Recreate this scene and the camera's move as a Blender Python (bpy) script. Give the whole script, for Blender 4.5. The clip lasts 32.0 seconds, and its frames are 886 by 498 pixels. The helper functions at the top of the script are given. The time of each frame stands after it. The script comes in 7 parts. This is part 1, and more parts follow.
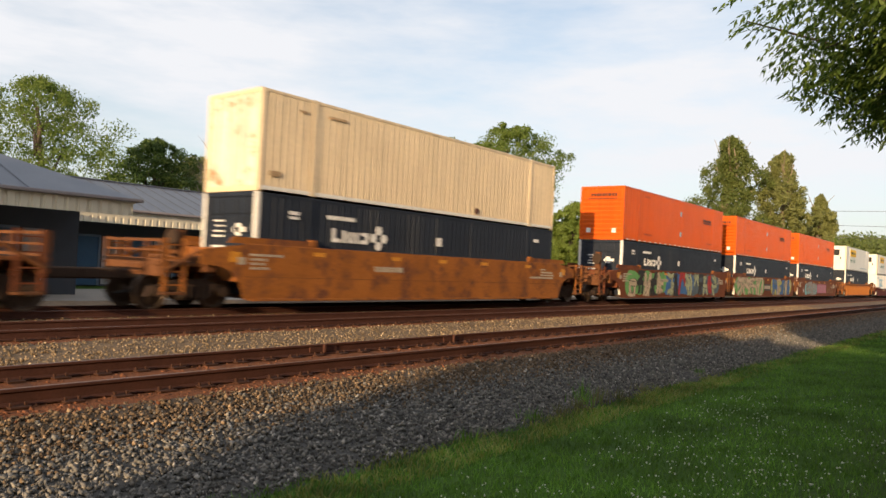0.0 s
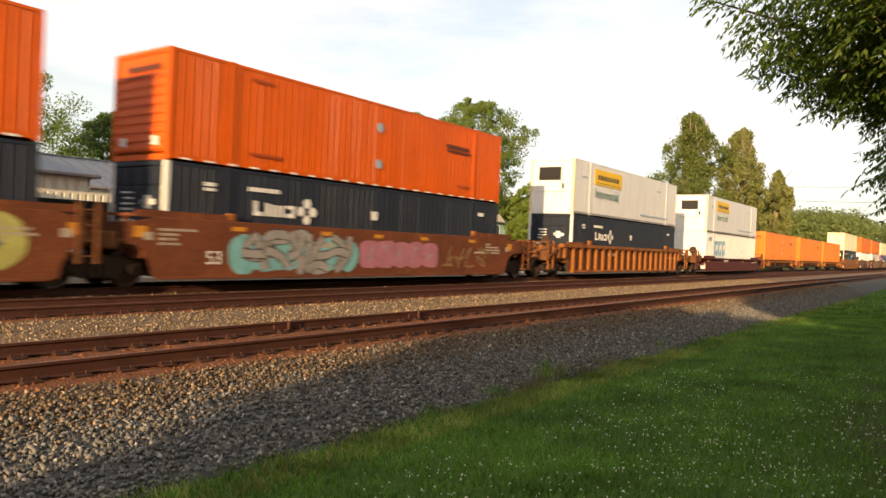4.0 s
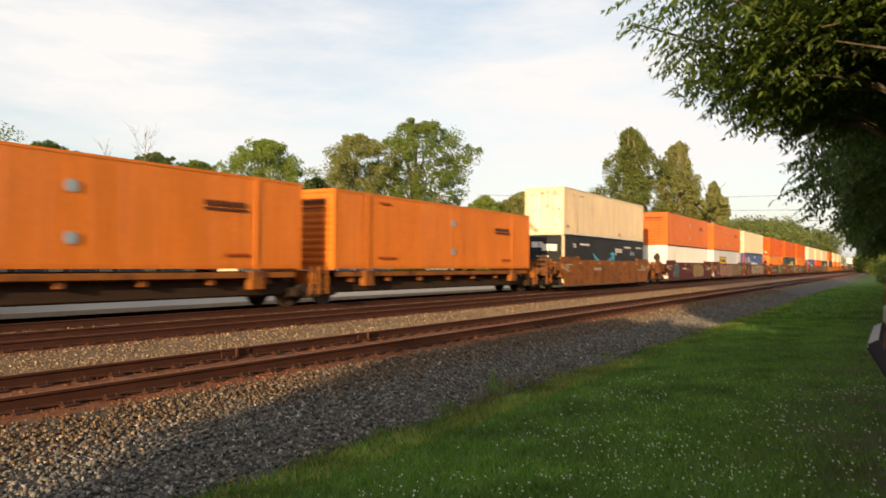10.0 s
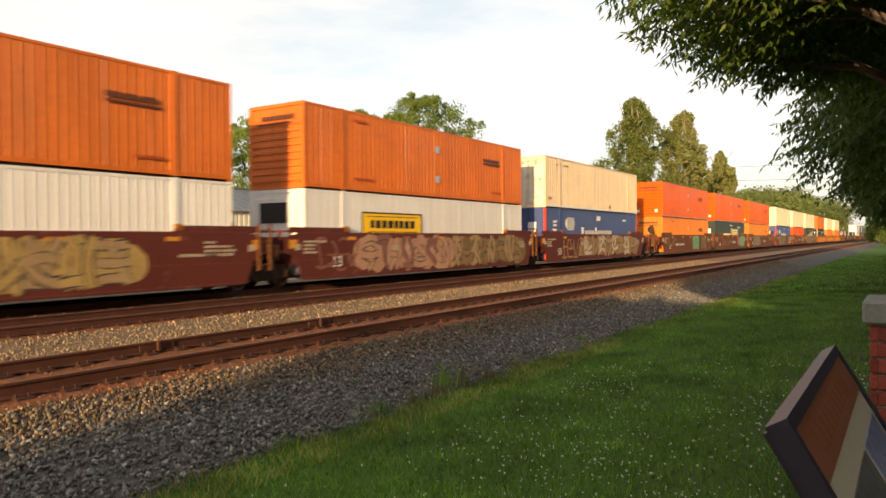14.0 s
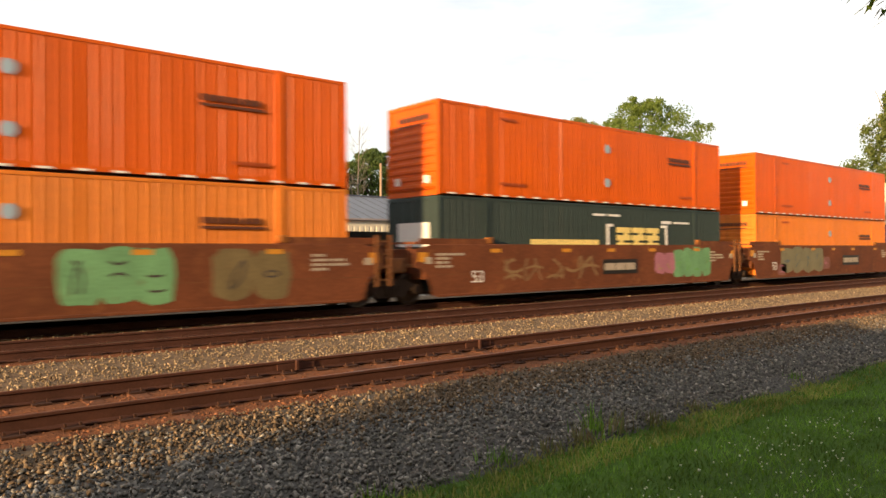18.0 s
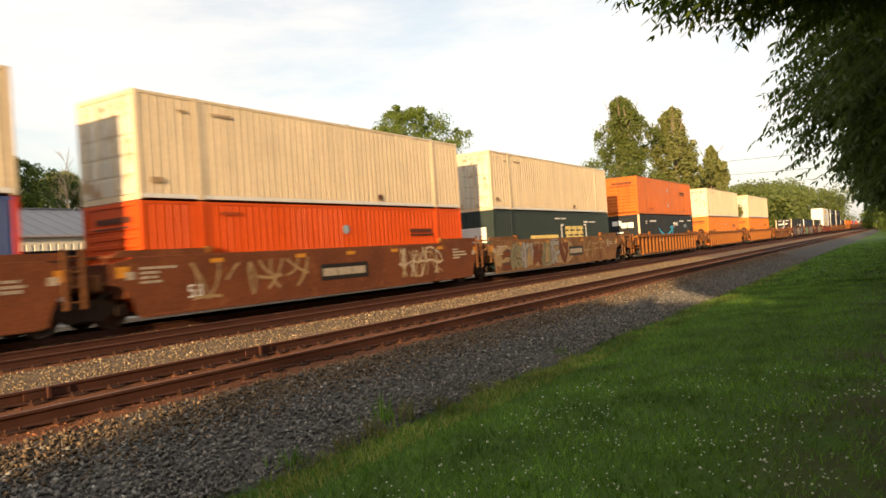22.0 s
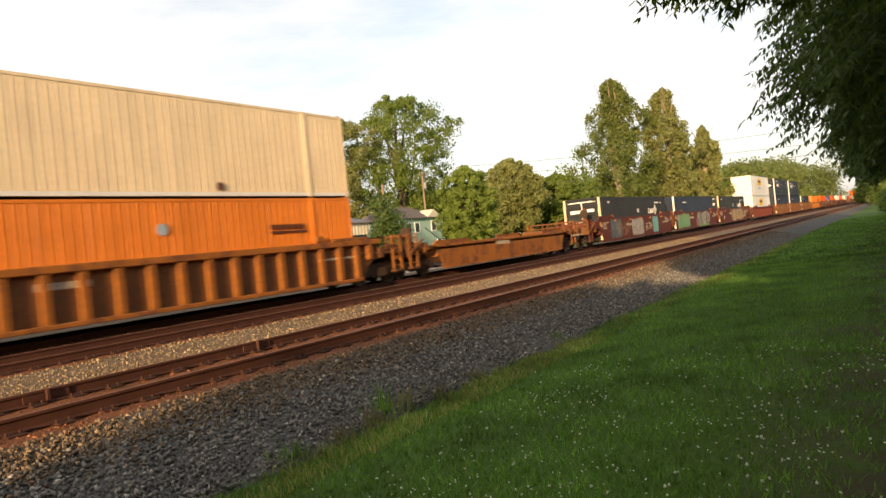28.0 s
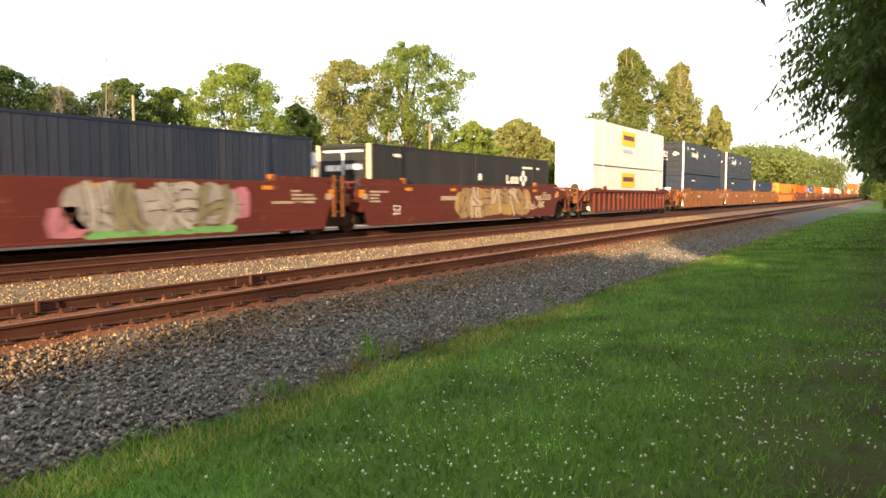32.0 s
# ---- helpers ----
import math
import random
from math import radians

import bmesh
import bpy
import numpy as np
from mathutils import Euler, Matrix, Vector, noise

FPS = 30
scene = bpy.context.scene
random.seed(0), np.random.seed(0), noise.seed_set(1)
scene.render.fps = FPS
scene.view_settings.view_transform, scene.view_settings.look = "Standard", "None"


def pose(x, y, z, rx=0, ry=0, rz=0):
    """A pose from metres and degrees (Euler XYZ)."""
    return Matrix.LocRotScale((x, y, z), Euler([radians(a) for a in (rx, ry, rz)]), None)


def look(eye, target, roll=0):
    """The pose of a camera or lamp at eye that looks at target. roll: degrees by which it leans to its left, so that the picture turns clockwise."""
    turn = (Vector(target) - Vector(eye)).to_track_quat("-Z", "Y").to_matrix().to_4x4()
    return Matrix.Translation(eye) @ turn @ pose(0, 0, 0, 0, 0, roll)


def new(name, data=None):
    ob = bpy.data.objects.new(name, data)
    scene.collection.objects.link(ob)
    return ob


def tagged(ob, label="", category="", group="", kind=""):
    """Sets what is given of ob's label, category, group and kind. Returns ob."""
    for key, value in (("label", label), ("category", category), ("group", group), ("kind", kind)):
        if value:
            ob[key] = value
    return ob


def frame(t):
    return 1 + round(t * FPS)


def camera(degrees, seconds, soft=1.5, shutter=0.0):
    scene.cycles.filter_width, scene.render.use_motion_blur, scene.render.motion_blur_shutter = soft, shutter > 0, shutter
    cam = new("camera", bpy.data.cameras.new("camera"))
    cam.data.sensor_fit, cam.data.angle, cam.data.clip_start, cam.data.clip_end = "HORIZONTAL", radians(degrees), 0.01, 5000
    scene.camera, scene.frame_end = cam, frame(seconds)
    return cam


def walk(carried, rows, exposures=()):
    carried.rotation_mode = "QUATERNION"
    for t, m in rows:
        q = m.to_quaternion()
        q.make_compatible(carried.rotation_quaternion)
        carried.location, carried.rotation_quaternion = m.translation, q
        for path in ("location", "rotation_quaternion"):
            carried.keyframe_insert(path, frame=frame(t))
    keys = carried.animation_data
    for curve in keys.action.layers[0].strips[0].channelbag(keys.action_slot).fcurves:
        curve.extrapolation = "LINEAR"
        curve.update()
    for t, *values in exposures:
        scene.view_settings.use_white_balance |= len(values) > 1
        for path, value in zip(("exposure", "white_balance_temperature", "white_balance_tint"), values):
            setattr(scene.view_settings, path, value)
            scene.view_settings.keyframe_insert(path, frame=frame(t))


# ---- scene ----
# ---- camera ----
cam = camera(62.9, 32.0, soft=1.5, shutter=0.42)
PATH = [
    (0, (-1.740, -7.928, 1.442), (6.057, -1.671, 1.678), 2.77),
    (0.5, (-1.762, -7.916, 1.450), (6.003, -1.616, 1.615), 3.26),
    (1, (-1.751, -7.933, 1.442), (6.021, -1.642, 1.634), 3.36),
    (1.5, (-1.729, -7.908, 1.446), (6.183, -1.794, 1.557), 3.52),
    (2, (-1.727, -7.917, 1.454), (6.229, -1.860, 1.543), 3.27),
    (2.5, (-1.737, -7.918, 1.453), (6.308, -1.979, 1.554), 2.67),
    (3, (-1.743, -7.927, 1.449), (6.323, -2.016, 1.402), 2.74),
    (3.5, (-1.743, -7.941, 1.456), (6.358, -2.079, 1.384), 2.49),
    (5.5, (-1.740, -7.958, 1.452), (6.328, -2.051, 1.372), 3.08),
    (6, (-1.721, -7.957, 1.441), (6.352, -2.056, 1.457), 3.13),
    (6.5, (-1.717, -7.947, 1.446), (6.343, -2.027, 1.508), 3.36),
    (7, (-1.704, -7.941, 1.455), (6.282, -1.922, 1.528), 3.66),
    (7.5, (-1.718, -7.957, 1.455), (6.240, -1.903, 1.572), 3.64),
    (8, (-1.737, -7.978, 1.459), (6.217, -1.917, 1.582), 3.46),
    (8.5, (-1.743, -7.982, 1.461), (6.215, -1.928, 1.590), 3.26),
    (9, (-1.744, -8.005, 1.471), (6.207, -1.941, 1.606), 2.57),
    (9.5, (-1.784, -8.058, 1.469), (6.346, -2.238, 1.650), 1.64),
    (10, (-1.856, -8.068, 1.461), (6.633, -2.788, 1.670), 0.49),
    (10.5, (-1.868, -8.054, 1.453), (6.810, -3.085, 1.368), -0.52),
    (11, (-1.716, -8.118, 1.466), (6.871, -2.995, 1.508), -0.37),
    (11.5, (-1.551, -8.210, 1.492), (7.074, -3.156, 1.739), 0.99),
    (12, (-1.329, -8.201, 1.489), (7.593, -3.688, 1.663), 3.15),
    (12.5, (-1.063, -8.182, 1.502), (7.815, -3.580, 1.548), 3.60),
    (13, (-0.762, -8.228, 1.496), (8.053, -3.506, 1.502), 4.49),
    (13.5, (-0.442, -8.225, 1.486), (8.180, -3.167, 1.219), 3.40),
    (14, (-0.150, -8.185, 1.501), (8.273, -2.797, 1.380), -0.50),
    (14.5, (0.131, -8.223, 1.499), (8.436, -2.654, 1.625), -0.67),
    (15, (0.436, -8.256, 1.490), (8.714, -2.648, 1.629), -0.83),
    (15.5, (0.736, -8.246, 1.506), (9.017, -2.654, 1.914), -0.13),
    (17.5, (1.514, -8.146, 1.560), (8.431, -0.925, 1.717), 0.61),
    (18, (1.657, -8.096, 1.573), (8.060, -0.414, 1.611), -0.32),
    (18.5, (1.692, -8.069, 1.552), (9.449, -1.758, 1.504), -2.79),
    (19, (1.692, -7.972, 1.481), (10.029, -2.456, 1.198), -3.31),
    (19.5, (1.700, -7.953, 1.396), (10.144, -2.596, 1.345), -2.11),
    (20, (1.721, -7.942, 1.387), (10.368, -2.923, 1.206), -3.16),
    (20.5, (1.711, -7.936, 1.361), (10.397, -2.982, 1.490), -1.24),
    (21, (1.719, -7.921, 1.354), (10.460, -3.067, 1.533), -2.13),
    (21.5, (1.715, -7.938, 1.366), (10.319, -2.841, 1.422), -2.93),
    (22, (1.715, -7.936, 1.378), (10.156, -2.573, 1.431), -3.83),
    (22.5, (1.732, -7.927, 1.389), (10.123, -2.487, 1.429), -5.32),
    (23, (1.733, -7.925, 1.394), (10.191, -2.589, 1.361), -6.19),
    (23.5, (1.733, -7.933, 1.384), (10.220, -2.645, 1.329), -6.48),
    (24, (1.729, -7.938, 1.384), (10.225, -2.666, 1.271), -6.89),
    (24.5, (1.726, -7.950, 1.385), (10.189, -2.625, 1.259), -6.80),
    (25, (1.721, -7.937, 1.390), (10.195, -2.630, 1.244), -6.58),
    (25.5, (1.725, -7.933, 1.390), (10.189, -2.611, 1.238), -6.36),
    (26, (1.732, -7.923, 1.391), (10.199, -2.606, 1.232), -6.13),
    (26.5, (1.725, -7.941, 1.382), (10.188, -2.618, 1.230), -6.12),
    (28.5, (1.713, -7.955, 1.382), (10.186, -2.645, 1.280), -5.68),
    (29, (1.723, -7.945, 1.378), (10.242, -2.710, 1.224), -5.45),
    (29.5, (1.710, -7.950, 1.373), (10.359, -2.933, 1.296), -3.38),
    (30, (1.732, -7.936, 1.361), (10.380, -2.915, 1.310), -1.58),
    (30.5, (1.753, -7.919, 1.351), (10.387, -2.881, 1.076), 0.09),
    (31, (1.739, -7.937, 1.359), (10.368, -2.913, 0.816), -0.15),
    (31.5, (1.740, -7.932, 1.360), (10.210, -2.656, 0.698), 0.41),
    (32, (1.750, -7.913, 1.361), (10.195, -2.608, 0.621), -0.04),
]
EXPOSURES = [(0, 0.66, 6150, 10), (1, 0.72, 6250, 10), (2, 0.80, 6450, 10), (3.5, 0.94, 6750, 10), (6, 0.95, 6800, 10), (7.5, 0.88, 6750, 10), (9, 0.74, 6550, 10), (11, 0.78, 6700, 10), (13, 0.86, 6900, 10), (15, 0.96, 6850, 10), (18, 1.06, 6800, 10), (19, 1.12, 6900, 10), (20, 1.08, 6900, 10), (21, 1.02, 6900, 10), (23, 0.82, 6800, 10), (24, 0.80, 6650, 10), (26.5, 0.92, 6750, 10), (29, 0.96, 6700, 10), (30, 1.02, 6600, 10), (31, 1.4, 6550, 10), (32, 1.77, 6550, 10)]
walk(cam, [(t, look(eye, target, roll)) for t, eye, target, roll in PATH], exposures=EXPOSURES)

# ---- world, sun ----
SUN_AZ = 257.0   # where the sun stands, degrees clockwise from +y
SUN_EL = 10.7
world = bpy.data.worlds.new("evening_sky")
scene.world = world
world.use_nodes = True
wt = world.node_tree
sky = wt.nodes.new("ShaderNodeTexSky")
sky.sky_type = "NISHITA"
sky.sun_disc = False
sky.sun_elevation = radians(SUN_EL)
sky.sun_rotation = radians(SUN_AZ)
sky.dust_density = 2.0
dim = wt.nodes.new("ShaderNodeVectorMath")
dim.operation = "SCALE"
dim.inputs["Scale"].default_value = 0.13
wt.links.new(sky.outputs["Color"], dim.inputs[0])
coord = wt.nodes.new("ShaderNodeTexCoord")
stretch = wt.nodes.new("ShaderNodeMapping")
stretch.inputs["Scale"].default_value = (1.0, 1.0, 4.5)
stretch.inputs["Location"].default_value = (2.3, 0.4, 0.1)
wt.links.new(coord.outputs["Generated"], stretch.inputs["Vector"])
wisps = wt.nodes.new("ShaderNodeTexNoise")
wisps.inputs["Scale"].default_value = 2.1
wisps.inputs["Detail"].default_value = 6
wisps.inputs["Roughness"].default_value = 0.6
wt.links.new(stretch.outputs["Vector"], wisps.inputs["Vector"])
cover = wt.nodes.new("ShaderNodeMapRange")
cover.inputs["From Min"].default_value = 0.34
cover.inputs["From Max"].default_value = 0.62
cover.inputs["To Min"].default_value = 0.32
cover.inputs["To Max"].default_value = 0.98
wt.links.new(wisps.outputs["Fac"], cover.inputs["Value"])
cloud = wt.nodes.new("ShaderNodeMix")
cloud.data_type = "RGBA"
cloud.inputs["B"].default_value = (0.595, 0.578, 0.566, 1)
# the cloud veil thins out towards the zenith
parts = wt.nodes.new("ShaderNodeSeparateXYZ")
wt.links.new(coord.outputs["Generated"], parts.inputs["Vector"])
thin = wt.nodes.new("ShaderNodeMapRange")
thin.interpolation_type = "SMOOTHSTEP"
thin.inputs["From Min"].default_value = 0.30
thin.inputs["From Max"].default_value = 0.85
thin.inputs["To Min"].default_value = 1.0
thin.inputs["To Max"].default_value = 0.92
wt.links.new(parts.outputs["Z"], thin.inputs["Value"])
veil = wt.nodes.new("ShaderNodeMath")
veil.operation = "MULTIPLY"
wt.links.new(cover.outputs["Result"], veil.inputs[0])
wt.links.new(thin.outputs["Result"], veil.inputs[1])
wt.links.new(veil.outputs[0], cloud.inputs["Factor"])
wt.links.new(dim.outputs["Vector"], cloud.inputs["A"])
wt.links.new(cloud.outputs["Result"], wt.nodes["Background"].inputs["Color"])
wt.nodes["Background"].inputs["Strength"].default_value = 1.0
sun = new("sun", bpy.data.lights.new("sun", "SUN"))
sun.data.energy = 4.5
sun.data.angle = radians(0.6)
sun.data.color = (1.0, 0.70, 0.385)
sun.matrix_world = look((0, 0, 0), (-math.sin(radians(SUN_AZ)) * math.cos(radians(SUN_EL)), -math.cos(radians(SUN_AZ)) * math.cos(radians(SUN_EL)), -math.sin(radians(SUN_EL))))
# ---- materials ----
def mat(name, base, rough=0.7, metal=0.0, vary=0.12, scale=2.0, fine=40.0, bump=0.0, stain=None, stain_at=0.62, tint_random=0.0, spec=0.2, streak=0.0):
    """A painted or natural surface: two scales of variation, optional stains and relief."""
    m = bpy.data.materials.new(name)
    m.use_nodes = True
    nt = m.node_tree
    n, l = nt.nodes, nt.links
    b = n["Principled BSDF"]
    b.inputs["Metallic"].default_value = metal
    b.inputs["Specular IOR Level"].default_value = spec
    tc = n.new("ShaderNodeTexCoord")
    big = n.new("ShaderNodeTexNoise")
    big.inputs["Scale"].default_value = scale
    big.inputs["Detail"].default_value = 5
    small = n.new("ShaderNodeTexNoise")
    small.inputs["Scale"].default_value = fine
    small.inputs["Detail"].default_value = 3
    l.new(tc.outputs["Object"], big.inputs["Vector"])
    l.new(tc.outputs["Object"], small.inputs["Vector"])
    add = n.new("ShaderNodeMath")
    add.operation = "ADD"
    l.new(big.outputs["Fac"], add.inputs[0])
    l.new(small.outputs["Fac"], add.inputs[1])
    rng = n.new("ShaderNodeMapRange")
    rng.inputs["From Min"].default_value = 0.6
    rng.inputs["From Max"].default_value = 1.4
    rng.inputs["To Min"].default_value = 1 - vary
    rng.inputs["To Max"].default_value = 1 + vary
    l.new(add.outputs[0], rng.inputs["Value"])
    mul = n.new("ShaderNodeVectorMath")
    mul.operation = "SCALE"
    mul.inputs[0].default_value = base
    l.new(rng.outputs["Result"], mul.inputs["Scale"])
    col = mul.outputs["Vector"]
    if tint_random:
        info = n.new("ShaderNodeObjectInfo")
        r2 = n.new("ShaderNodeMapRange")
        r2.inputs["To Min"].default_value = 1 - tint_random
        r2.inputs["To Max"].default_value = 1 + tint_random
        l.new(info.outputs["Random"], r2.inputs["Value"])
        m2 = n.new("ShaderNodeVectorMath")
        m2.operation = "SCALE"
        l.new(col, m2.inputs[0])
        l.new(r2.outputs["Result"], m2.inputs["Scale"])
        col = m2.outputs["Vector"]
    if stain:
        st = n.new("ShaderNodeTexNoise")
        st.inputs["Scale"].default_value = scale * 1.7
        st.inputs["Detail"].default_value = 8
        st.inputs["Roughness"].default_value = 0.7
        l.new(tc.outputs["Object"], st.inputs["Vector"])
        sr = n.new("ShaderNodeMapRange")
        sr.inputs["From Min"].default_value = stain_at - 0.04
        sr.inputs["From Max"].default_value = stain_at + 0.08
        l.new(st.outputs["Fac"], sr.inputs["Value"])
        mix = n.new("ShaderNodeMix")
        mix.data_type = "RGBA"
        l.new(sr.outputs["Result"], mix.inputs["Factor"])
        l.new(col, mix.inputs["A"])
        mix.inputs["B"].default_value = (*stain, 1)
        col = mix.outputs["Result"]
    if streak:
        # rain-washed dirt that runs down the sheet in narrow upright lines
        mp = n.new("ShaderNodeMapping")
        mp.inputs["Scale"].default_value = (4.0, 4.0, 0.16)
        l.new(tc.outputs["Object"], mp.inputs["Vector"])
        sk = n.new("ShaderNodeTexNoise")
        sk.inputs["Scale"].default_value = 1.6
        sk.inputs["Detail"].default_value = 5
        l.new(mp.outputs["Vector"], sk.inputs["Vector"])
        kr = n.new("ShaderNodeMapRange")
        kr.inputs["From Min"].default_value = 0.40
        kr.inputs["From Max"].default_value = 0.72
        kr.inputs["To Min"].default_value = 1.0 + 0.3 * streak
        kr.inputs["To Max"].default_value = 1.0 - streak
        l.new(sk.outputs["Fac"], kr.inputs["Value"])
        ks = n.new("ShaderNodeVectorMath")
        ks.operation = "SCALE"
        l.new(col, ks.inputs[0])
        l.new(kr.outputs["Result"], ks.inputs["Scale"])
        col = ks.outputs["Vector"]
    l.new(col, b.inputs["Base Color"])
    rr = n.new("ShaderNodeMapRange")
    rr.inputs["To Min"].default_value = max(0.05, rough - 0.1)
    rr.inputs["To Max"].default_value = min(1, rough + 0.1)
    l.new(big.outputs["Fac"], rr.inputs["Value"])
    l.new(rr.outputs["Result"], b.inputs["Roughness"])
    if bump:
        bp = n.new("ShaderNodeBump")
        bp.inputs["Strength"].default_value = 0.6
        bp.inputs["Distance"].default_value = bump
        l.new(add.outputs[0], bp.inputs["Height"])
        l.new(bp.outputs["Normal"], b.inputs["Normal"])
    return m


RUST = (0.20, 0.075, 0.03)
M = {}
M["orange"] = mat("orange_paint", (0.565, 0.092, 0.005), 0.36, vary=0.10, scale=0.6, fine=9, stain=(0.34, 0.10, 0.03), stain_at=0.70, spec=0.14, streak=0.14)
M["amber"] = mat("faded_orange_paint", (0.63, 0.178, 0.018), 0.5, vary=0.12, scale=0.6, fine=9, stain=(0.36, 0.12, 0.03), stain_at=0.69, spec=0.3, streak=0.16)
M["dull_orange"] = mat("dull_orange_paint", (0.54, 0.130, 0.017), 0.45, vary=0.16, scale=0.6, fine=9, stain=(0.30, 0.09, 0.03), stain_at=0.66, spec=0.25, streak=0.2)
M["red_orange"] = mat("red_orange_paint", (0.62, 0.078, 0.009), 0.46, vary=0.10, scale=0.6, fine=9)
M["cream"] = mat("cream_paint", (0.68, 0.54, 0.355), 0.5, vary=0.10, scale=0.7, fine=8, stain=(0.38, 0.20, 0.09), stain_at=0.72, streak=0.16)
M["white"] = mat("white_paint", (0.70, 0.68, 0.64), 0.45, vary=0.06, scale=0.7, fine=8, stain=(0.45, 0.36, 0.27), stain_at=0.71, streak=0.10)
M["rusty_white"] = mat("rust_streaked_white_paint", (0.66, 0.61, 0.50), 0.55, vary=0.12, scale=0.8, fine=8, stain=(0.34, 0.16, 0.05), stain_at=0.56, streak=0.35)
M["navy"] = mat("navy_paint", (0.018, 0.023, 0.035), 0.5, vary=0.2, scale=0.6, fine=9)
M["blue_navy"] = mat("dark_blue_paint", (0.016, 0.024, 0.046), 0.55, vary=0.15, scale=0.6, fine=9)
M["charcoal"] = mat("charcoal_paint", (0.021, 0.023, 0.026), 0.55, vary=0.2, scale=0.6, fine=9)
M["blue"] = mat("blue_paint", (0.052, 0.082, 0.20), 0.5, vary=0.12, scale=0.6, fine=9)
M["green"] = mat("dark_green_paint", (0.031, 0.046, 0.042), 0.55, vary=0.15, scale=0.6, fine=9)
M["red"] = mat("red_paint", (0.55, 0.05, 0.03), 0.45)
M["well_brown"] = mat("rusty_brown_paint", (0.138, 0.043, 0.017), 0.8, vary=0.42, scale=0.8, fine=12, stain=(0.21, 0.075, 0.026), stain_at=0.60)
M["well_dusty"] = mat("dusty_brown_paint", (0.20, 0.100, 0.044), 0.85, vary=0.42, scale=0.8, fine=12, stain=(0.12, 0.045, 0.02), stain_at=0.56)
M["well_orange"] = mat("weathered_yellow_orange_paint", (0.27, 0.094, 0.017), 0.7, vary=0.3, scale=0.8, fine=12, stain=(0.13, 0.048, 0.022), stain_at=0.53)
M["well_maroon"] = mat("weathered_maroon_paint", (0.095, 0.021, 0.015), 0.7, vary=0.22, scale=0.8, fine=12, stain=(0.20, 0.08, 0.05), stain_at=0.64)
# grime of the car ends; also holds the painted shade between side ribs
M["well_grime_shade"] = mat("grimy_shaded_rust_brown_paint", (0.13, 0.052, 0.020), 0.85, vary=0.35, scale=1.0, fine=12, stain=(0.07, 0.035, 0.02), stain_at=0.58)
M["truck"] = mat("grimy_steel", (0.044, 0.027, 0.018), 0.85, vary=0.3, scale=3, fine=30)
M["wheel"] = mat("wheel_steel", (0.10, 0.07, 0.05), 0.5, metal=0.6, vary=0.3, scale=4, fine=30)
M["steel"] = mat("galvanised_steel", (0.55, 0.53, 0.50), 0.35, metal=0.9, vary=0.1)
M["reflector"] = mat("faded_orange_reflector", (0.52, 0.22, 0.025), 0.5, vary=0.3, scale=6, fine=30)
M["yellow"] = mat("yellow_paint", (0.80, 0.48, 0.02), 0.5)
M["black"] = mat("black_paint", (0.02, 0.018, 0.016), 0.5)
M["letter_dark"] = mat("dark_lettering", (0.10, 0.035, 0.02), 0.5)
M["letter_dull"] = mat("dull_brown_lettering", (0.36, 0.24, 0.13), 0.6)
M["letter_faint"] = mat("faint_worn_lettering", (0.33, 0.06, 0.015), 0.5)
M["letter_white"] = mat("white_lettering", (0.72, 0.70, 0.66), 0.5)
M["letter_worn"] = mat("worn_pale_stencil", (0.36, 0.30, 0.23), 0.7, vary=0.3, scale=6, fine=30)
M["letter_yellow"] = mat("cream_yellow_lettering", (0.75, 0.58, 0.20), 0.5)
M["letter_green"] = mat("grey_green_lettering", (0.10, 0.20, 0.15), 0.5)
M["pale_blue"] = mat("faded_pale_blue_decal", (0.30, 0.47, 0.58), 0.5, vary=0.3, scale=5, fine=20)
M["grey_rail"] = mat("dull_grey_rail", (0.26, 0.25, 0.235), 0.5, vary=0.15)
M["cyan"] = mat("sky_blue_lettering", (0.05, 0.42, 0.66), 0.5)
M["silver_blue"] = mat("grey_blue_decal", (0.30, 0.38, 0.45), 0.4)
M["ballast"] = mat("crushed_stone", (0.078, 0.073, 0.066), 0.9, vary=0.45, scale=6, fine=22, bump=0.03)
M["tan_ballast"] = mat("dusty_tan_crushed_stone", (0.15, 0.105, 0.065), 0.9, vary=0.45, scale=6, fine=22, bump=0.03)
M["brown_ballast"] = mat("dusty_brown_crushed_stone", (0.105, 0.076, 0.050), 0.9, vary=0.45, scale=6, fine=22, bump=0.03)
M["rust_ballast"] = mat("rust_stained_crushed_stone", (0.155, 0.056, 0.022), 0.95, vary=0.5, scale=5, fine=22, bump=0.03)
M["grass"] = mat("lawn_soil_and_turf", (0.050, 0.105, 0.010), 0.95, vary=0.4, scale=0.5, fine=12, bump=0.03)
gn, gl = M["grass"].node_tree.nodes, M["grass"].node_tree.links
g_xyz, g_tc, g_noise, g_row, g_spot, g_mul, g_mix = [gn.new("ShaderNode" + k) for k in ("SeparateXYZ", "TexCoord", "TexNoise", "MapRange", "MapRange", "Math", "Mix")]
gl.new(g_tc.outputs["Object"], g_xyz.inputs["Vector"])
gl.new(g_tc.outputs["Object"], g_noise.inputs["Vector"])
g_noise.inputs["Scale"].default_value = 0.9
g_noise.inputs["Detail"].default_value = 6
g_row.inputs["From Min"].default_value = -6.2
g_row.inputs["From Max"].default_value = -8.0
gl.new(g_xyz.outputs["Y"], g_row.inputs["Value"])
g_spot.inputs["From Min"].default_value = 0.42
g_spot.inputs["From Max"].default_value = 0.58
gl.new(g_noise.outputs["Fac"], g_spot.inputs["Value"])
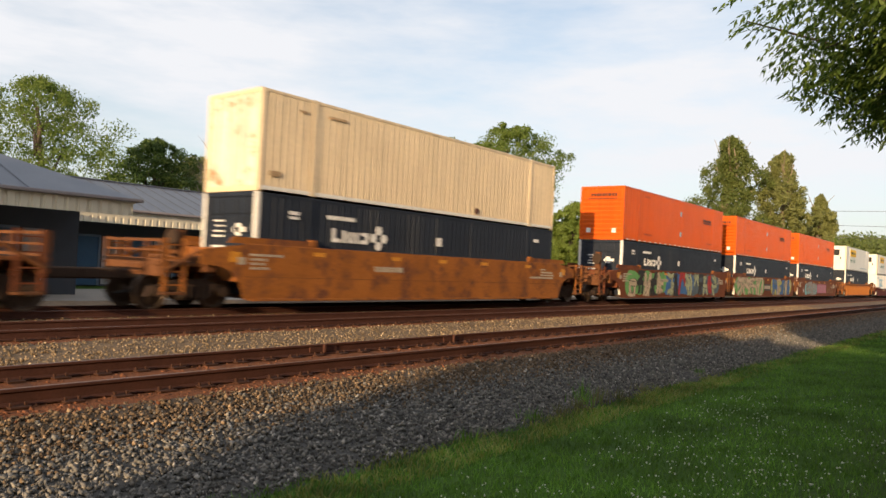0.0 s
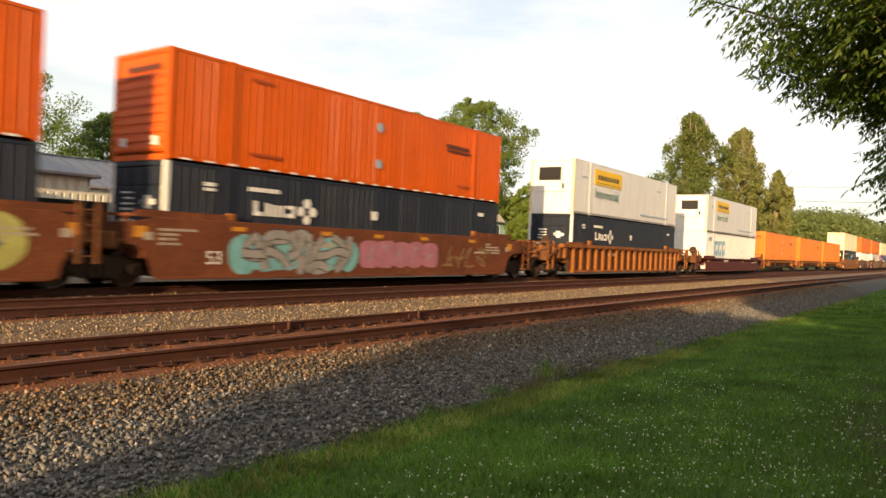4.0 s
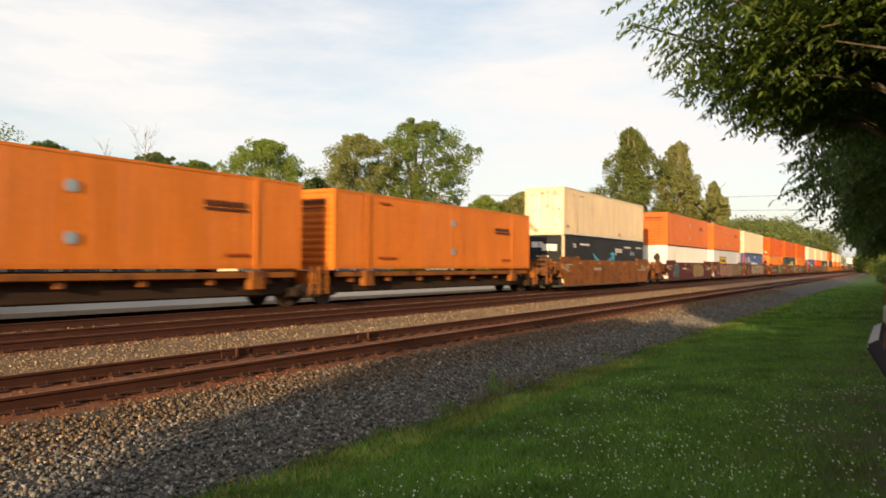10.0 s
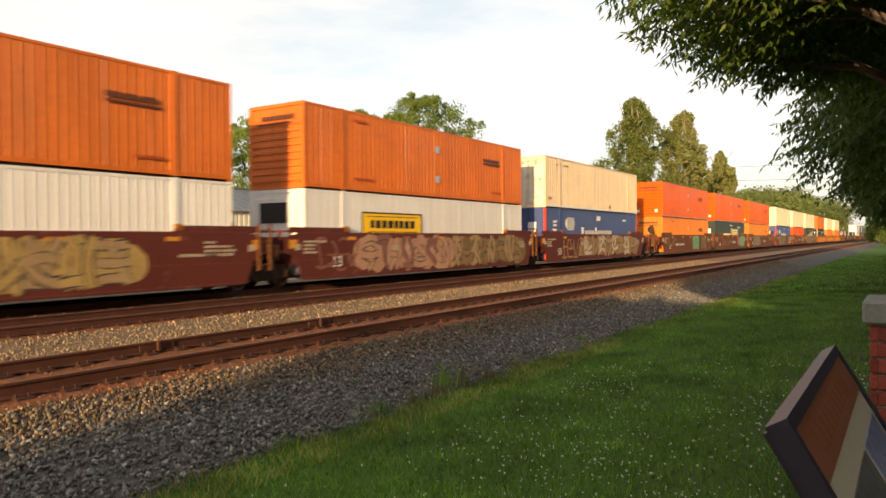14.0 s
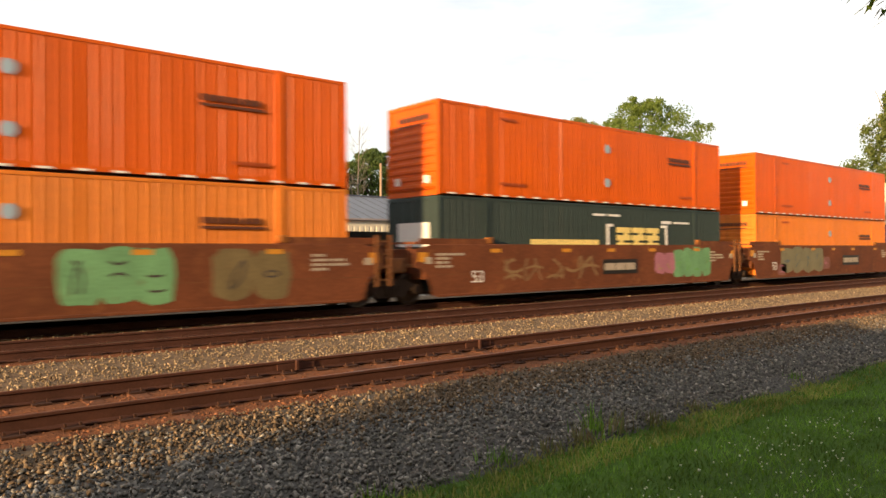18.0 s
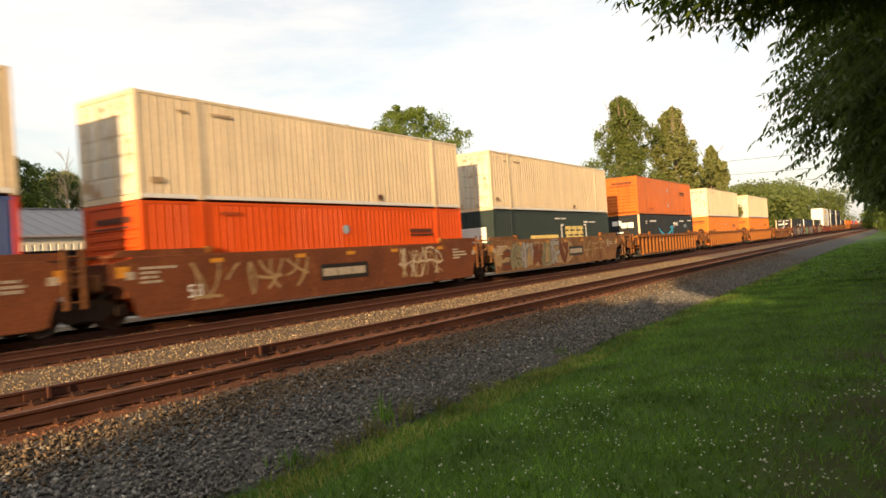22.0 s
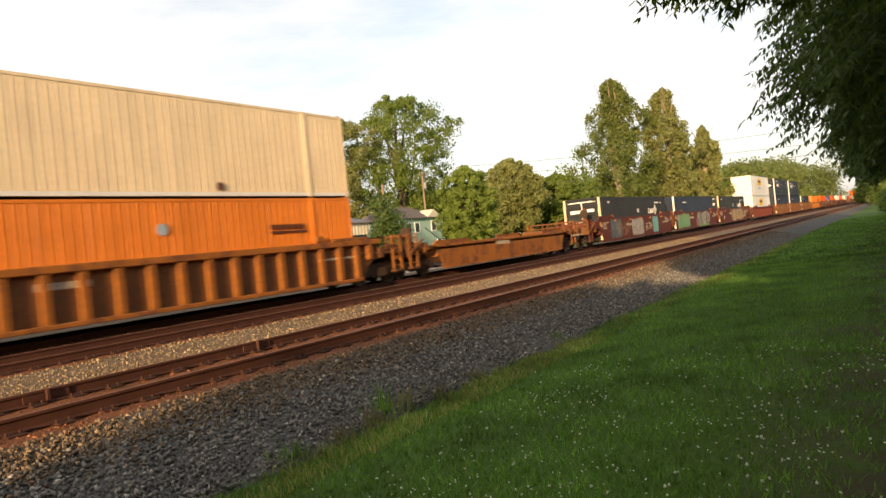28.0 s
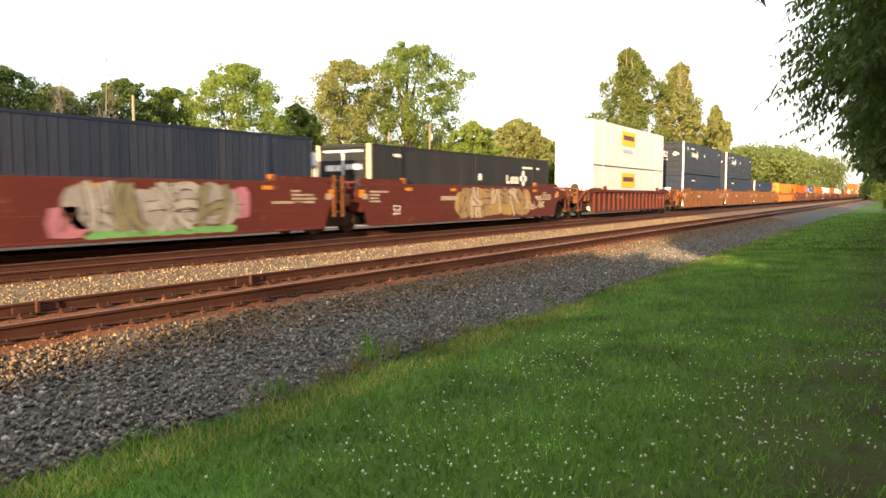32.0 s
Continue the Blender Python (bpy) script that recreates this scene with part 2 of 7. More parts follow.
g_mul.operation = "MULTIPLY"
gl.new(g_row.outputs["Result"], g_mul.inputs[0])
gl.new(g_spot.outputs["Result"], g_mul.inputs[1])
g_mix.data_type = "RGBA"
g_base = gn["Principled BSDF"].inputs["Base Color"]
gl.new(g_base.links[0].from_socket, g_mix.inputs["A"])
g_mix.inputs["B"].default_value = (0.062, 0.046, 0.026, 1)
gl.new(g_mul.outputs[0], g_mix.inputs["Factor"])
gl.new(g_mix.outputs["Result"], g_base)
M["rail"] = mat("rusty_rail_side", (0.066, 0.026, 0.017), 0.8, vary=0.3, scale=3, fine=40)
M["rail_top"] = mat("worn_rail_top", (0.16, 0.085, 0.055), 0.45, metal=0.6, vary=0.15, scale=3, fine=40)
M["tie"] = mat("rust_stained_timber", (0.135, 0.053, 0.026), 0.9, vary=0.4, scale=5, fine=40, bump=0.01, tint_random=0.3)
M["tie_plate"] = mat("dark_rusty_plate", (0.05, 0.022, 0.014), 0.85, vary=0.3, scale=5, fine=40)
M["asphalt"] = mat("asphalt", (0.055, 0.053, 0.05), 0.9, vary=0.25, scale=1, fine=30)
M["concrete"] = mat("pale_concrete", (0.30, 0.275, 0.245), 0.85, vary=0.15, scale=1.5, fine=25)


# ---- mesh helpers ----
def link(name, bm, material, parent=None, label="", smooth=False):
    me = bpy.data.meshes.new(name)
    bm.to_mesh(me)
    bm.free()
    for m in material if isinstance(material, (list, tuple)) else [material]:
        me.materials.append(m)
    if smooth:
        for p in me.polygons:
            p.use_smooth = True
    ob = new(name, me)
    if parent is not None:
        ob.parent = parent
    if label:
        tagged(ob, label)
    return ob


def part(name, bm, material, parent, label=""):
    return link(name, bm, material, parent, label)


def box(bm, x0, x1, y0, y1, z0, z1, bevel=0.0, mi=0):
    r = bmesh.ops.create_cube(bm, size=1, matrix=Matrix.Translation(((x0 + x1) / 2, (y0 + y1) / 2, (z0 + z1) / 2)) @ Matrix.Diagonal((x1 - x0, y1 - y0, z1 - z0, 1)))
    fs = {f for v in r["verts"] for f in v.link_faces}
    for f in fs:
        f.material_index = mi
    if bevel:
        es = list({e for v in r["verts"] for e in v.link_edges})
        bmesh.ops.bevel(bm, geom=es, offset=bevel, segments=1, affect="EDGES", profile=0.5)
    return bm


def boxes(*rows, bevel=0.0):
    bm = bmesh.new()
    for r in rows:
        box(bm, *r, bevel=bevel)
    return bm


def rod(bm, a, b, r, seg=8, r2=None):
    a, b = Vector(a), Vector(b)
    d = b - a
    q = d.to_track_quat("Z", "Y").to_matrix().to_4x4()
    bmesh.ops.create_cone(bm, cap_ends=True, segments=seg, radius1=r, radius2=r if r2 is None else r2, depth=d.length, matrix=Matrix.Translation((a + b) / 2) @ q)
    return bm


def prism(bm, pts, y0, y1, mi=0):
    """A solid whose outline pts lies in the x-z plane, from y0 to y1."""
    a = [bm.verts.new((x, y0, z)) for x, z in pts]
    b = [bm.verts.new((x, y1, z)) for x, z in pts]
    fs = [bm.faces.new(a), bm.faces.new(b[::-1])]
    n = len(pts)
    for i in range(n):
        fs.append(bm.faces.new((a[i], b[i], b[(i + 1) % n], a[(i + 1) % n])))
    for f in fs:
        f.material_index = mi
    bmesh.ops.recalc_face_normals(bm, faces=fs)
    return bm


def thing(name, label, category, group="", kind=""):
    return tagged(new(name), label, category, group, kind)
# ---- the train: numbers ----
SPEED = 15.93            # metres a second, towards -x
TRACK_Y = 9.98           # middle of the train's track
BOX_L, BOX_W, BOX_H = 16.15, 2.59, 2.90
FLOOR_LOW = 0.38         # underside of a container in a well
FLOOR_UP = 3.30          # underside of a container on top
FLOOR_SPINE = 1.22       # underside of a container on a spine car

MOVING = []              # (thing, x at the clip's start, y, z)


def rides(ob, x, z=0.0):
    MOVING.append((ob, x, TRACK_Y, z))
    ob.location = (x, TRACK_Y, z)
    return ob


# ---- containers ----
def corrugated(bm, length, y, z0, z1, sign, pitch=0.262, depth=0.027, x0=0.0, seed=0):
    """A side wall of trapezoid corrugations in the plane y, bulging to sign; with a seed, the folds differ from sheet to sheet."""
    rnd = random.Random(seed)
    xs = []
    n = max(2, int(round(length / pitch)))
    p = length / n
    f = lean = 0.12
    for i in range(n):
        b = x0 + i * p
        if seed:
            lean = rnd.uniform(0.07, 0.13) if i % 5 == 0 else lean
            f = min(0.14, max(0.05, lean + rnd.uniform(-0.035, 0.035)))
        xs += [(b, 0), (b + (0.68 - f) * p, 0), (b + 0.68 * p, 1), (b + (1.0 - f) * p, 1)]
    xs.append((x0 + length, 0))
    lo = [bm.verts.new((x, y - sign * depth * k, z0)) for x, k in xs]
    hi = [bm.verts.new((x, y - sign * depth * k, z1)) for x, k in xs]
    for i in range(len(xs) - 1):
        q = (lo[i], lo[i + 1], hi[i + 1], hi[i])
        bm.faces.new(q if sign < 0 else q[::-1])


def container_body(length, width, height, ribbed, seed=0):
    """Floor, roof and side walls set in between rails and posts."""
    bm = bmesh.new()
    w = width / 2
    box(bm, 0.05, length - 0.05, -w + 0.06, w - 0.06, 0.10, 0.22)
    box(bm, 0.05, length - 0.05, -w + 0.05, w - 0.05, height - 0.07, height - 0.035)
    if ribbed:
        for s in (-1, 1):
            corrugated(bm, length - 0.2, s * (w - 0.012), 0.14, height - 0.08, s, x0=0.1, seed=seed)
    else:
        for s in (-1, 1):
            n = 13
            p = (length - 0.2) / n
            xs = []
            for i in range(n):
                x0 = 0.1 + i * p
                xs += [(x0, 1), (x0 + 0.012, 0), (x0 + p - 0.012, 0)]
            xs.append((length - 0.1, 1))
            lo = [bm.verts.new((x, s * (w - 0.012 - 0.012 * k), 0.14)) for x, k in xs]
            hi = [bm.verts.new((x, s * (w - 0.012 - 0.012 * k), height - 0.08)) for x, k in xs]
            for i in range(len(xs) - 1):
                q = (lo[i], lo[i + 1], hi[i + 1], hi[i])
                bm.faces.new(q if s < 0 else q[::-1])
    return bm


def frame_pieces(length, width, height):
    """Corner posts, rails, castings: lists of boxes by part name."""
    w = width / 2
    posts = [[(a, b, s * w - (0.14 if s > 0 else 0), s * w + (0 if s > 0 else 0.14), 0.0, height)] for a, b in ((0, 0.12), (length - 0.12, length)) for s in (-1, 1)]
    mids = [[(x - 0.11, x + 0.11, (w - 0.03) if s > 0 else -w - 0.012, w + 0.012 if s > 0 else -w + 0.03, 0.02, height + 0.006)] for x in (1.98, length - 1.98) for s in (-1, 1)]
    rails = [[(0.12, length - 0.12, (w - 0.07) if s > 0 else -w, w if s > 0 else -w + 0.07, z0, z1)] for s in (-1, 1) for z0, z1 in ((0.05, 0.16), (height - 0.09, height - 0.012))]
    heads = [[(a, b, -w + 0.14, w - 0.14, z0, z1)] for a, b in ((0, 0.1), (length - 0.1, length)) for z0, z1 in ((0.0, 0.15), (height - 0.12, height))]
    return posts, mids, rails, heads


def folded(bm, prof, lo, hi, upright):
    """A folded sheet: the outline prof of (out, along), drawn from lo to hi across it."""
    pts = [((o, lo, k), (o, hi, k)) if not upright else ((o, k, lo), (o, k, hi)) for o, k in prof]
    vs = [(bm.verts.new(a), bm.verts.new(b)) for a, b in pts]
    for (a, b), (c, d) in zip(vs, vs[1:]):
        bm.faces.new((a, b, d, c))


def end_panel(width, height, style, side=0):
    """The end wall that faces -x: a sheet folded into level or upright ribs, or one door leaf."""
    bm = bmesh.new()
    w = width / 2 - 0.13
    z0, z1 = 0.14, height - 0.11
    if style == "ribs":
        prof = [(0.05, z0)]
        n = 9
        for i in range(n):
            z = z0 + 0.10 + (z1 - z0 - 0.75) * i / (n - 1)
            prof += [(0.05, z), (0.012, z + 0.03), (0.012, z + 0.12), (0.05, z + 0.15)]
        folded(bm, prof + [(0.05, z1)], -w, w, False)
    elif style == "plain":
        prof = [(0.05, -w)]
        for i in range(5):
            y = -w + 2 * w * i / 5
            prof += [(0.05, y + 0.02), (0.02, y + 0.05), (0.02, y + 2 * w / 5 - 0.05), (0.05, y + 2 * w / 5 - 0.02)]
        folded(bm, prof + [(0.05, w)], z0, z1, True)
    elif style == "doors":
        lo, hi = sorted((side * 0.008, side * w))
        prof = [(0.05, z0)]
        for k in range(5):
            zz = z0 + (z1 - z0) * k / 5
            prof += [(0.05, zz + 0.02), (0.022, zz + 0.04), (0.022, zz + (z1 - z0) / 5 - 0.06), (0.05, zz + (z1 - z0) / 5 - 0.03)]
        folded(bm, prof + [(0.05, z1)], lo, hi, False)
    else:
        folded(bm, [(0.05, z0), (0.02, z0 + 0.04), (0.02, z1 - 0.04), (0.05, z1)], -w, w, False)
    return bm


CACHE = {}


def cached(key, make):
    if key not in CACHE:
        bm = make()
        me = bpy.data.meshes.new(key if isinstance(key, str) else key[0])
        bm.to_mesh(me)
        bm.free()
        CACHE[key] = me
    return CACHE[key]


def shared(name, key, make, material, parent, loc=(0, 0, 0), label=""):
    """A part whose mesh is shared between things of the same make and paint."""
    full = (name, key, material.name)
    me = cached(full, make)
    if not me.materials:
        me.materials.append(material)
    ob = new(name, me)
    ob.parent = parent
    ob.location = loc
    if label:
        tagged(ob, label)
    return ob


def plate(rows):
    bm = bmesh.new()
    for x0, x1, z0, z1 in rows:
        box(bm, x0, x1, -0.006, 0.006, z0, z1)
    return bm


def word_bars(x0, z0, n, h, wl=0.16, gap=0.05, seed=1, lean=0.0):
    """A line of lettering as plain bars of varying width."""
    rnd = random.Random(seed)
    rows, x = [], x0
    for _ in range(n):
        w = wl * rnd.uniform(0.75, 1.2)
        rows.append((x, x + w, z0, z0 + h))
        x += w + gap
    return rows


def decal(bm_rows, parent, material, y, name="lettering", label=""):
    bm = plate(bm_rows)
    ob = part(name, bm, material, parent, label)
    ob.location = (0, y, 0)
    return tagged(ob, kind="stuff") if len(bm_rows) > 1 else ob


def disc(parent, x, y, z, r, material, name="emblem", seg=8):
    key = ("emblem_%s" % material.name, round(r, 2), seg)

    def mk():
        bm = bmesh.new()
        bmesh.ops.create_cone(bm, cap_ends=True, segments=seg, radius1=r, radius2=r, depth=0.012, matrix=Matrix.Rotation(math.pi / 2, 4, "X") @ Matrix.Rotation(math.pi / seg, 4, "Z"))
        return bm
    return shared(name, key, mk, material, parent, (x, y, z))


def container(kind, x, z, group, label, category="container"):
    """One 53-foot box of a kind, its lower front corner at x, z on the train."""
    k = KINDS[kind]
    L, W, H = BOX_L, BOX_W, k.get("h", BOX_H)
    skin, trim = M[k["skin"]], M[k.get("trim", k["skin"])]
    c = thing("container", label, category, group)
    make = 1 + int(x) % 3
    shared("body", ("body", H, k["ribbed"], make), lambda: container_body(L, W, H, k["ribbed"], make), skin, c)
    posts, mids, rails, heads = frame_pieces(L, W, H)
    post_m = M[k.get("post", k.get("trim", k["skin"]))]
    for i, rows in enumerate(posts):
        shared("corner_post", ("post", H, i), lambda: boxes(*rows, bevel=0.012), post_m if i < 2 or k.get("both_posts") else skin, c)
    for i, rows in enumerate(mids):
        shared("stacking_post", ("mid", H, i), lambda: boxes(*rows, bevel=0.01), skin, c)
    for i, rows in enumerate(rails):
        shared("bottom_rail" if i % 2 == 0 else "top_rail", ("rail", H, i), lambda: boxes(*rows), M[k.get("rail", k.get("trim", k["skin"]))] if i % 2 == 0 else trim, c)
    for i, rows in enumerate(heads):
        shared("end_sill" if i % 2 == 0 else "end_header", ("head", H, i), lambda: boxes(*rows), trim, c)
    if k["end"] == "doors":
        for side in (-1, 1):
            shared("door", ("end", H, side), lambda: end_panel(W, H, "doors", side), M[k.get("end_skin", k["skin"])], c)
    else:
        shared("end_wall", ("end", H, k["end"]), lambda: end_panel(W, H, k["end"]), M[k.get("end_skin", k["skin"])], c)
    if k["end"] == "unit":
        shared("cooling_unit", "u", lambda: boxes((-0.04, 0.03, -0.95, 0.95, 1.15, 2.62), bevel=0.03), M["white"], c)
        shared("grille", "g", lambda: boxes((-0.055, -0.035, -0.55, 0.75, 1.75, 2.45)), M["black"], c)
        shared("grille", "h", lambda: boxes((-0.05, -0.035, -0.75, -0.62, 1.3, 1.6)), M["black"], c)
    tail = shared("end_wall", ("tail", H), lambda: end_panel(W, H, "plain"), skin, c, (L, 0, 0))
    tail.rotation_euler = (0, 0, math.pi)
    if k["end"] == "doors":
        for yy in (-0.85, -0.35, 0.35, 0.85):
            shared("lock_rod", ("rod", H), lambda: rod(bmesh.new(), (0, 0, 0.2), (0, 0, H - 0.2), 0.022), skin, c, (0.0, yy, 0))
    y = -W / 2 - 0.022
    k["marks"](c, y, H)
    return rides(c, x, z)


def marks_none(c, y, H):
    pass


def marks_cream(c, y, H):
    disc(c, 10.3, y, 0.33, 0.13, M["letter_dark"], "sooty_vent")
    decal(word_bars(2.5, H - 0.44, 5, 0.08, 0.12, 0.03, 2), c, M["letter_dull"], y)
    decal([(0.35, 0.75, 0.45, 0.60), (1.35, 1.65, H - 0.46, H - 0.40)], c, M["letter_dull"], y)


def marks_orange(c, y, H):
    for zz in (0.80, H - 0.84):
        disc(c, 8.15, y, zz, 0.17, M["silver_blue"], "emblem")
    decal(word_bars(12.1, H - 1.00, 9, 0.15, 0.14, 0.045, 3) + [(12.1, 13.75, H - 1.13, H - 1.06)], c, M["letter_dark"], y, label="dark lettering with a line beneath")
    decal(word_bars(12.9, 0.42, 8, 0.09, 0.10, 0.03, 4) + word_bars(2.6, 0.42, 7, 0.09, 0.13, 0.03, 5) + word_bars(2.6, H - 0.38, 6, 0.09, 0.10, 0.03, 6), c, M["letter_faint"], y)
    bm = plate(word_bars(-0.85, H - 0.55, 9, 0.16, 0.15, 0.04, 7) + [(-0.85, 0.85, H - 0.70, H - 0.65)])
    ob = part("lettering", bm, M["letter_dark"], c)
    ob.rotation_euler = (0, 0, math.pi / 2)
    ob.location = (0.008, 0, 0)
    tagged(ob, kind="stuff")


def marks_scotch(c, y, H):
    marks_orange(c, y, H)
    rows = []
    x = 0.4
    while x < BOX_L - 0.5:
        rows.append((x, x + 0.30, 0.045, 0.095))
        x += 0.75
    decal(rows, c, M["letter_white"], y + 0.004, "reflective_tape", "white reflective tape dashes")
    for yy in (-0.75, 0.75):
        ob = disc(c, 0.0, yy, 0.5, 0.17, M["letter_white"], "placard", 4)
        ob.rotation_euler = (0, 0, math.pi / 2)


def marks_navy(c, y, H):
    z = 1.86
    decal(word_bars(2.62, z + 0.46, 8, 0.12, 0.12, 0.035, 8), c, M["letter_white"], y)
    rows = [(2.84, 2.96, z - 0.22, z + 0.20), (2.96, 3.16, z - 0.22, z - 0.10), (3.28, 3.40, z - 0.22, z + 0.16), (3.50, 3.60, z - 0.22, z + 0.12), (3.68, 3.78, z - 0.22, z + 0.12), (3.86, 3.96, z - 0.22, z + 0.12), (4.06, 4.40, z + 0.04, z + 0.14), (4.06, 4.40, z - 0.22, z - 0.10), (4.28, 4.40, z - 0.10, z + 0.04)]
    decal(rows, c, M["letter_white"], y, label="white block lettering")
    for dx, dz in ((0.0, 0.25), (0.0, -0.25), (-0.25, 0), (0.25, 0)):
        disc(c, 4.90 + dx, y, z + dz, 0.16, M["letter_white"], "emblem", 6)
    disc(c, 8.05, y, z + 0.06, 0.21, M["letter_white"], "emblem", 4)
    decal([(1.15, 1.50, z + 0.48, z + 0.58), (1.15, 1.50, z + 0.35, z + 0.43), (14.55, 14.95, z + 0.42, z + 0.56)], c, M["letter_white"], y)
    bm = plate([(-0.85, -0.25, 1.75, 1.90), (-0.60, -0.35, 1.65, 2.0), (0.15, 0.75, 1.3, 1.36), (0.2, 0.7, 1.6, 1.66), (0.2, 0.7, 1.75, 1.80), (0.2, 0.6, 1.9, 1.95), (0.2, 0.7, 2.05, 2.10)])
    ob = part("lettering", bm, M["letter_white"], c)
    ob.rotation_euler = (0, 0, math.pi / 2)
    ob.location = (0.008, 0, 0)
    tagged(ob, kind="stuff")


def marks_navy_far(c, y, H):
    z = 1.78
    rows = [(11.0, 11.13, z - 0.22, z + 0.20), (11.13, 11.34, z - 0.22, z - 0.10)] + [(11.46 + 0.19 * i, 11.57 + 0.19 * i, z - 0.22, z + 0.14) for i in range(5)]
    decal(rows, c, M["letter_white"], y, label="white block lettering")
    for dx, dz in ((0.0, 0.25), (0.0, -0.25), (-0.25, 0), (0.25, 0)):
        disc(c, 12.9 + dx, y, z + 0.06 + dz, 0.17, M["letter_white"], "emblem", 6)
    disc(c, 8.3, y, z + 0.05, 0.21, M["letter_white"], "emblem", 4)
    decal(word_bars(12.8, z + 0.56, 8, 0.11, 0.12, 0.03, 10) + [(1.5, 1.95, z + 0.68, z + 0.80), (14.5, 14.8, z + 0.55, z + 0.67)], c, M["letter_white"], y)
    bm = plate([(-0.95, 0.95, 2.60, 2.68), (-0.9, -0.15, 1.95, 2.15), (0.1, 0.85, 1.9, 2.12), (0.15, 0.5, 1.15, 1.3), (-0.05, 0.03, 0.2, 2.6)])
    ob = part("lettering", bm, M["letter_white"], c)
    ob.rotation_euler = (0, 0, math.pi / 2)
    ob.location = (0.008, 0, 0)
    tagged(ob, kind="stuff")


def marks_blue_navy(c, y, H):
    decal(word_bars(3.0, H - 0.62, 8, 0.11, 0.14, 0.03, 11), c, M["letter_white"], y)
    bm = plate([(-0.2, 0.5, 0.9, 1.7)])
    ob = part("lettering", bm, M["letter_white"], c)
    ob.rotation_euler = (0, 0, math.pi / 2)
    ob.location = (0.008, 0, 0)
    tagged(ob, kind="stuff")


def marks_haulier(c, y, H):
    decal([(2.46, 6.24, H - 1.15, H - 0.30)], c, M["yellow"], y, "sign_panel", "bright yellow panel")
    decal(word_bars(2.90, H - 0.86, 8, 0.26, 0.28, 0.11, 12) + [(2.70, 6.00, H - 1.05, H - 1.02)], c, M["black"], y - 0.004)
    text(c, "Intermodal", 2.60, y - 0.002, H - 1.86, 0.74, M["letter_green"])
    decal(word_bars(9.4, 0.42, 14, 0.10, 0.32, 0.06, 13), c, M["silver_blue"], y)
    decal([(12.2, 12.9, H - 0.75, H - 0.69), (0.9, 1.5, H - 0.9, H - 0.84)], c, M["silver_blue"], y)


def marks_white_sign(c, y, H):
    decal([(3.00, 6.90, 1.25, 2.20)], c, M["black"], y + 0.004, "sign_border", "black border")
    decal([(3.07, 6.83, 1.31, 2.14)], c, M["yellow"], y, "sign_panel", "bright yellow panel")
    decal(word_bars(3.50, 1.6, 8, 0.30, 0.28, 0.09, 14) + [(3.30, 6.60, 1.44, 1.47), (3.30, 6.60, 2.02, 2.05)], c, M["black"], y - 0.004)


def marks_blue_letters(c, y, H):
    rows = []
    for a, b in ((2.2, 3.15), (3.3, 4.25), (4.4, 5.35)):
        rows += [(a, b, 1.98, 2.28), (a, b, 1.12, 1.42), (a, a + 0.32, 1.42, 1.98), (b - 0.30, b, 1.42, 1.62)]
    rows += word_bars(2.3, 0.78, 11, 0.16, 0.21, 0.06, 15)
    decal(rows, c, M["pale_blue"], y, label="faded pale blue block shapes")
    decal([(0.55, 1.45, 2.25, 2.55)], c, M["silver_blue"], y, "data_panel")
    disc(c, 11.0, y, 1.5, 0.08, M["letter_dark"], "sooty_vent")


def marks_smile(c, y, H):
    bm = bmesh.new()
    n = 22
    lo, hi = [], []
    for i in range(n + 1):
        u = i / n
        x = 4.95 + 3.95 * u
        z = 1.20 + 0.62 * ((x - 6.95) / 1.98) ** 2
        th = 0.03 + 0.125 * math.sin(math.pi * min(1.0, 0.06 + 0.9 * u)) ** 0.7
        lo.append((x, z - th))
        hi.append((x, z + th))
    for i in range(n):
        bm.faces.new([bm.verts.new((p[0], 0, p[1])) for p in (lo[i], lo[i + 1], hi[i + 1], hi[i])])
    prism(bm, [(8.30, 1.92), (8.45, 1.78), (8.98, 1.86), (8.80, 1.25), (8.98, 1.12), (9.22, 1.98), (8.95, 2.03)], -0.006, 0.006)
    ob = part("smile_arrow", bm, M["cyan"], c, "sky blue curved arrow")
    ob.location = (0, y, 0)
    decal([(9.45, 9.55, 1.85, 2.30), (9.55, 9.80, 2.22, 2.30), (9.55, 9.80, 2.02, 2.10), (9.72, 9.80, 2.10, 2.22), (9.90, 9.98, 2.02, 2.30), (10.08, 10.16, 2.02, 2.26), (10.24, 10.32, 2.02, 2.26), (10.40, 10.48, 2.02, 2.26), (10.58, 10.90, 2.02, 2.09), (10.58, 10.66, 2.09, 2.28), (10.66, 10.90, 2.20, 2.28)], c, M["letter_white"], y, label="white lower-case mark")
    decal(word_bars(2.6, 2.34, 9, 0.12, 0.15, 0.035, 17) + word_bars(11.4, 2.36, 8, 0.10, 0.16, 0.035, 16) + word_bars(14.2, 2.40, 7, 0.09, 0.16, 0.03, 18) + [(1.5, 1.85, 2.30, 2.42), (1.5, 1.85, 2.18, 2.26)], c, M["letter_white"], y)
    for xx in (13.0, 13.55):
        disc(c, xx, y, 1.98, 0.20, M["silver_blue"], "emblem", 4)
    bm = plate([(-0.85, 0.15, 1.95, 2.35), (0.1, 0.85, 2.15, 2.5), (-0.3, 0.5, 1.55, 1.66)])
    ob = part("lettering", bm, M["letter_white"], c, "white panels on the door end")
    ob.rotation_euler = (0, 0, math.pi / 2)
    ob.location = (0.008, 0, 0)
    tagged(ob, kind="stuff")


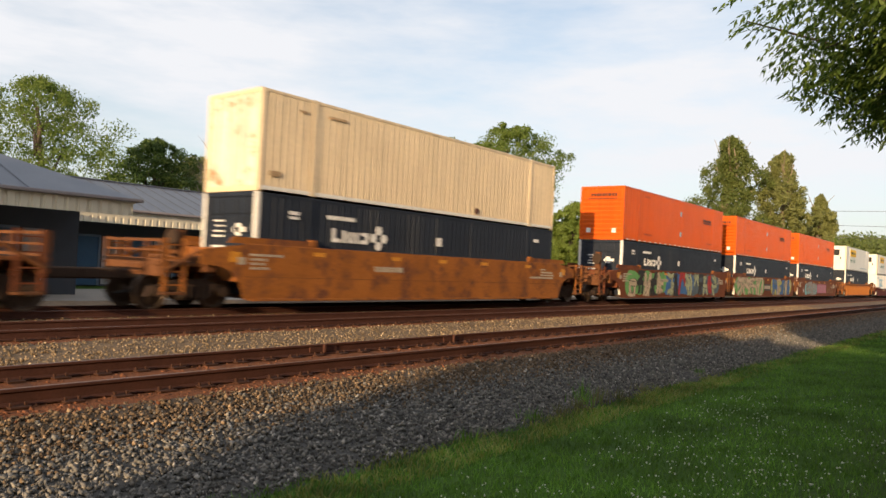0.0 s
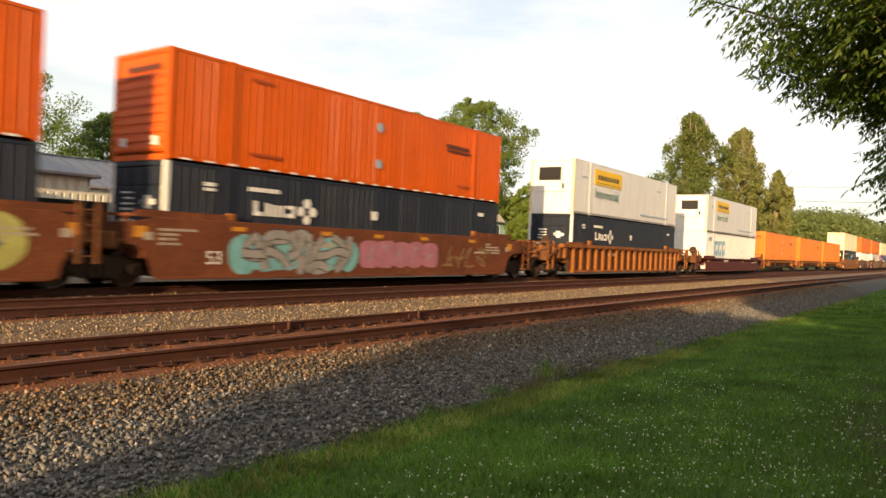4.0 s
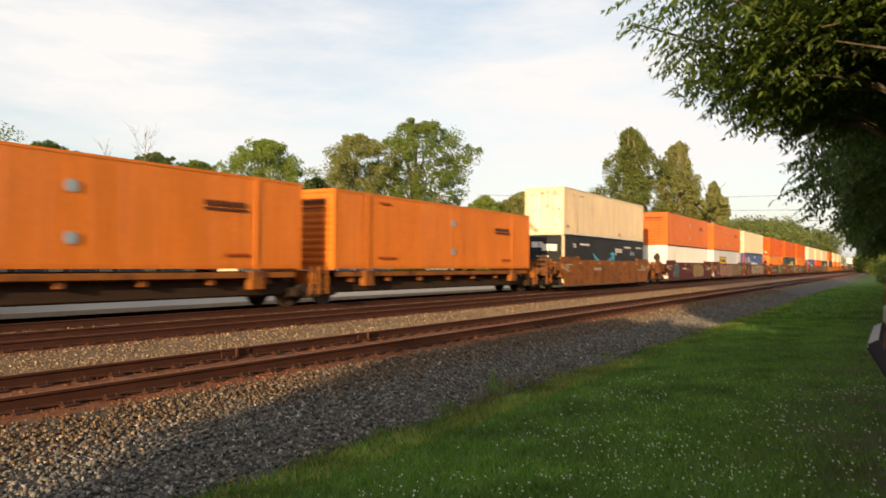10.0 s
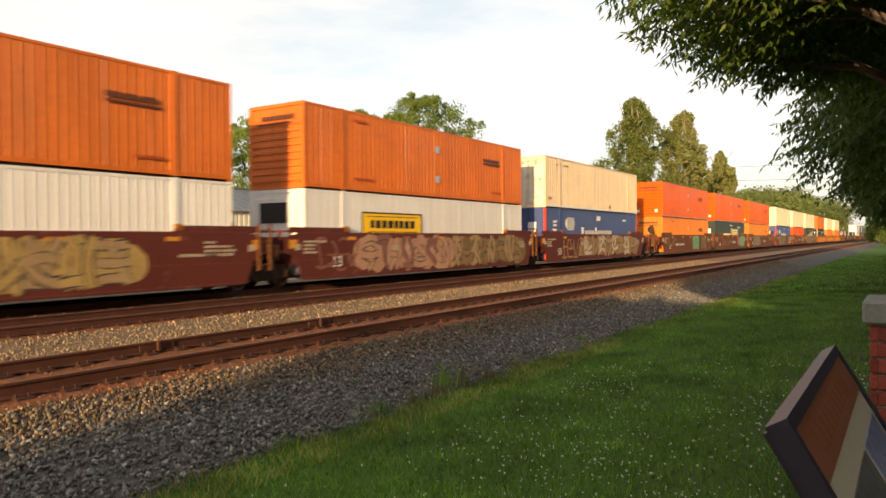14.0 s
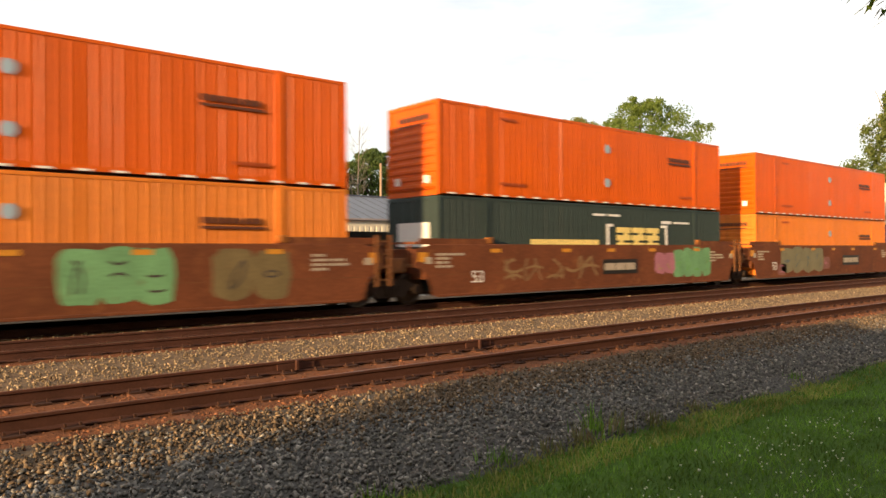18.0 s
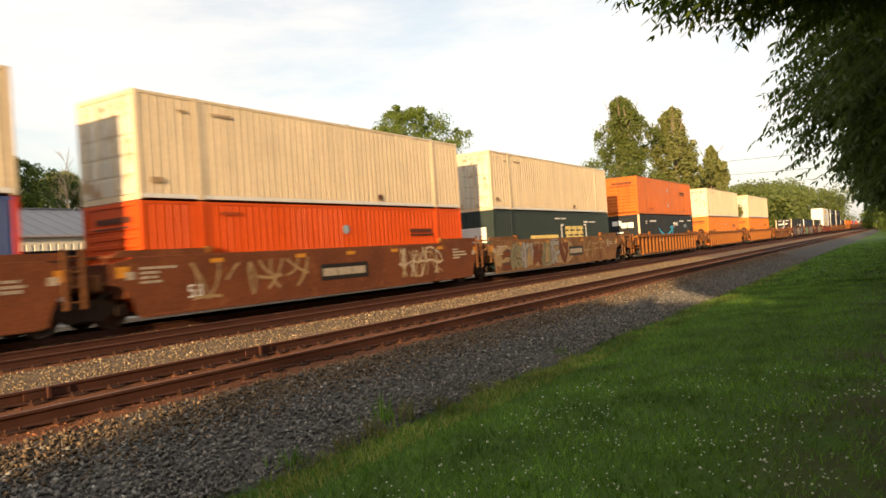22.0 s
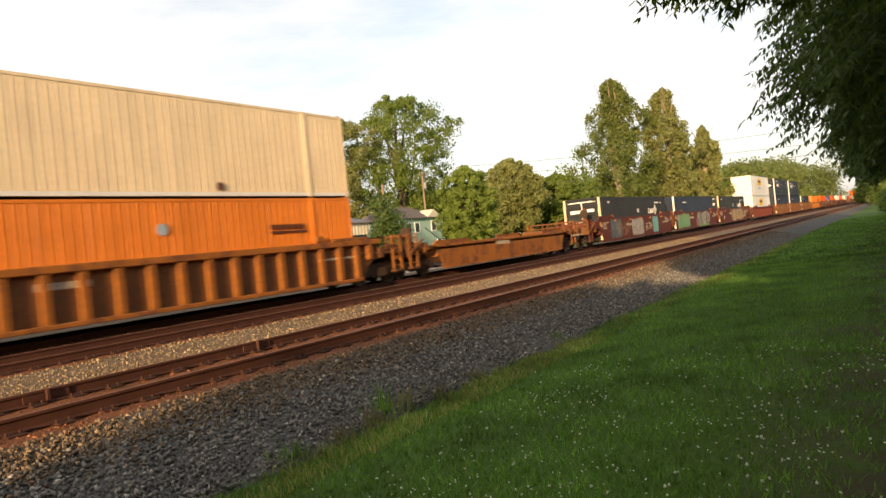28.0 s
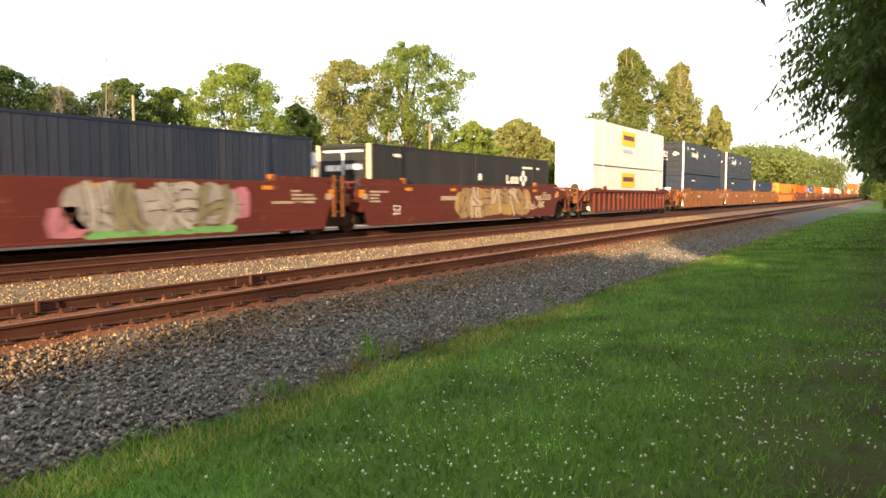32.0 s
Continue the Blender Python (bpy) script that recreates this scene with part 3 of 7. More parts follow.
def marks_bracket(c, y, H):
    z0, z1 = 1.24, 2.20
    decal([(8.08, 8.22, z0, z1), (8.22, 8.48, z1 - 0.10, z1), (8.22, 8.48, z0, z0 + 0.10), (11.88, 12.02, z0, z1), (11.62, 11.88, z1 - 0.10, z1), (11.62, 11.88, z0, z0 + 0.10)], c, M["letter_white"], y, label="white square brackets")
    rows = []
    for a, b in ((8.70, 9.55), (9.66, 10.48), (10.58, 11.42)):
        for k in range(3):
            rows.append((a, b, z0 + 0.06 + 0.29 * k, z0 + 0.26 + 0.29 * k))
        m = (a + b) / 2
        rows.append((m - 0.26, m - 0.02, z0 + 0.26, z0 + 0.35))
        rows.append((m + 0.02, m + 0.26, z0 + 0.55, z0 + 0.64))
    decal(rows, c, M["letter_yellow"], y, label="pale yellow block emblem")
    decal(word_bars(4.0, 1.38, 16, 0.22, 0.19, 0.05, 19), c, M["letter_yellow"], y)
    decal([(7.3, 8.0, 2.48, 2.56), (8.2, 8.9, 2.48, 2.56), (11.65, 12.3, 2.26, 2.38), (12.5, 13.6, 2.28, 2.36)], c, M["letter_white"], y)
    bm = plate([(-0.85, 0.75, 1.35, 2.1)])
    ob = part("lettering", bm, M["letter_white"], c, "pale panel on the end wall")
    ob.rotation_euler = (0, 0, math.pi / 2)
    ob.location = (0.004, 0, 0)


def marks_blue(c, y, H):
    for i in range(9):
        decal([(3.02, 4.12 - 0.16 * abs(i - 4) / 4, 1.66 + 0.085 * i, 1.66 + 0.085 * i + 0.055)], c, M["letter_white"], y, "emblem_stripe")
    disc(c, 2.98, y, 2.04, 0.30, M["letter_white"], "emblem", 10)
    rows = word_bars(5.2, 0.98, 10, 0.68, 0.36, 0.17, 20)
    rows[0] = (5.2, 5.55, 0.98, 1.86)
    rows[4] = (rows[4][0], rows[4][1], 0.98, 1.84)
    rows += [(a + 0.02, b + 0.12, 1.50, 1.62) for a, b, _, _ in rows[1:9]]
    decal(rows, c, M["letter_white"], y, label="white lower-case lettering")
    decal([(7.8, 8.45, 2.30, 2.58), (12.85, 13.5, 2.33, 2.45), (0.95, 1.45, 2.05, 2.2), (0.95, 1.45, 1.86, 1.98), (0.9, 1.45, 1.45, 1.72)], c, M["letter_white"], y)
    bm = plate([(-0.7, -0.2, 1.75, 2.1), (-0.7, -0.2, 1.45, 1.68), (0.35, 0.7, 1.1, 2.2), (-0.7, 0.0, 1.0, 1.38)])
    ob = part("lettering", bm, M["letter_white"], c)
    ob.rotation_euler = (0, 0, math.pi / 2)
    ob.location = (0.008, 0, 0)
    tagged(ob, kind="stuff")


def marks_small_sign(c, y, H):
    decal([(5.6, 8.6, H - 1.35, H - 0.35)], c, M["yellow"], y, "sign_panel", "amber square panel")
    decal([(5.9, 8.3, H - 0.95, H - 0.62)], c, M["letter_dark"], y - 0.004)
    decal(word_bars(5.9, H - 1.85, 6, 0.24, 0.30, 0.06, 21), c, M["silver_blue"], y)


def text(parent, body, x, y, z, size, material):
    cu = bpy.data.curves.new("lettering", "FONT")
    cu.body = body
    cu.size = size
    cu.extrude = 0.002
    tmp = bpy.data.objects.new("tmp", cu)
    me = bpy.data.meshes.new_from_object(tmp)
    bpy.data.objects.remove(tmp)
    me.materials.append(material)
    ob = new("lettering", me)
    ob.parent = parent
    ob.rotation_euler = (math.pi / 2, 0, 0)
    ob.location = (x, y, z)
    return ob


KINDS = {
    "cream_doors": dict(skin="cream", ribbed=True, end="doors", end_skin="rusty_white", rail="white", marks=marks_cream),
    "cream": dict(skin="cream", ribbed=True, end="plain", end_skin="rusty_white", rail="white", marks=marks_cream),
    "orange": dict(skin="orange", ribbed=True, end="ribs", marks=marks_scotch),
    "orange_dull": dict(skin="dull_orange", ribbed=True, end="ribs", marks=marks_orange),
    "amber": dict(skin="amber", ribbed=True, end="ribs", marks=marks_orange),
    "red_orange": dict(skin="red_orange", ribbed=True, end="ribs", marks=marks_orange),
    "navy": dict(skin="navy", ribbed=True, end="doors", post="white", marks=marks_navy),
    "navy_far": dict(skin="charcoal", ribbed=True, end="doors", post="cream", marks=marks_navy_far),
    "blue_navy": dict(skin="blue_navy", ribbed=True, end="doors", post="white", marks=marks_blue_navy),
    "reefer": dict(skin="white", ribbed=False, end="unit", post="cream", rail="grey_rail", marks=marks_haulier),
    "haulier": dict(skin="white", ribbed=False, end="unit", marks=marks_haulier),
    "white": dict(skin="white", ribbed=True, end="plain", marks=marks_none),
    "white_letters": dict(skin="white", ribbed=True, end="plain", marks=marks_blue_letters),
    "white_sign": dict(skin="white", ribbed=False, end="unit", marks=marks_white_sign),
    "smile": dict(skin="charcoal", ribbed=True, end="doors", post="cream", marks=marks_smile),
    "green": dict(skin="green", ribbed=True, end="plain", post="green", marks=marks_bracket),
    "blue": dict(skin="blue", ribbed=True, end="plain", post="red", both_posts=True, marks=marks_blue),
    "small_sign": dict(skin="white", ribbed=False, end="plain", marks=marks_small_sign),
}
WORDS = {
    "cream_doors": "cream corrugated steel container with rusty barred doors",
    "cream": "cream corrugated steel container with rusty ends",
    "orange": "orange corrugated container with dark lettering and tape",
    "orange_dull": "dull orange corrugated container with dark lettering",
    "amber": "faded amber corrugated container with dark lettering",
    "red_orange": "bright red-orange corrugated container with lettering",
    "navy": "navy corrugated container with a white emblem",
    "navy_far": "charcoal corrugated container with white lettering",
    "blue_navy": "dark blue container with white end posts",
    "reefer": "white refrigerated container with a yellow panel",
    "haulier": "white smooth-sided container with a yellow panel",
    "white": "plain white corrugated container with rusty stains",
    "white_letters": "white corrugated container with faded blue lettering",
    "white_sign": "white container with a framed yellow panel",
    "smile": "black container with a sky blue arrow",
    "green": "dark green container with pale yellow lettering",
    "blue": "blue corrugated container with red posts",
    "small_sign": "white container with a small amber panel",
}
# ---- rail cars ----
def wheel_mesh():
    bm = bmesh.new()
    prof = [(0.10, 0.0), (0.16, 0.04), (0.36, 0.02), (0.40, -0.03), (0.455, -0.045), (0.455, 0.07), (0.485, 0.075), (0.485, 0.105), (0.40, 0.11), (0.36, 0.07), (0.16, 0.09), (0.10, 0.13)]
    seg = 24
    rings = []
    for r, y in prof:
        rings.append([bm.verts.new((r * math.cos(2 * math.pi * i / seg), y, r * math.sin(2 * math.pi * i / seg))) for i in range(seg)])
    for a, b in zip(rings, rings[1:]):
        for i in range(seg):
            bm.faces.new((a[i], a[(i + 1) % seg], b[(i + 1) % seg], b[i]))
    bm.faces.new(rings[0][::-1])
    bm.faces.new(rings[-1])
    bmesh.ops.recalc_face_normals(bm, faces=bm.faces[:])
    return bm


def side_frame():
    """A cast three-piece truck side frame with spring pocket and bearing caps."""
    bm = bmesh.new()
    prism(bm, [(-1.22, 0.34), (-1.10, 0.60), (-0.75, 0.66), (-0.42, 0.80), (0.42, 0.80), (0.75, 0.66), (1.10, 0.60), (1.22, 0.34), (1.00, 0.36), (0.72, 0.52), (0.50, 0.26), (-0.50, 0.26), (-0.72, 0.52), (-1.00, 0.36)], -0.09, 0.09)
    for x in (-0.24, -0.08, 0.08, 0.24):
        rod(bm, (x, -0.11, 0.30), (x, -0.11, 0.62), 0.06, 8)
    for x in (-0.9, 0.9):
        rod(bm, (x, -0.17, 0.457), (x, 0.05, 0.457), 0.13, 12)
    return bm


def truck(parent, x):
    t = new("truck")
    t.parent = parent
    t.location = (x, 0, 0)
    for s in (-1, 1):
        sf = shared("side_frame", "a", side_frame, M["truck"], t, (0, s * 1.0, 0))
        sf.scale = (1, 1, 1)
        if s > 0:
            sf.rotation_euler = (0, 0, math.pi)
    for a in (-0.9, 0.9):
        for s in (-1, 1):
            w = shared("wheel", "a", wheel_mesh, M["wheel"], t, (a, s * 0.72, 0.457))
            if s > 0:
                w.rotation_euler = (0, 0, math.pi)
        shared("axle", "a", lambda: rod(bmesh.new(), (0, -0.75, 0), (0, 0.75, 0), 0.085, 10), M["truck"], t, (a, 0, 0.457))
    shared("bolster", "a", lambda: boxes((-0.2, 0.2, -1.0, 1.0, 0.45, 0.78), bevel=0.03), M["truck"], t)
    return t


def ladder(bm, x0, x1, y, z0, z1, n):
    for x in (x0, x1):
        box(bm, x - 0.045, x + 0.045, y - 0.03, y + 0.03, z0, z1)
    for i in range(n):
        z = z0 + (z1 - z0) * (i + 0.5) / n
        box(bm, x0, x1, y - 0.016, y + 0.016, z - 0.018, z + 0.018)
    return bm


def ribbon(bm, pts, width, depth, rnd):
    """A brushed stroke along pts, in the plane of a side plate."""
    row = []
    n = len(pts)
    for i, p in enumerate(pts):
        d = (pts[min(i + 1, n - 1)] - pts[max(i - 1, 0)]).normalized()
        v = Vector((-d.y, d.x)) * width / 2 * rnd.uniform(0.85, 1.12)
        row.append([bm.verts.new((q.x, -depth, min(max(q.y, 0.30), 1.74))) for q in (p - v, p + v)])
    for a, b in zip(row, row[1:]):
        bm.faces.new((a[0], a[1], b[1], b[0]))


def curve(a, b, bow, steps=6):
    d = b - a
    c = (a + b) / 2 + Vector((-d.y, d.x)) * bow
    return [a * (1 - t) ** 2 + c * 2 * t * (1 - t) + b * t * t for t in (i / steps for i in range(steps + 1))]


# strokes of abstract sprayed shapes, between the corners and middles of a box
SHAPES = [((0, 1), (1, 5), (5, 4), (4, 3)), ((2, 1), (1, 4), (4, 5), (5, 3), (3, 0)), ((0, 6), (6, 3), (4, 5)), ((1, 7), (7, 2), (4, 6)), ((1, 0), (0, 3), (4, 5), (1, 2)), ((1, 2), (2, 5), (5, 0), (0, 3)), ((0, 1), (1, 7), (7, 2), (2, 3)), ((6, 4), (4, 7), (7, 5), (5, 6))]


def graffiti(parent, style, x0, x1, z0, z1, colours, letters, seed, y=-1.508):
    """Sprayed paint on a side plate. wild: a cloud with broad swirls; bubble: fat filled shapes; tag: thin loops."""
    rnd = random.Random(seed)
    layers = {}

    def sheet(col):
        return layers.setdefault(col, bmesh.new())

    def blob(col, cx, cz, rx, rz, depth, power=1.0, k=16):
        ring = []
        for q in range(k):
            a = 6.2832 * q / k
            c, s = math.cos(a), math.sin(a)
            f = rnd.uniform(0.92, 1.06)
            ring.append((cx + rx * f * math.copysign(abs(c) ** power, c), -depth, min(max(cz + rz * f * math.copysign(abs(s) ** power, s), 0.30), 1.74)))
        bm = sheet(col)
        bm.faces.new([bm.verts.new(p) for p in ring])

    n, w, zc, hh = letters, (x1 - x0) / letters, (z0 + z1) / 2, (z1 - z0) / 2
    d = 0.0
    if style == "wild":
        for i in range(2 * n + 1):
            blob(colours[0], x0 + i * w / 2, zc + rnd.uniform(-0.12, 0.12) * hh, w * rnd.uniform(0.5, 0.75), hh * rnd.uniform(0.8, 1.05), d)
            d += 0.00015
    elif style == "bubble":
        for i in range(n):
            blob(colours[0], x0 + (i + 0.5) * w, zc + rnd.uniform(-0.05, 0.05) * hh, w * rnd.uniform(0.52, 0.60), hh * rnd.uniform(0.92, 1.0), d, 0.55)
            d += 0.00015
    d = 0.004
    for i in range(n):
        cx = x0 + (i + 0.5) * w
        top, bot = zc + hh * rnd.uniform(0.65, 0.9), zc - hh * rnd.uniform(0.65, 0.9)
        lf, rt = cx - w * 0.38, cx + w * 0.38
        if style == "bubble":
            top, bot, lf, rt = zc + hh * 0.5, zc - hh * 0.5, cx - w * 0.2, cx + w * 0.2
        J = [Vector(p) for p in ((lf, bot), (lf, top), (rt, top), (rt, bot), (lf, zc), (rt, zc), (cx, top), (cx, bot))]
        fill = colours[1 + i % (len(colours) - 1)] if len(colours) > 1 else colours[0]
        broad = {"wild": min(0.26, 0.27 * w), "bubble": 0.05, "tag": 0.085}[style] * rnd.uniform(0.85, 1.15)
        lean = rnd.uniform(-0.15, 0.25)
        strokes = [rnd.choice(rnd.choice(SHAPES)) for _ in range(5 if style == "wild" else 4)]
        if style == "bubble":
            strokes = strokes[:2]
        for a, b in strokes:
            A, B = J[a].copy(), J[b].copy()
            A.x += lean * (A.y - zc)
            B.x += lean * (B.y - zc)
            e = (B - A).normalized() * broad * 0.5
            d += 0.0001
            path = curve(A - e, B + e, rnd.choice((-1, 1)) * rnd.uniform(0.05, 0.42))
            if style == "wild":
                ribbon(sheet("spray_shadow"), path, broad * 1.28, d, rnd)
                d += 0.0001
            ribbon(sheet(fill), path, broad, d, rnd)
    for col, bm in layers.items():
        o = tagged(part("graffiti", bm, M[col], parent, "faded sprayed graffiti"), kind="stuff")
        o.location = (0, y, 0)


def owner_board(parent, x0, x1, dark=True):
    """A dark board on the side plate with the owner's mark as pale bars."""
    if x1 - x0 > 3:
        # a long low board with a row of worn characters, a gap after the fourth
        part("owner_board", plate([(x0, x1, 0.79, 1.11)]), M["black"], parent, "dark board with a worn pale mark").location = (0, -1.507, 0)
        w = (x1 - x0 - 0.3) / 12
        rows = [(x0 + 0.15 + i * w, x0 + 0.15 + i * w + w * (0.55 + 0.3 * (i % 3) / 2), 0.85, 1.05) for i in range(12) if i != 4]
        return decal(rows, parent, M["letter_worn"], -1.516)
    if dark:
        part("owner_board", plate([(x0, x1, 0.72, 1.26)]), M["black"], parent, "dark board with a pale mark").location = (0, -1.507, 0)
    w = (x1 - x0 - 0.2) / 3
    rows = [(x0 + 0.1 + i * w, x0 + 0.1 + i * w + w * 0.93, 0.86, 1.12) for i in range(3)]
    o = decal(rows, parent, M["letter_worn"], -1.516)
    return o


def end_outline(reach, bot, top):
    """The end of a side plate beyond the container, from its upper corner round the wheel arch to its foot."""
    if reach > 2:
        return [(-1.80, top - 0.20), (-1.80, 1.20), (-1.20, 1.15), (-0.85, 1.02), (-0.60, 0.76), (-0.47, 0.46), (-0.42, bot)]
    return [(-1.10, top - 0.14), (-1.10, 1.12), (-0.84, 1.08), (-0.62, 0.90), (-0.46, 0.60), (-0.38, bot)]


def smooth_side(left, right, bot=0.27, top=1.78, ln=BOX_L):
    bm = bmesh.new()
    a = end_outline(left, bot, top)
    b = [(ln - x, z) for x, z in reversed(end_outline(right, bot, top))]
    prism(bm, a + b + [(ln + 0.40, top), (-0.40, top)], -0.012, 0.012)
    return bm


def ribbed_side():
    bm = bmesh.new()
    a = [(-1.35, 1.52), (-1.35, 0.98), (-0.95, 0.93), (-0.66, 0.74), (-0.48, 0.48), (-0.40, 0.30)]
    prism(bm, a + [(BOX_L - x, z) for x, z in reversed(a)], -0.012, 0.012)
    return bm


def guide_plate():
    """A sloping plate on the top chord that leads a container into the well."""
    bm = bmesh.new()
    prism(bm, [(-0.95, 1.79), (2.20, 1.79), (2.02, 1.97), (-0.80, 1.97)], -0.03, 0.03)
    return bm


def stencils(parent, d, x0, y, seed):
    """Pale data stencils and squares beside an end of the car."""
    rnd = random.Random(seed)
    rows = []
    for k in range(4):
        x = x0 - 0.25 if d < 0 else x0 - 1.2
        for _ in range(rnd.randint(3, 6)):
            w = rnd.uniform(0.06, 0.2)
            rows.append((x, x + w, 1.46 - 0.12 * k, 1.53 - 0.12 * k))
            x += w + 0.05
    rows.append((x0 + d * 0.55 - 0.12, x0 + d * 0.55 + 0.12, 1.22, 1.42))
    ob = shared("stencil", (d, seed), lambda: plate(rows), M["letter_worn"], parent, (0, y, 0), "small pale stencilled lettering")
    ob["kind"] = "stuff"


def rib():
    bm = bmesh.new()
    prism(bm, [(-0.10, 0.36), (0.10, 0.36), (0.10, 1.56), (-0.10, 1.56)], -0.13, 0.0)
    return bm


def well_length(style):
    """The empty low car has a shorter well than the rest."""
    return 12.2 if style == "orange_low" else BOX_L


def well_unit(style, x, left, right, first, label, group):
    """One well of an articulated or single car. left, right: reach from the container's ends to the joint or coupler."""
    paint = M["well_dusty"] if x in DUSTY else M["well_" + style.split("_")[0]]
    ln = well_length(style)

    def fit(name, key, make, *rest):
        return shared(name, (key, ln), make, *rest)

    u = thing("well_car", label, "rail car", group)
    ribbed, low = style.endswith("ribbed"), style.endswith("low")
    kl, kr = left > 2, right > 2
    tall = style in ("maroon", "brown")
    for s in (-1, 1):
        if ribbed:
            # the recess's shade is put into the plate's darker colour
            fit("side_plate", "ribbed", ribbed_side, M["well_grime_shade"], u, (0, s * 1.34, 0))
            for i in range(18):
                o = fit("rib", "r", rib, paint, u, (0.05 + 16.05 * i / 17, s * 1.352, 0))
                if s > 0:
                    o.rotation_euler = (0, 0, math.pi)
            fit("top_chord", ("ribbed", s), lambda: boxes((-1.35, 17.5, s * 1.40 - 0.11, s * 1.40 + 0.11, 1.53, 1.72), bevel=0.02), paint, u)
            fit("bottom_chord", ("ribbed", s), lambda: boxes((-0.15, 16.3, s * 1.40 - 0.10, s * 1.40 + 0.10, 0.24, 0.36), bevel=0.02), paint, u)
            for xx in (1.98, 14.17):
                fit("twist_lock", "kr", lambda: boxes((-0.16, 0.16, -0.09, 0.09, 1.72, 1.96), bevel=0.03), paint, u, (xx, s * 1.40, 0))
            for xx in (-0.7, 14.9):
                fit("guide", "r", lambda: boxes((0.0, 1.95, -0.05, 0.05, 1.72, 1.83), bevel=0.02), paint, u, (xx, s * 1.40, 0))
            for xx in (-0.95, 16.85):
                fit("gusset", "r", lambda: boxes((-0.13, 0.13, -0.13, 0.0, 0.98, 1.54), bevel=0.015), paint, u, (xx, s * 1.352 + (0.13 if s > 0 else 0), 0))
        elif low:
            fit("side_plate", ("low", kl, kr), lambda: smooth_side(left, right, 0.25, 1.24, ln), paint, u, (0, s * 1.47, 0))
            fit("top_chord", ("low", s), lambda: boxes((-0.75, ln + 0.75, s * 1.40 - 0.09, s * 1.40 + 0.10, 1.14, 1.26), bevel=0.015), paint, u)
            fit("bottom_chord", ("low", s), lambda: boxes((-0.2, ln + 0.2, s * 1.44 - 0.12, s * 1.44 + 0.07, 0.21, 0.28), bevel=0.01), paint, u)
            for xx in () if style == "orange_low" else (-0.2, 5.2, 10.4, 15.4):
                fit("marker_plate", "m", lambda: boxes((-0.22, 0.22, -0.006, 0.006, -0.06, 0.06)), M["reflector"], u, (xx + 0.4, s * 1.486, 1.02), "faded yellow reflector")
            for xx, turn in ((0.0, 0), (ln, math.pi)):
                fit("guide", "g", guide_plate, paint, u, (xx, s * 1.41, -0.54)).rotation_euler = (0, 0, turn)
        else:
            fit("side_plate", ("smooth", kl, kr), lambda: smooth_side(left, right), paint, u, (0, s * 1.49, 0))
            fit("top_chord", ("smooth", s), lambda: boxes((-0.40, 16.55, s * 1.40 - 0.09, s * 1.40 + 0.115, 1.68, 1.80), bevel=0.015), paint, u)
            fit("bottom_chord", ("smooth", s), lambda: boxes((-0.2, ln + 0.2, s * 1.44 - 0.12, s * 1.44 + 0.07, 0.23, 0.30), bevel=0.01), paint, u)
            # the plate's bend line, drawn as a thin dark bar
            fit("seam", ("smooth", s), lambda: boxes((-0.4, 16.5, s * 1.502 - 0.004, s * 1.502 + 0.004, 0.885, 0.90)), M["well_grime_shade"], u)
            for xx in (2.2, 5.6, 8.1, 10.7, 13.9):
                fit("marker_plate", "m", lambda: boxes((-0.22, 0.22, -0.006, 0.006, -0.06, 0.06)), M["reflector"], u, (xx, s * 1.506, 1.60), "faded yellow reflector")
            for xx in (-0.75, 16.9):
                fit("marker_plate", "e", lambda: boxes((-0.17, 0.17, -0.006, 0.006, -0.14, 0.14)), M["reflector"], u, (xx, s * 1.506, 1.42), "faded orange square reflector")
            for xx in (1.98, 14.17):
                fit("twist_lock", "k", lambda: boxes((-0.13, 0.13, -0.08, 0.08, 1.80, 2.02), bevel=0.03), M["well_orange"], u, (xx, s * 1.40, 0))
            if s < 0 and style != "orange":
                text(u, "53", 1.15, -1.506, 0.62, 0.52, M["letter_white"])
            for xx, turn in ((0.0, 0), (ln, math.pi)):
                fit("guide", "g", guide_plate, paint, u, (xx, s * 1.43, 0)).rotation_euler = (0, 0, turn)
    if not ribbed and not low:
        stencils(u, -1, 0.0, -1.508, 5)
        stencils(u, 1, ln, -1.508, 6)
    fit("floor", "f", lambda: boxes((0.0, ln, -1.35, 1.35, 0.26, 0.36)), M["truck"], u)
    for d, reach, x0 in ((-1, left, 0.0), (1, right, ln)):
        a, b = sorted((x0 + d * 0.15, x0 + d * min(reach, 2.9)))
        fit("end_platform", (d, round(reach, 1)), lambda: boxes((a, b, -0.55, 0.55, 0.92, 1.16), (a, b, -1.38, -1.22, 1.12, 1.22), (a, b, 1.22, 1.38, 1.12, 1.22), bevel=0.02), M["well_grime_shade"], u)
        fit("bulkhead", (d, low), lambda: boxes((x0 + d * 0.55 - 0.06, x0 + d * 0.55 + 0.06, -1.36, 1.36, 0.75, 1.66 if not low else 1.24), bevel=0.02), paint, u)
        fit("cross_beam", (d, "c"), lambda: boxes((x0 + d * 1.45 - 0.16, x0 + d * 1.45 + 0.16, -1.42, 1.42, 0.98, 1.40), bevel=0.03), M["well_grime_shade"], u)
        if reach > 2:
            fit("end_sill", (d, "e"), lambda: boxes((x0 + d * 2.75 - 0.09, x0 + d * 2.75 + 0.09, -1.42, 1.42, 0.86, 1.30), bevel=0.02), M["well_grime_shade"], u)
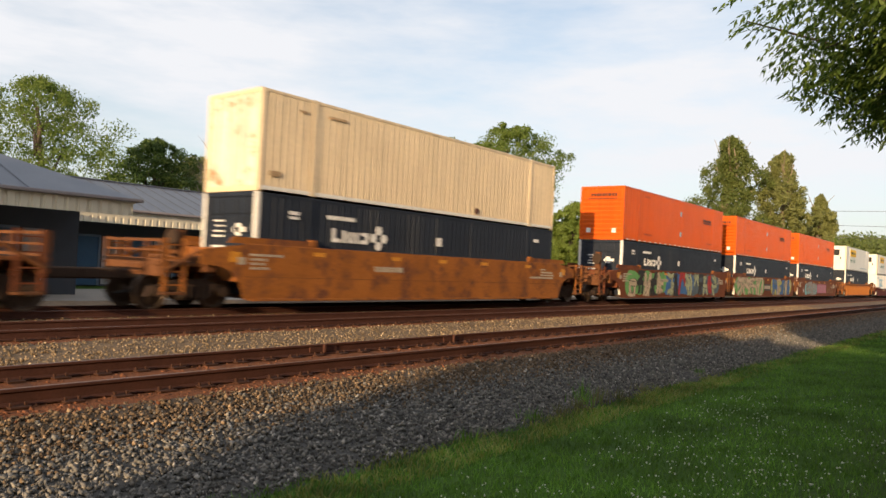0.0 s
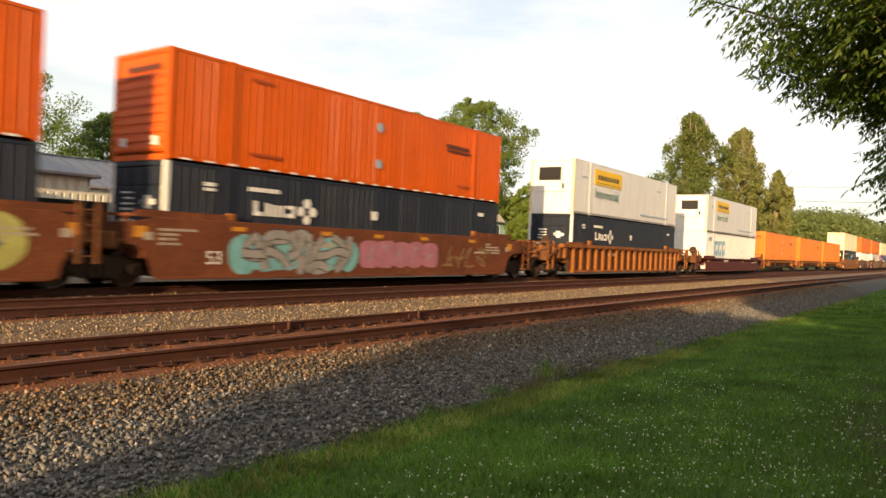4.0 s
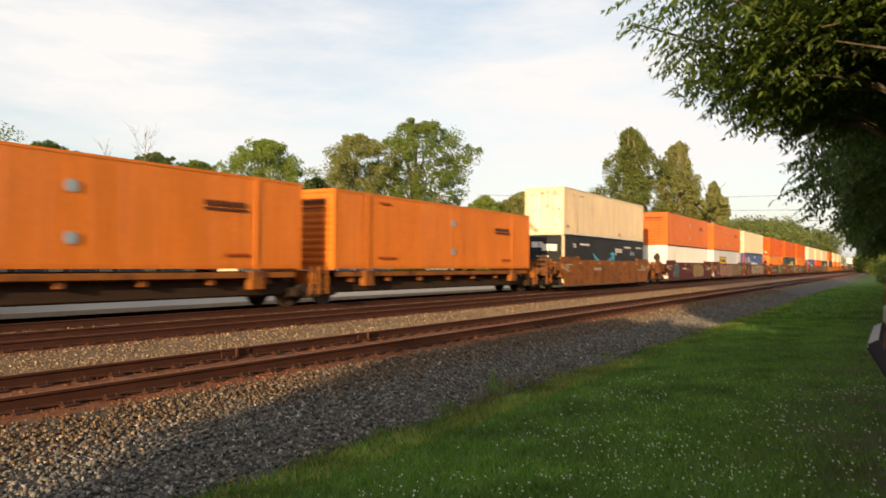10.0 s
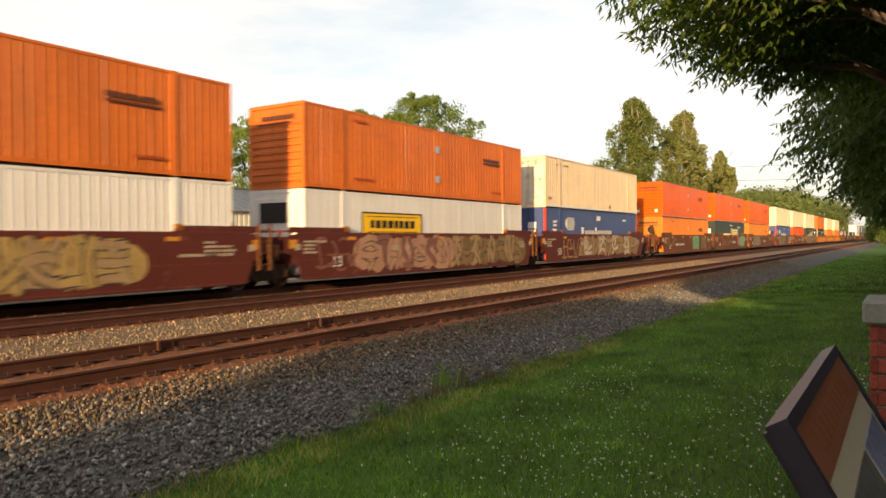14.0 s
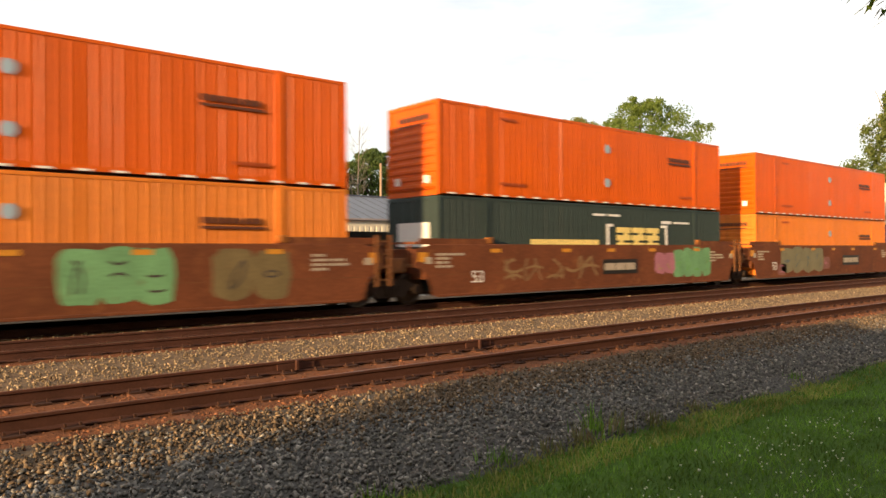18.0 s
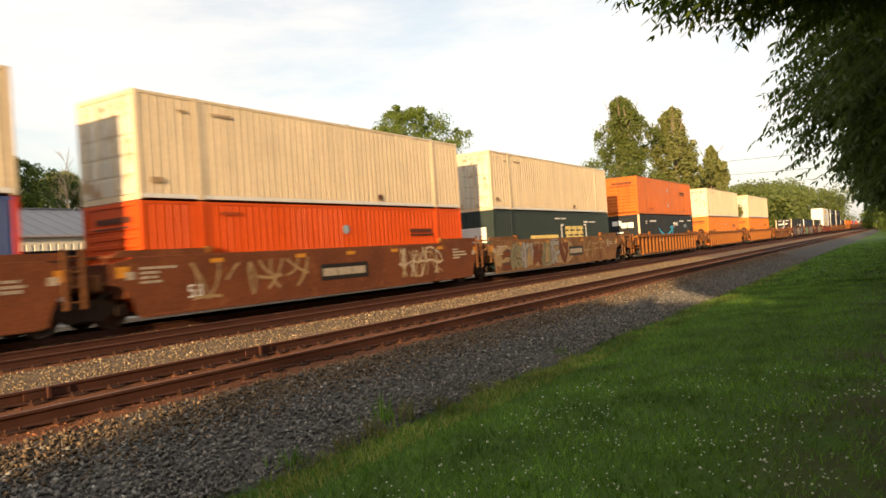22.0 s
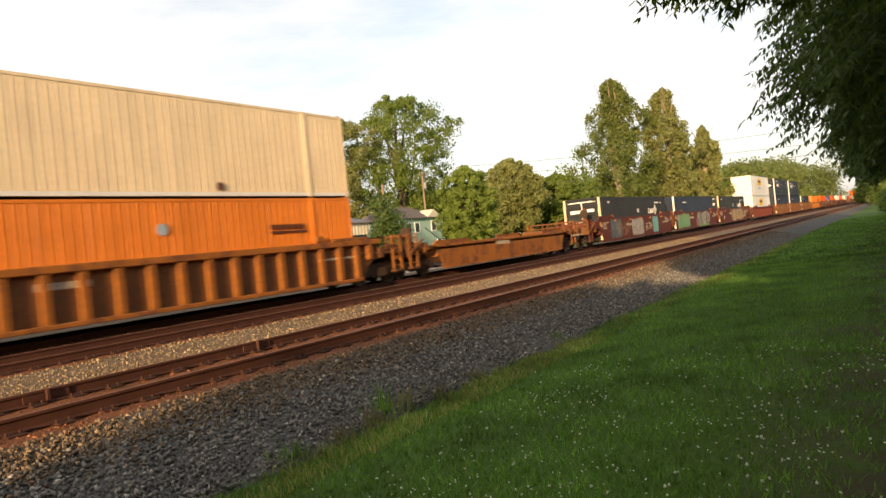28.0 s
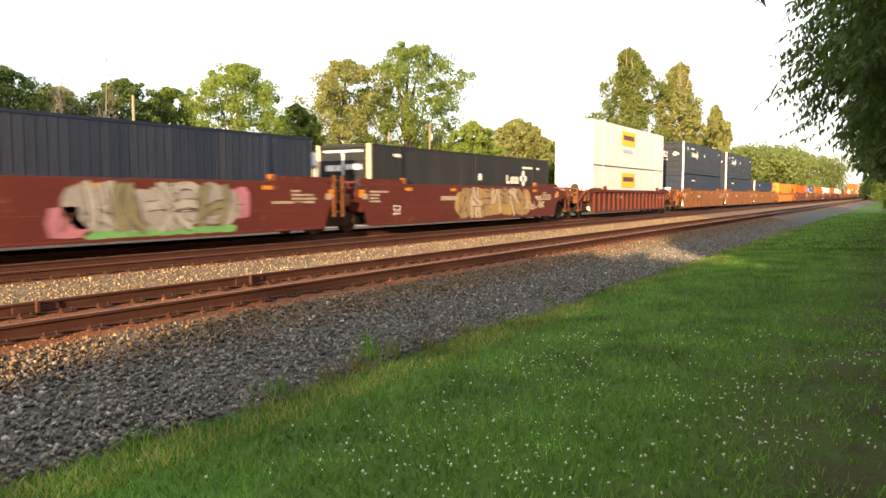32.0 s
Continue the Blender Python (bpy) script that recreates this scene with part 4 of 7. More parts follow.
            for yy in (-1.40, 1.40):
                fit("hand_rail", (d, yy), lambda: ladder(bmesh.new(), x0 + d * 2.45 - 0.26, x0 + d * 2.45 + 0.26, yy, 0.48, 1.82, 4), paint, u)
            for yy in (-1.38, 1.38):
                fit("step", (d, yy), lambda: boxes((x0 + d * 2.45 - 0.30, x0 + d * 2.45 + 0.30, yy - 0.10, yy + 0.10, 0.40, 0.47), bevel=0.01), M["well_grime_shade"], u)
                fit("brace", (d, yy), lambda: rod(bmesh.new(), (x0 + d * 1.75, yy * 1.045, 1.55), (x0 + d * 2.72, yy * 1.03, 1.0), 0.05, 6), M["well_grime_shade"], u)
            xe = x0 + d * 2.80
            fit("end_rail", (d, "r"), lambda: boxes((xe - 0.03, xe + 0.03, -1.36, 1.36, 1.72, 1.79), (xe - 0.03, xe + 0.03, -1.36, 1.36, 1.48, 1.53), (xe - 0.035, xe + 0.035, -0.72, -0.64, 1.30, 1.74), (xe - 0.035, xe + 0.035, 0.64, 0.72, 1.30, 1.74), (xe - 0.04, xe + 0.04, -1.42, -1.34, 1.30, 1.80), (xe - 0.04, xe + 0.04, 1.34, 1.42, 1.30, 1.80)), M["well_grime_shade"], u)
            fit("walkway", (d, "w"), lambda: boxes((min(x0 + d * 1.62, x0 + d * 2.64), max(x0 + d * 1.62, x0 + d * 2.64), -1.30, 1.30, 1.18, 1.23)), M["truck"], u)
            fit("coupler", (d, round(reach, 1)), lambda: boxes((min(x0 + d * 2.7, x0 + d * reach), max(x0 + d * 2.7, x0 + d * reach), -0.14, 0.14, 0.72, 1.0), bevel=0.04), M["truck"], u)
            fit("air_hose", (d, "h"), lambda: rod(rod(bmesh.new(), (x0 + d * 2.85, -0.4, 0.85), (x0 + d * 3.0, -0.35, 0.45), 0.035, 6), (x0 + d * 3.0, -0.35, 0.45), (x0 + d * min(reach, 3.35), -0.2, 0.38), 0.035, 6), M["black"], u)
            if d < 0:
                st = fit("brake_stand", (d, tall), lambda: boxes((x0 - 2.28, x0 - 2.02, -1.12, -0.88, 1.22, 2.55 if tall else 2.05), bevel=0.02), M["well_grime_shade"], u)
                fit("brake_wheel", (d, tall), lambda: rod(bmesh.new(), (x0 - 2.36, -1.0, 2.2 if tall else 1.8), (x0 - 2.29, -1.0, 2.2 if tall else 1.8), 0.27, 16), M["truck"], st)
        else:
            if d > 0:
                fit("ladder", (d, "l"), lambda: ladder(bmesh.new(), x0 + d * 1.02 - 0.22, x0 + d * 1.02 + 0.22, -1.55, 0.62, 2.05, 4), M["well_grime_shade"], u)
            fit("end_rail", (d, "a"), lambda: boxes((x0 + d * 0.86 - 0.03, x0 + d * 0.86 + 0.03, -1.30, 1.30, 1.80, 1.87), (x0 + d * 0.86 - 0.035, x0 + d * 0.86 + 0.035, -1.02, -0.94, 1.2, 1.82), (x0 + d * 0.86 - 0.035, x0 + d * 0.86 + 0.035, 0.94, 1.02, 1.2, 1.82)), paint, u)
    if x not in BOARDS:
        fit("data_plate", "d", lambda: plate(word_bars(0, 1.15, 9, 0.17, 0.13, 0.04, 31) + word_bars(9.5, 1.1, 12, 0.08, 0.12, 0.04, 32)), M["letter_worn"], u, (4.6, -1.365 if ribbed else (-1.49 if low else -1.508), -0.2 if low else 0), "small pale stencilled lettering")["kind"] = "stuff"
    if first:
        truck(u, -1.75 if left > 2 else -left)
    truck(u, ln + (1.75 if right > 2 else right))
    return rides(u, x)


def spine_unit(x, left, right, first, label, group):
    paint = M["well_orange"]
    u = thing("spine_car", label, "rail car", group)
    shared("centre_beam", "s", lambda: boxes((-1.2, 17.3, -0.32, 0.32, 0.72, 1.05), bevel=0.03), M["truck"], u)
    for s in (-1, 1):
        shared("side_rail", ("s", s), lambda: boxes((0.2, 15.9, s * 1.22 - 0.06, s * 1.22 + 0.06, 0.98, 1.16), bevel=0.015), paint, u)
        for xx in (1.98, 14.17):
            shared("pedestal", ("p", s), lambda: boxes((-0.28, 0.28, s * 1.22 - 0.14, s * 1.22 + 0.14, 0.62, 1.21), bevel=0.03), paint, u, (xx, 0, 0))
    shared("underframe", "s", lambda: boxes((0.4, 15.8, -0.95, 0.95, 0.40, 0.97), bevel=0.05), M["truck"], u)
    for i in range(7):
        shared("outrigger", "o", lambda: boxes((-0.10, 0.10, -1.2, 1.2, 0.78, 0.99), bevel=0.02), paint, u, (1.2 + 13.6 * i / 6, 0, 0))
    for d, x0 in ((-1, 0.0), (1, BOX_L)):
        shared("end_sill", ("s", d), lambda: boxes((x0 + d * 0.75 - 0.08, x0 + d * 0.75 + 0.08, -1.3, 1.3, 0.75, 1.2), bevel=0.02), paint, u)
        shared("ladder", ("s", d), lambda: ladder(bmesh.new(), x0 + d * 0.6 - 0.18, x0 + d * 0.6 + 0.18, -1.36, 0.4, 1.35, 3), paint, u)
    for d, reach, x0 in ((-1, left, 0.0), (1, right, BOX_L)):
        if reach > 2:
            shared("coupler", ("s", d, round(reach, 1)), lambda: boxes((min(x0 + d, x0 + d * reach), max(x0 + d, x0 + d * reach), -0.14, 0.14, 0.72, 1.0), bevel=0.04), M["truck"], u)
    if first:
        truck(u, -1.2)
    truck(u, BOX_L + (1.2 if right > 2 else right))
    return rides(u, x)


# Each car: style, then its units: x at the clip's start, lower box, upper box.
CONSIST = [
    ("brown_low", [(-13.8, None, None)]),
    ("orange", [(10.63, "navy", "cream")]),
    ("brown", [(34.15, "navy", "orange"), (53.5, "navy", "orange"), (72.75, "navy", "orange")]),
    ("orange_ribbed", [(96.25, "navy", "reefer")]),
    ("maroon_low", [(120.0, "white_letters", "reefer")]),
    ("spine", [(140.55, "amber", None), (159.30, "amber", None), (177.1, "amber", None)]),
    ("orange", [(198.1, "smile", "cream")]),
    ("maroon", [(221.5, "white", "orange_dull"), (240.7, "white_sign", "orange_dull"), (259.87, "blue", "cream")]),
    ("brown", [(282.85, "amber", "orange"), (302.2, "green", "orange"), (321.6, "amber", "orange")]),
    ("brown", [(344.65, "blue", "cream_doors"), (363.85, "red_orange", "cream_doors"), (383.05, "green", "cream_doors")]),
    ("orange_ribbed", [(406.05, "smile", "orange_dull")]),
    ("orange_ribbed", [(429.1, "amber", "cream")]),
    ("orange_ribbed", [(452.1, "amber", "cream")]),
    ("orange_low", [(474.3, None, None)]),
    ("maroon", [(494.4, "navy_far", None), (513.6, "blue_navy", None), (532.85, "navy_far", None)]),
    ("maroon_ribbed", [(555.9, "small_sign", "small_sign")]),
    ("orange", [(578.9, "blue_navy", "navy"), (598.1, "blue_navy", "navy"), (617.3, "blue_navy", None)]),
    ("orange_ribbed", [(640.3, "amber", None)]),
    ("brown", [(663.3, "orange", None), (682.5, "blue", None), (701.7, "orange", None)]),
    ("maroon", [(724.7, "white", None), (743.9, "red_orange", None), (763.1, "white", None)]),
    ("orange", [(786.1, "navy", None)]),
    ("brown", [(809.1, "orange", None), (828.3, "white", None), (847.5, "orange", None)]),
    ("brown", [(870.5, "orange", "orange"), (889.7, "white", "orange"), (908.9, "cream", None)]),
    ("orange_ribbed", [(931.9, "orange", "cream")]),
    ("orange_ribbed", [(954.9, "orange", "cream")]),
]
STYLE_WORDS = {"orange": "weathered yellow-orange well car with smooth sides", "brown": "rusty brown well car with smooth sides", "maroon": "weathered maroon well car with smooth sides", "orange_ribbed": "yellow-orange well car with upright side ribs", "maroon_low": "low-sided weathered maroon well car", "brown_low": "low-sided rusty brown well car", "orange_low": "low-sided yellow-orange well car", "maroon_ribbed": "orange-brown well car with upright side ribs", "spine": "orange spine car with a thin centre beam"}
PAINTED = {
    34.15: [("wild", 0.6, 5.2, 0.35, 1.72, ("spray_green", "spray_cream", "black"), 5), ("wild", 5.9, 9.7, 0.35, 1.72, ("spray_blue", "spray_pale", "black", "spray_red"), 4), ("wild", 10.3, 14.6, 0.35, 1.72, ("spray_slate", "spray_pale", "black", "spray_pale", "spray_red"), 5)],
    53.5: [("wild", 0.1, 6.5, 0.35, 1.72, ("spray_green", "spray_cream"), 6), ("wild", 9.5, 15.3, 0.35, 1.70, ("spray_lime", "spray_blue", "spray_blue", "spray_cream"), 7)],
    72.75: [("wild", 2.4, 6.6, 0.4, 1.5, ("spray_teal", "spray_grey"), 5), ("bubble", 7.2, 11.5, 0.5, 1.5, ("spray_pink", "spray_grey"), 5), ("tag", 11.8, 15.0, 0.5, 1.4, ("spray_olive",), 4)],
    221.5: [("bubble", 1.3, 3.2, 0.4, 1.72, ("spray_slate", "spray_olive"), 2), ("wild", 9.1, 12.6, 0.40, 1.66, ("spray_gold", "spray_gold", "spray_sand"), 4), ("tag", 6.0, 9.0, 0.9, 1.4, ("spray_rose",), 5)],
    240.7: [("tag", 0.3, 2.5, 0.5, 1.6, ("spray_rose",), 4), ("wild", 2.8, 8.6, 0.35, 1.70, ("spray_salmon", "spray_salmon", "spray_rose"), 7), ("wild", 8.9, 15.6, 0.4, 1.68, ("spray_moss", "spray_sand", "spray_olive"), 8)],
    259.87: [("tag", 1.8, 5.0, 0.4, 1.6, ("spray_sand",), 4), ("wild", 5.2, 15.0, 0.45, 1.65, ("spray_olive", "spray_cream", "spray_sand"), 8)],
    282.85: [("bubble", 9.05, 11.35, 0.42, 1.74, ("spray_mint", "spray_shadow"), 3), ("bubble", 12.3, 14.3, 0.4, 1.7, ("spray_moss", "spray_shadow"), 2), ("tag", 0.6, 3.4, 0.8, 1.6, ("spray_olive",), 4)],
    302.2: [("bubble", 10.9, 12.2, 0.6, 1.5, ("spray_pink", "spray_sand"), 2), ("bubble", 12.2, 15.0, 0.45, 1.7, ("spray_mint", "spray_green"), 4), ("tag", 2.5, 7.4, 0.6, 1.4, ("spray_olive",), 5)],
    321.6: [("bubble", 1.7, 2.6, 0.35, 0.9, ("spray_rose", "spray_pink"), 1), ("bubble", 2.1, 6.8, 0.4, 1.7, ("spray_sage", "spray_slate"), 4), ("bubble", 6.7, 7.6, 0.5, 1.2, ("spray_rose", "spray_pink"), 1)],
    344.65: [("tag", 0.5, 3.4, 0.4, 1.7, ("spray_sand",), 1), ("wild", 1.4, 8.8, 0.35, 1.7, ("spray_moss", "spray_sage", "spray_sand", "well_brown"), 6), ("tag", 11.3, 15.4, 0.45, 1.7, ("spray_cream",), 4), ("tag", 11.5, 15.2, 0.5, 1.6, ("spray_cream",), 3)],
    363.85: [("tag", 1.2, 6.0, 0.5, 1.6, ("spray_sand",), 4), ("tag", 10.9, 14.1, 0.45, 1.7, ("spray_cream",), 5), ("tag", 11.0, 14.0, 0.5, 1.6, ("spray_sand",), 4)],
    383.05: [("wild", 0.2, 8.4, 0.35, 1.6, ("spray_sand", "well_brown", "spray_sage", "spray_grey"), 7), ("tag", 10.8, 14.8, 0.4, 1.6, ("spray_sand",), 3)],
    494.4: [("tag", 2.4, 5.5, 0.5, 1.6, ("spray_olive",), 4), ("bubble", 1.2, 3.5, 0.32, 1.72, ("spray_slate", "spray_grey"), 3), ("bubble", 5.9, 8.7, 0.35, 1.65, ("spray_silver", "spray_shadow"), 4), ("tag", 9.3, 11.0, 0.7, 1.2, ("spray_cream",), 5), ("bubble", 11.3, 12.8, 0.35, 1.72, ("spray_teal", "spray_mint"), 2)],
    513.6: [("bubble", 0.0, 4.4, 0.35, 1.68, ("spray_mint", "spray_cream"), 5), ("bubble", 7.1, 8.1, 0.32, 1.15, ("spray_pink", "spray_rose"), 1), ("bubble", 12.0, 13.1, 0.62, 1.62, ("spray_pink", "spray_rose"), 2), ("wild", 8.0, 12.2, 0.45, 1.68, ("spray_grey", "spray_silver", "spray_sage", "spray_silver"), 5), ("bubble", 8.0, 12.6, 0.30, 0.52, ("spray_green", "spray_mint"), 7)],
    532.85: [("wild", 6.3, 12.8, 0.35, 1.70, ("spray_gold", "spray_sand", "spray_cream"), 7), ("tag", 12.6, 15.2, 0.6, 1.4, ("spray_cream",), 4)],
}
DUSTY = (383.05,)
BOARDS = {53.5: (7.0, 9.0), 282.85: (3.05, 6.1), 302.2: (7.6, 9.7), 363.85: (6.5, 9.0), 321.6: (9.3, 11.5), 383.05: (8.6, 10.7)}


def spray(name, c):
    M[name] = mat(name + "_paint", c, 0.7, vary=0.30, scale=1.5, fine=14, stain=(0.13, 0.055, 0.03), stain_at=0.63)


for spray_name, spray_colour in (("spray_red", (0.36, 0.03, 0.03)), ("spray_green", (0.13, 0.31, 0.10)), ("spray_blue", (0.05, 0.13, 0.30)), ("spray_teal", (0.16, 0.36, 0.36)), ("spray_mint", (0.14, 0.30, 0.14)), ("spray_pink", (0.36, 0.14, 0.18)), ("spray_olive", (0.22, 0.13, 0.06)), ("spray_grey", (0.27, 0.25, 0.23)), ("spray_slate", (0.08, 0.11, 0.13)), ("spray_pale", (0.33, 0.36, 0.22)), ("spray_cream", (0.46, 0.36, 0.25)), ("spray_lime", (0.36, 0.34, 0.10)), ("spray_sand", (0.30, 0.20, 0.10)), ("spray_rose", (0.20, 0.085, 0.065)), ("spray_moss", (0.15, 0.11, 0.05)), ("spray_sage", (0.19, 0.17, 0.10)), ("spray_silver", (0.33, 0.31, 0.28)), ("spray_shadow", (0.055, 0.045, 0.04)), ("spray_salmon", (0.36, 0.20, 0.13)), ("spray_gold", (0.34, 0.23, 0.08))):
    spray(spray_name, spray_colour)


def build_train():
    order = [(style, u, i, len(us)) for style, us in CONSIST for i, u in enumerate(us)]
    xs = [u[0] for _, u, _, _ in order]
    for q, (style, (x, low, up), i, n) in enumerate(order):
        gap_l = (x - xs[q - 1] - well_length(order[q - 1][0])) / 2 if q else 3.4
        gap_r = (xs[q + 1] - x - well_length(style)) / 2 if q + 1 < len(xs) else 3.4
        if style == "spine":
            spine_unit(x, gap_l, gap_r, i == 0, STYLE_WORDS[style], "cars of the freight train")
            container(low, x, FLOOR_SPINE, "containers on the freight train", WORDS[low] + ", on a spine car")
            continue
        load = "carrying stacked containers" if up else ("carrying one container" if low else "running empty")
        u = well_unit(style, x, gap_l, gap_r, i == 0, STYLE_WORDS[style] + ", " + load, "cars of the freight train")
        for k, (way, a, b, z0, z1, cols, letters) in enumerate(PAINTED.get(x, ())):
            graffiti(u, way, a, b, z0, z1, cols, letters, int(x) + k)
        if x in BOARDS:
            owner_board(u, *BOARDS[x])
        if low:
            container(low, x, FLOOR_LOW, "containers on the freight train", WORDS[low] + ", in a well car")
        if up:
            container(up, x, FLOOR_UP, "containers on the freight train", WORDS[up] + ", stacked on top")


build_train()
# ---- ground, tracks ----
TRACKS = (0.7525, 6.215, TRACK_Y)


def lawn_z(x, y):
    """Height of the lawn and of the land beyond the tracks."""
    if y > 0:
        return -0.62
    z = -0.66 + 0.05 * min(max((-2.6 - y) / 5.0, 0), 1.2) * 5
    return z + 0.03 * noise.noise((x * 0.5, y * 0.5, 0))


def build_ground():
    xs = [-1500, -400, -150, -60] + [-30 + 1.0 * i for i in range(90)] + [70, 90, 120, 170, 250, 400, 700, 1200, 2500]
    ys = [-1500, -400, -120, -50, -30, -22, -16] + [-13 + 0.4 * i for i in range(27)] + [-2.2, 0, 6, 12, 13.5, 20, 60, 150, 400, 1200, 2500]
    bm = bmesh.new()
    vs = [[bm.verts.new((x, y, lawn_z(x, y) if y < -2.4 or y > 13 else -0.85)) for y in ys] for x in xs]
    for i in range(len(xs) - 1):
        for j in range(len(ys) - 1):
            bm.faces.new((vs[i][j], vs[i + 1][j], vs[i + 1][j + 1], vs[i][j + 1]))
    return tagged(link("ground", bm, M["grass"], smooth=True), "mown green lawn and grassy land round the railway", "ground", kind="structure")


def bed_z(y):
    if y < -2.75:
        return -0.75
    if y < -0.7:
        return -0.62 + (y + 2.75) / 2.05 * 0.42
    if y < 13.0:
        d = min(abs(y - t) for t in TRACKS)
        return -0.188 - 0.10 * min(max((d - 1.35) / 0.9, 0), 1) + (0.26 * (y - 11.8) / 1.2 if y > 11.8 else 0)
    return -0.04 - (y - 13.0) * 0.55


def build_bed():
    xs = [-300, -150, -80, -40] + [-20 + 0.5 * i for i in range(180)] + [75, 90, 120, 160, 240, 400, 700, 1200]
    ys = [-2.95, -2.75, -2.4, -2.0, -1.6, -1.2, -0.9, -0.7, -0.55, 0.2, 0.7525, 1.3, 2.05, 2.3, 2.8, 3.4, 4.0, 4.5, 4.92, 6.2, 7.5, 7.8, 8.3, 9.0, 10, 11, 12, 13, 14.1]
    bm = bmesh.new()
    vs = [[bm.verts.new((x, y + 0.12 * noise.noise((x * 0.8, 3.1, 0)) * (y < -2.3), bed_z(y) + 0.02 * noise.noise((x * 1.3, y * 1.3, 0)))) for y in ys] for x in xs]
    for i in range(len(xs) - 1):
        for j in range(len(ys) - 1):
            f = bm.faces.new((vs[i][j], vs[i + 1][j], vs[i + 1][j + 1], vs[i][j + 1]))
            ymid = (ys[j] + ys[j + 1]) / 2
            f.material_index = 0 if ymid < -1.3 else 3 if ymid < -0.6 else (2 if min(abs(ymid - t) for t in TRACKS[:2]) < 1.3 else 1)
    return tagged(link("ballast_bed", bm, [M["ballast"], M["tan_ballast"], M["rust_ballast"], M["brown_ballast"]], smooth=True), "grey crushed-stone track bed with a sloping shoulder", "ballast", kind="structure")


RAIL = [(-0.070, -0.172), (0.070, -0.172), (0.070, -0.160), (0.012, -0.142), (0.012, -0.042), (0.036, -0.032), (0.036, -0.006), (0.028, 0.0), (-0.028, 0.0), (-0.036, -0.006), (-0.036, -0.032), (-0.012, -0.042), (-0.012, -0.142), (-0.070, -0.160)]


def build_rail(parent, y, x0=-300.0, x1=1200.0):
    bm = bmesh.new()
    a = [bm.verts.new((x0, y + p, z)) for p, z in RAIL]
    b = [bm.verts.new((x1, y + p, z)) for p, z in RAIL]
    n = len(RAIL)
    for i in range(n):
        f = bm.faces.new((a[i], a[(i + 1) % n], b[(i + 1) % n], b[i]))
        f.material_index = 1 if i == 7 else 0
    bmesh.ops.recalc_face_normals(bm, faces=bm.faces[:])
    return part("rail", bm, [M["rail"], M["rail_top"]], parent)


def tie_mesh():
    bm = bmesh.new()
    box(bm, -0.115, 0.115, -1.3, 1.3, -0.36, -0.178, bevel=0.015)
    return bm


def tie_plates():
    bm = bmesh.new()
    for s in (-0.7525, 0.7525):
        box(bm, -0.10, 0.10, s - 0.19, s + 0.19, -0.178, -0.160)
        for dx in (-0.07, 0.07):
            for d in (-0.10, 0.10):
                box(bm, dx - 0.012, dx + 0.012, s + d - 0.02, s + d + 0.02, -0.16, -0.125)
    return bm


def build_tracks():
    names = ("railway_track_near", "railway_track_middle", "railway_track_far")
    for k, (yc, nm) in enumerate(zip(TRACKS, names)):
        t = thing(nm, "rusty steel rails on timber ties in crushed stone", "railway track", kind="structure")
        t.location = (0, yc, 0)
        for s in (-0.7525, 0.7525):
            build_rail(t, s)
        rnd = random.Random(5 + k)
        far = bmesh.new()
        x, i = -40.0, 0
        while x < 220:
            skew = rnd.uniform(-0.02, 0.02)
            if k == 0 and -6 < x < 60 or k == 1 and 2 < x < 50:
                o = shared("tie", "t", tie_mesh, M["tie"], t, (x, rnd.uniform(-0.05, 0.05), rnd.uniform(-0.026, -0.008)))
                o.rotation_euler = (0, 0, skew)
                shared("tie_plates", "p", tie_plates, M["tie_plate"], t, (x, 0, 0))
            else:
                box(far, x - 0.115, x + 0.115, -1.3, 1.3, -0.36, -0.18)
            x += 0.53
        o = part("far_ties", far, M["tie"], t)
        tagged(o, kind="stuff")
        if k == 0:
            for xx in (6.81, 10.45):
                bm = bmesh.new()
                box(bm, xx - 0.018, xx + 0.018, 0.66, 0.715, -0.15, -0.004)
                box(bm, xx - 0.30, xx + 0.30, 0.715, 0.742, -0.135, -0.045)
                part("joint_bar", bm, M["rail"], t, "rusty bolted joint bar")


build_ground()
build_bed()
build_tracks()
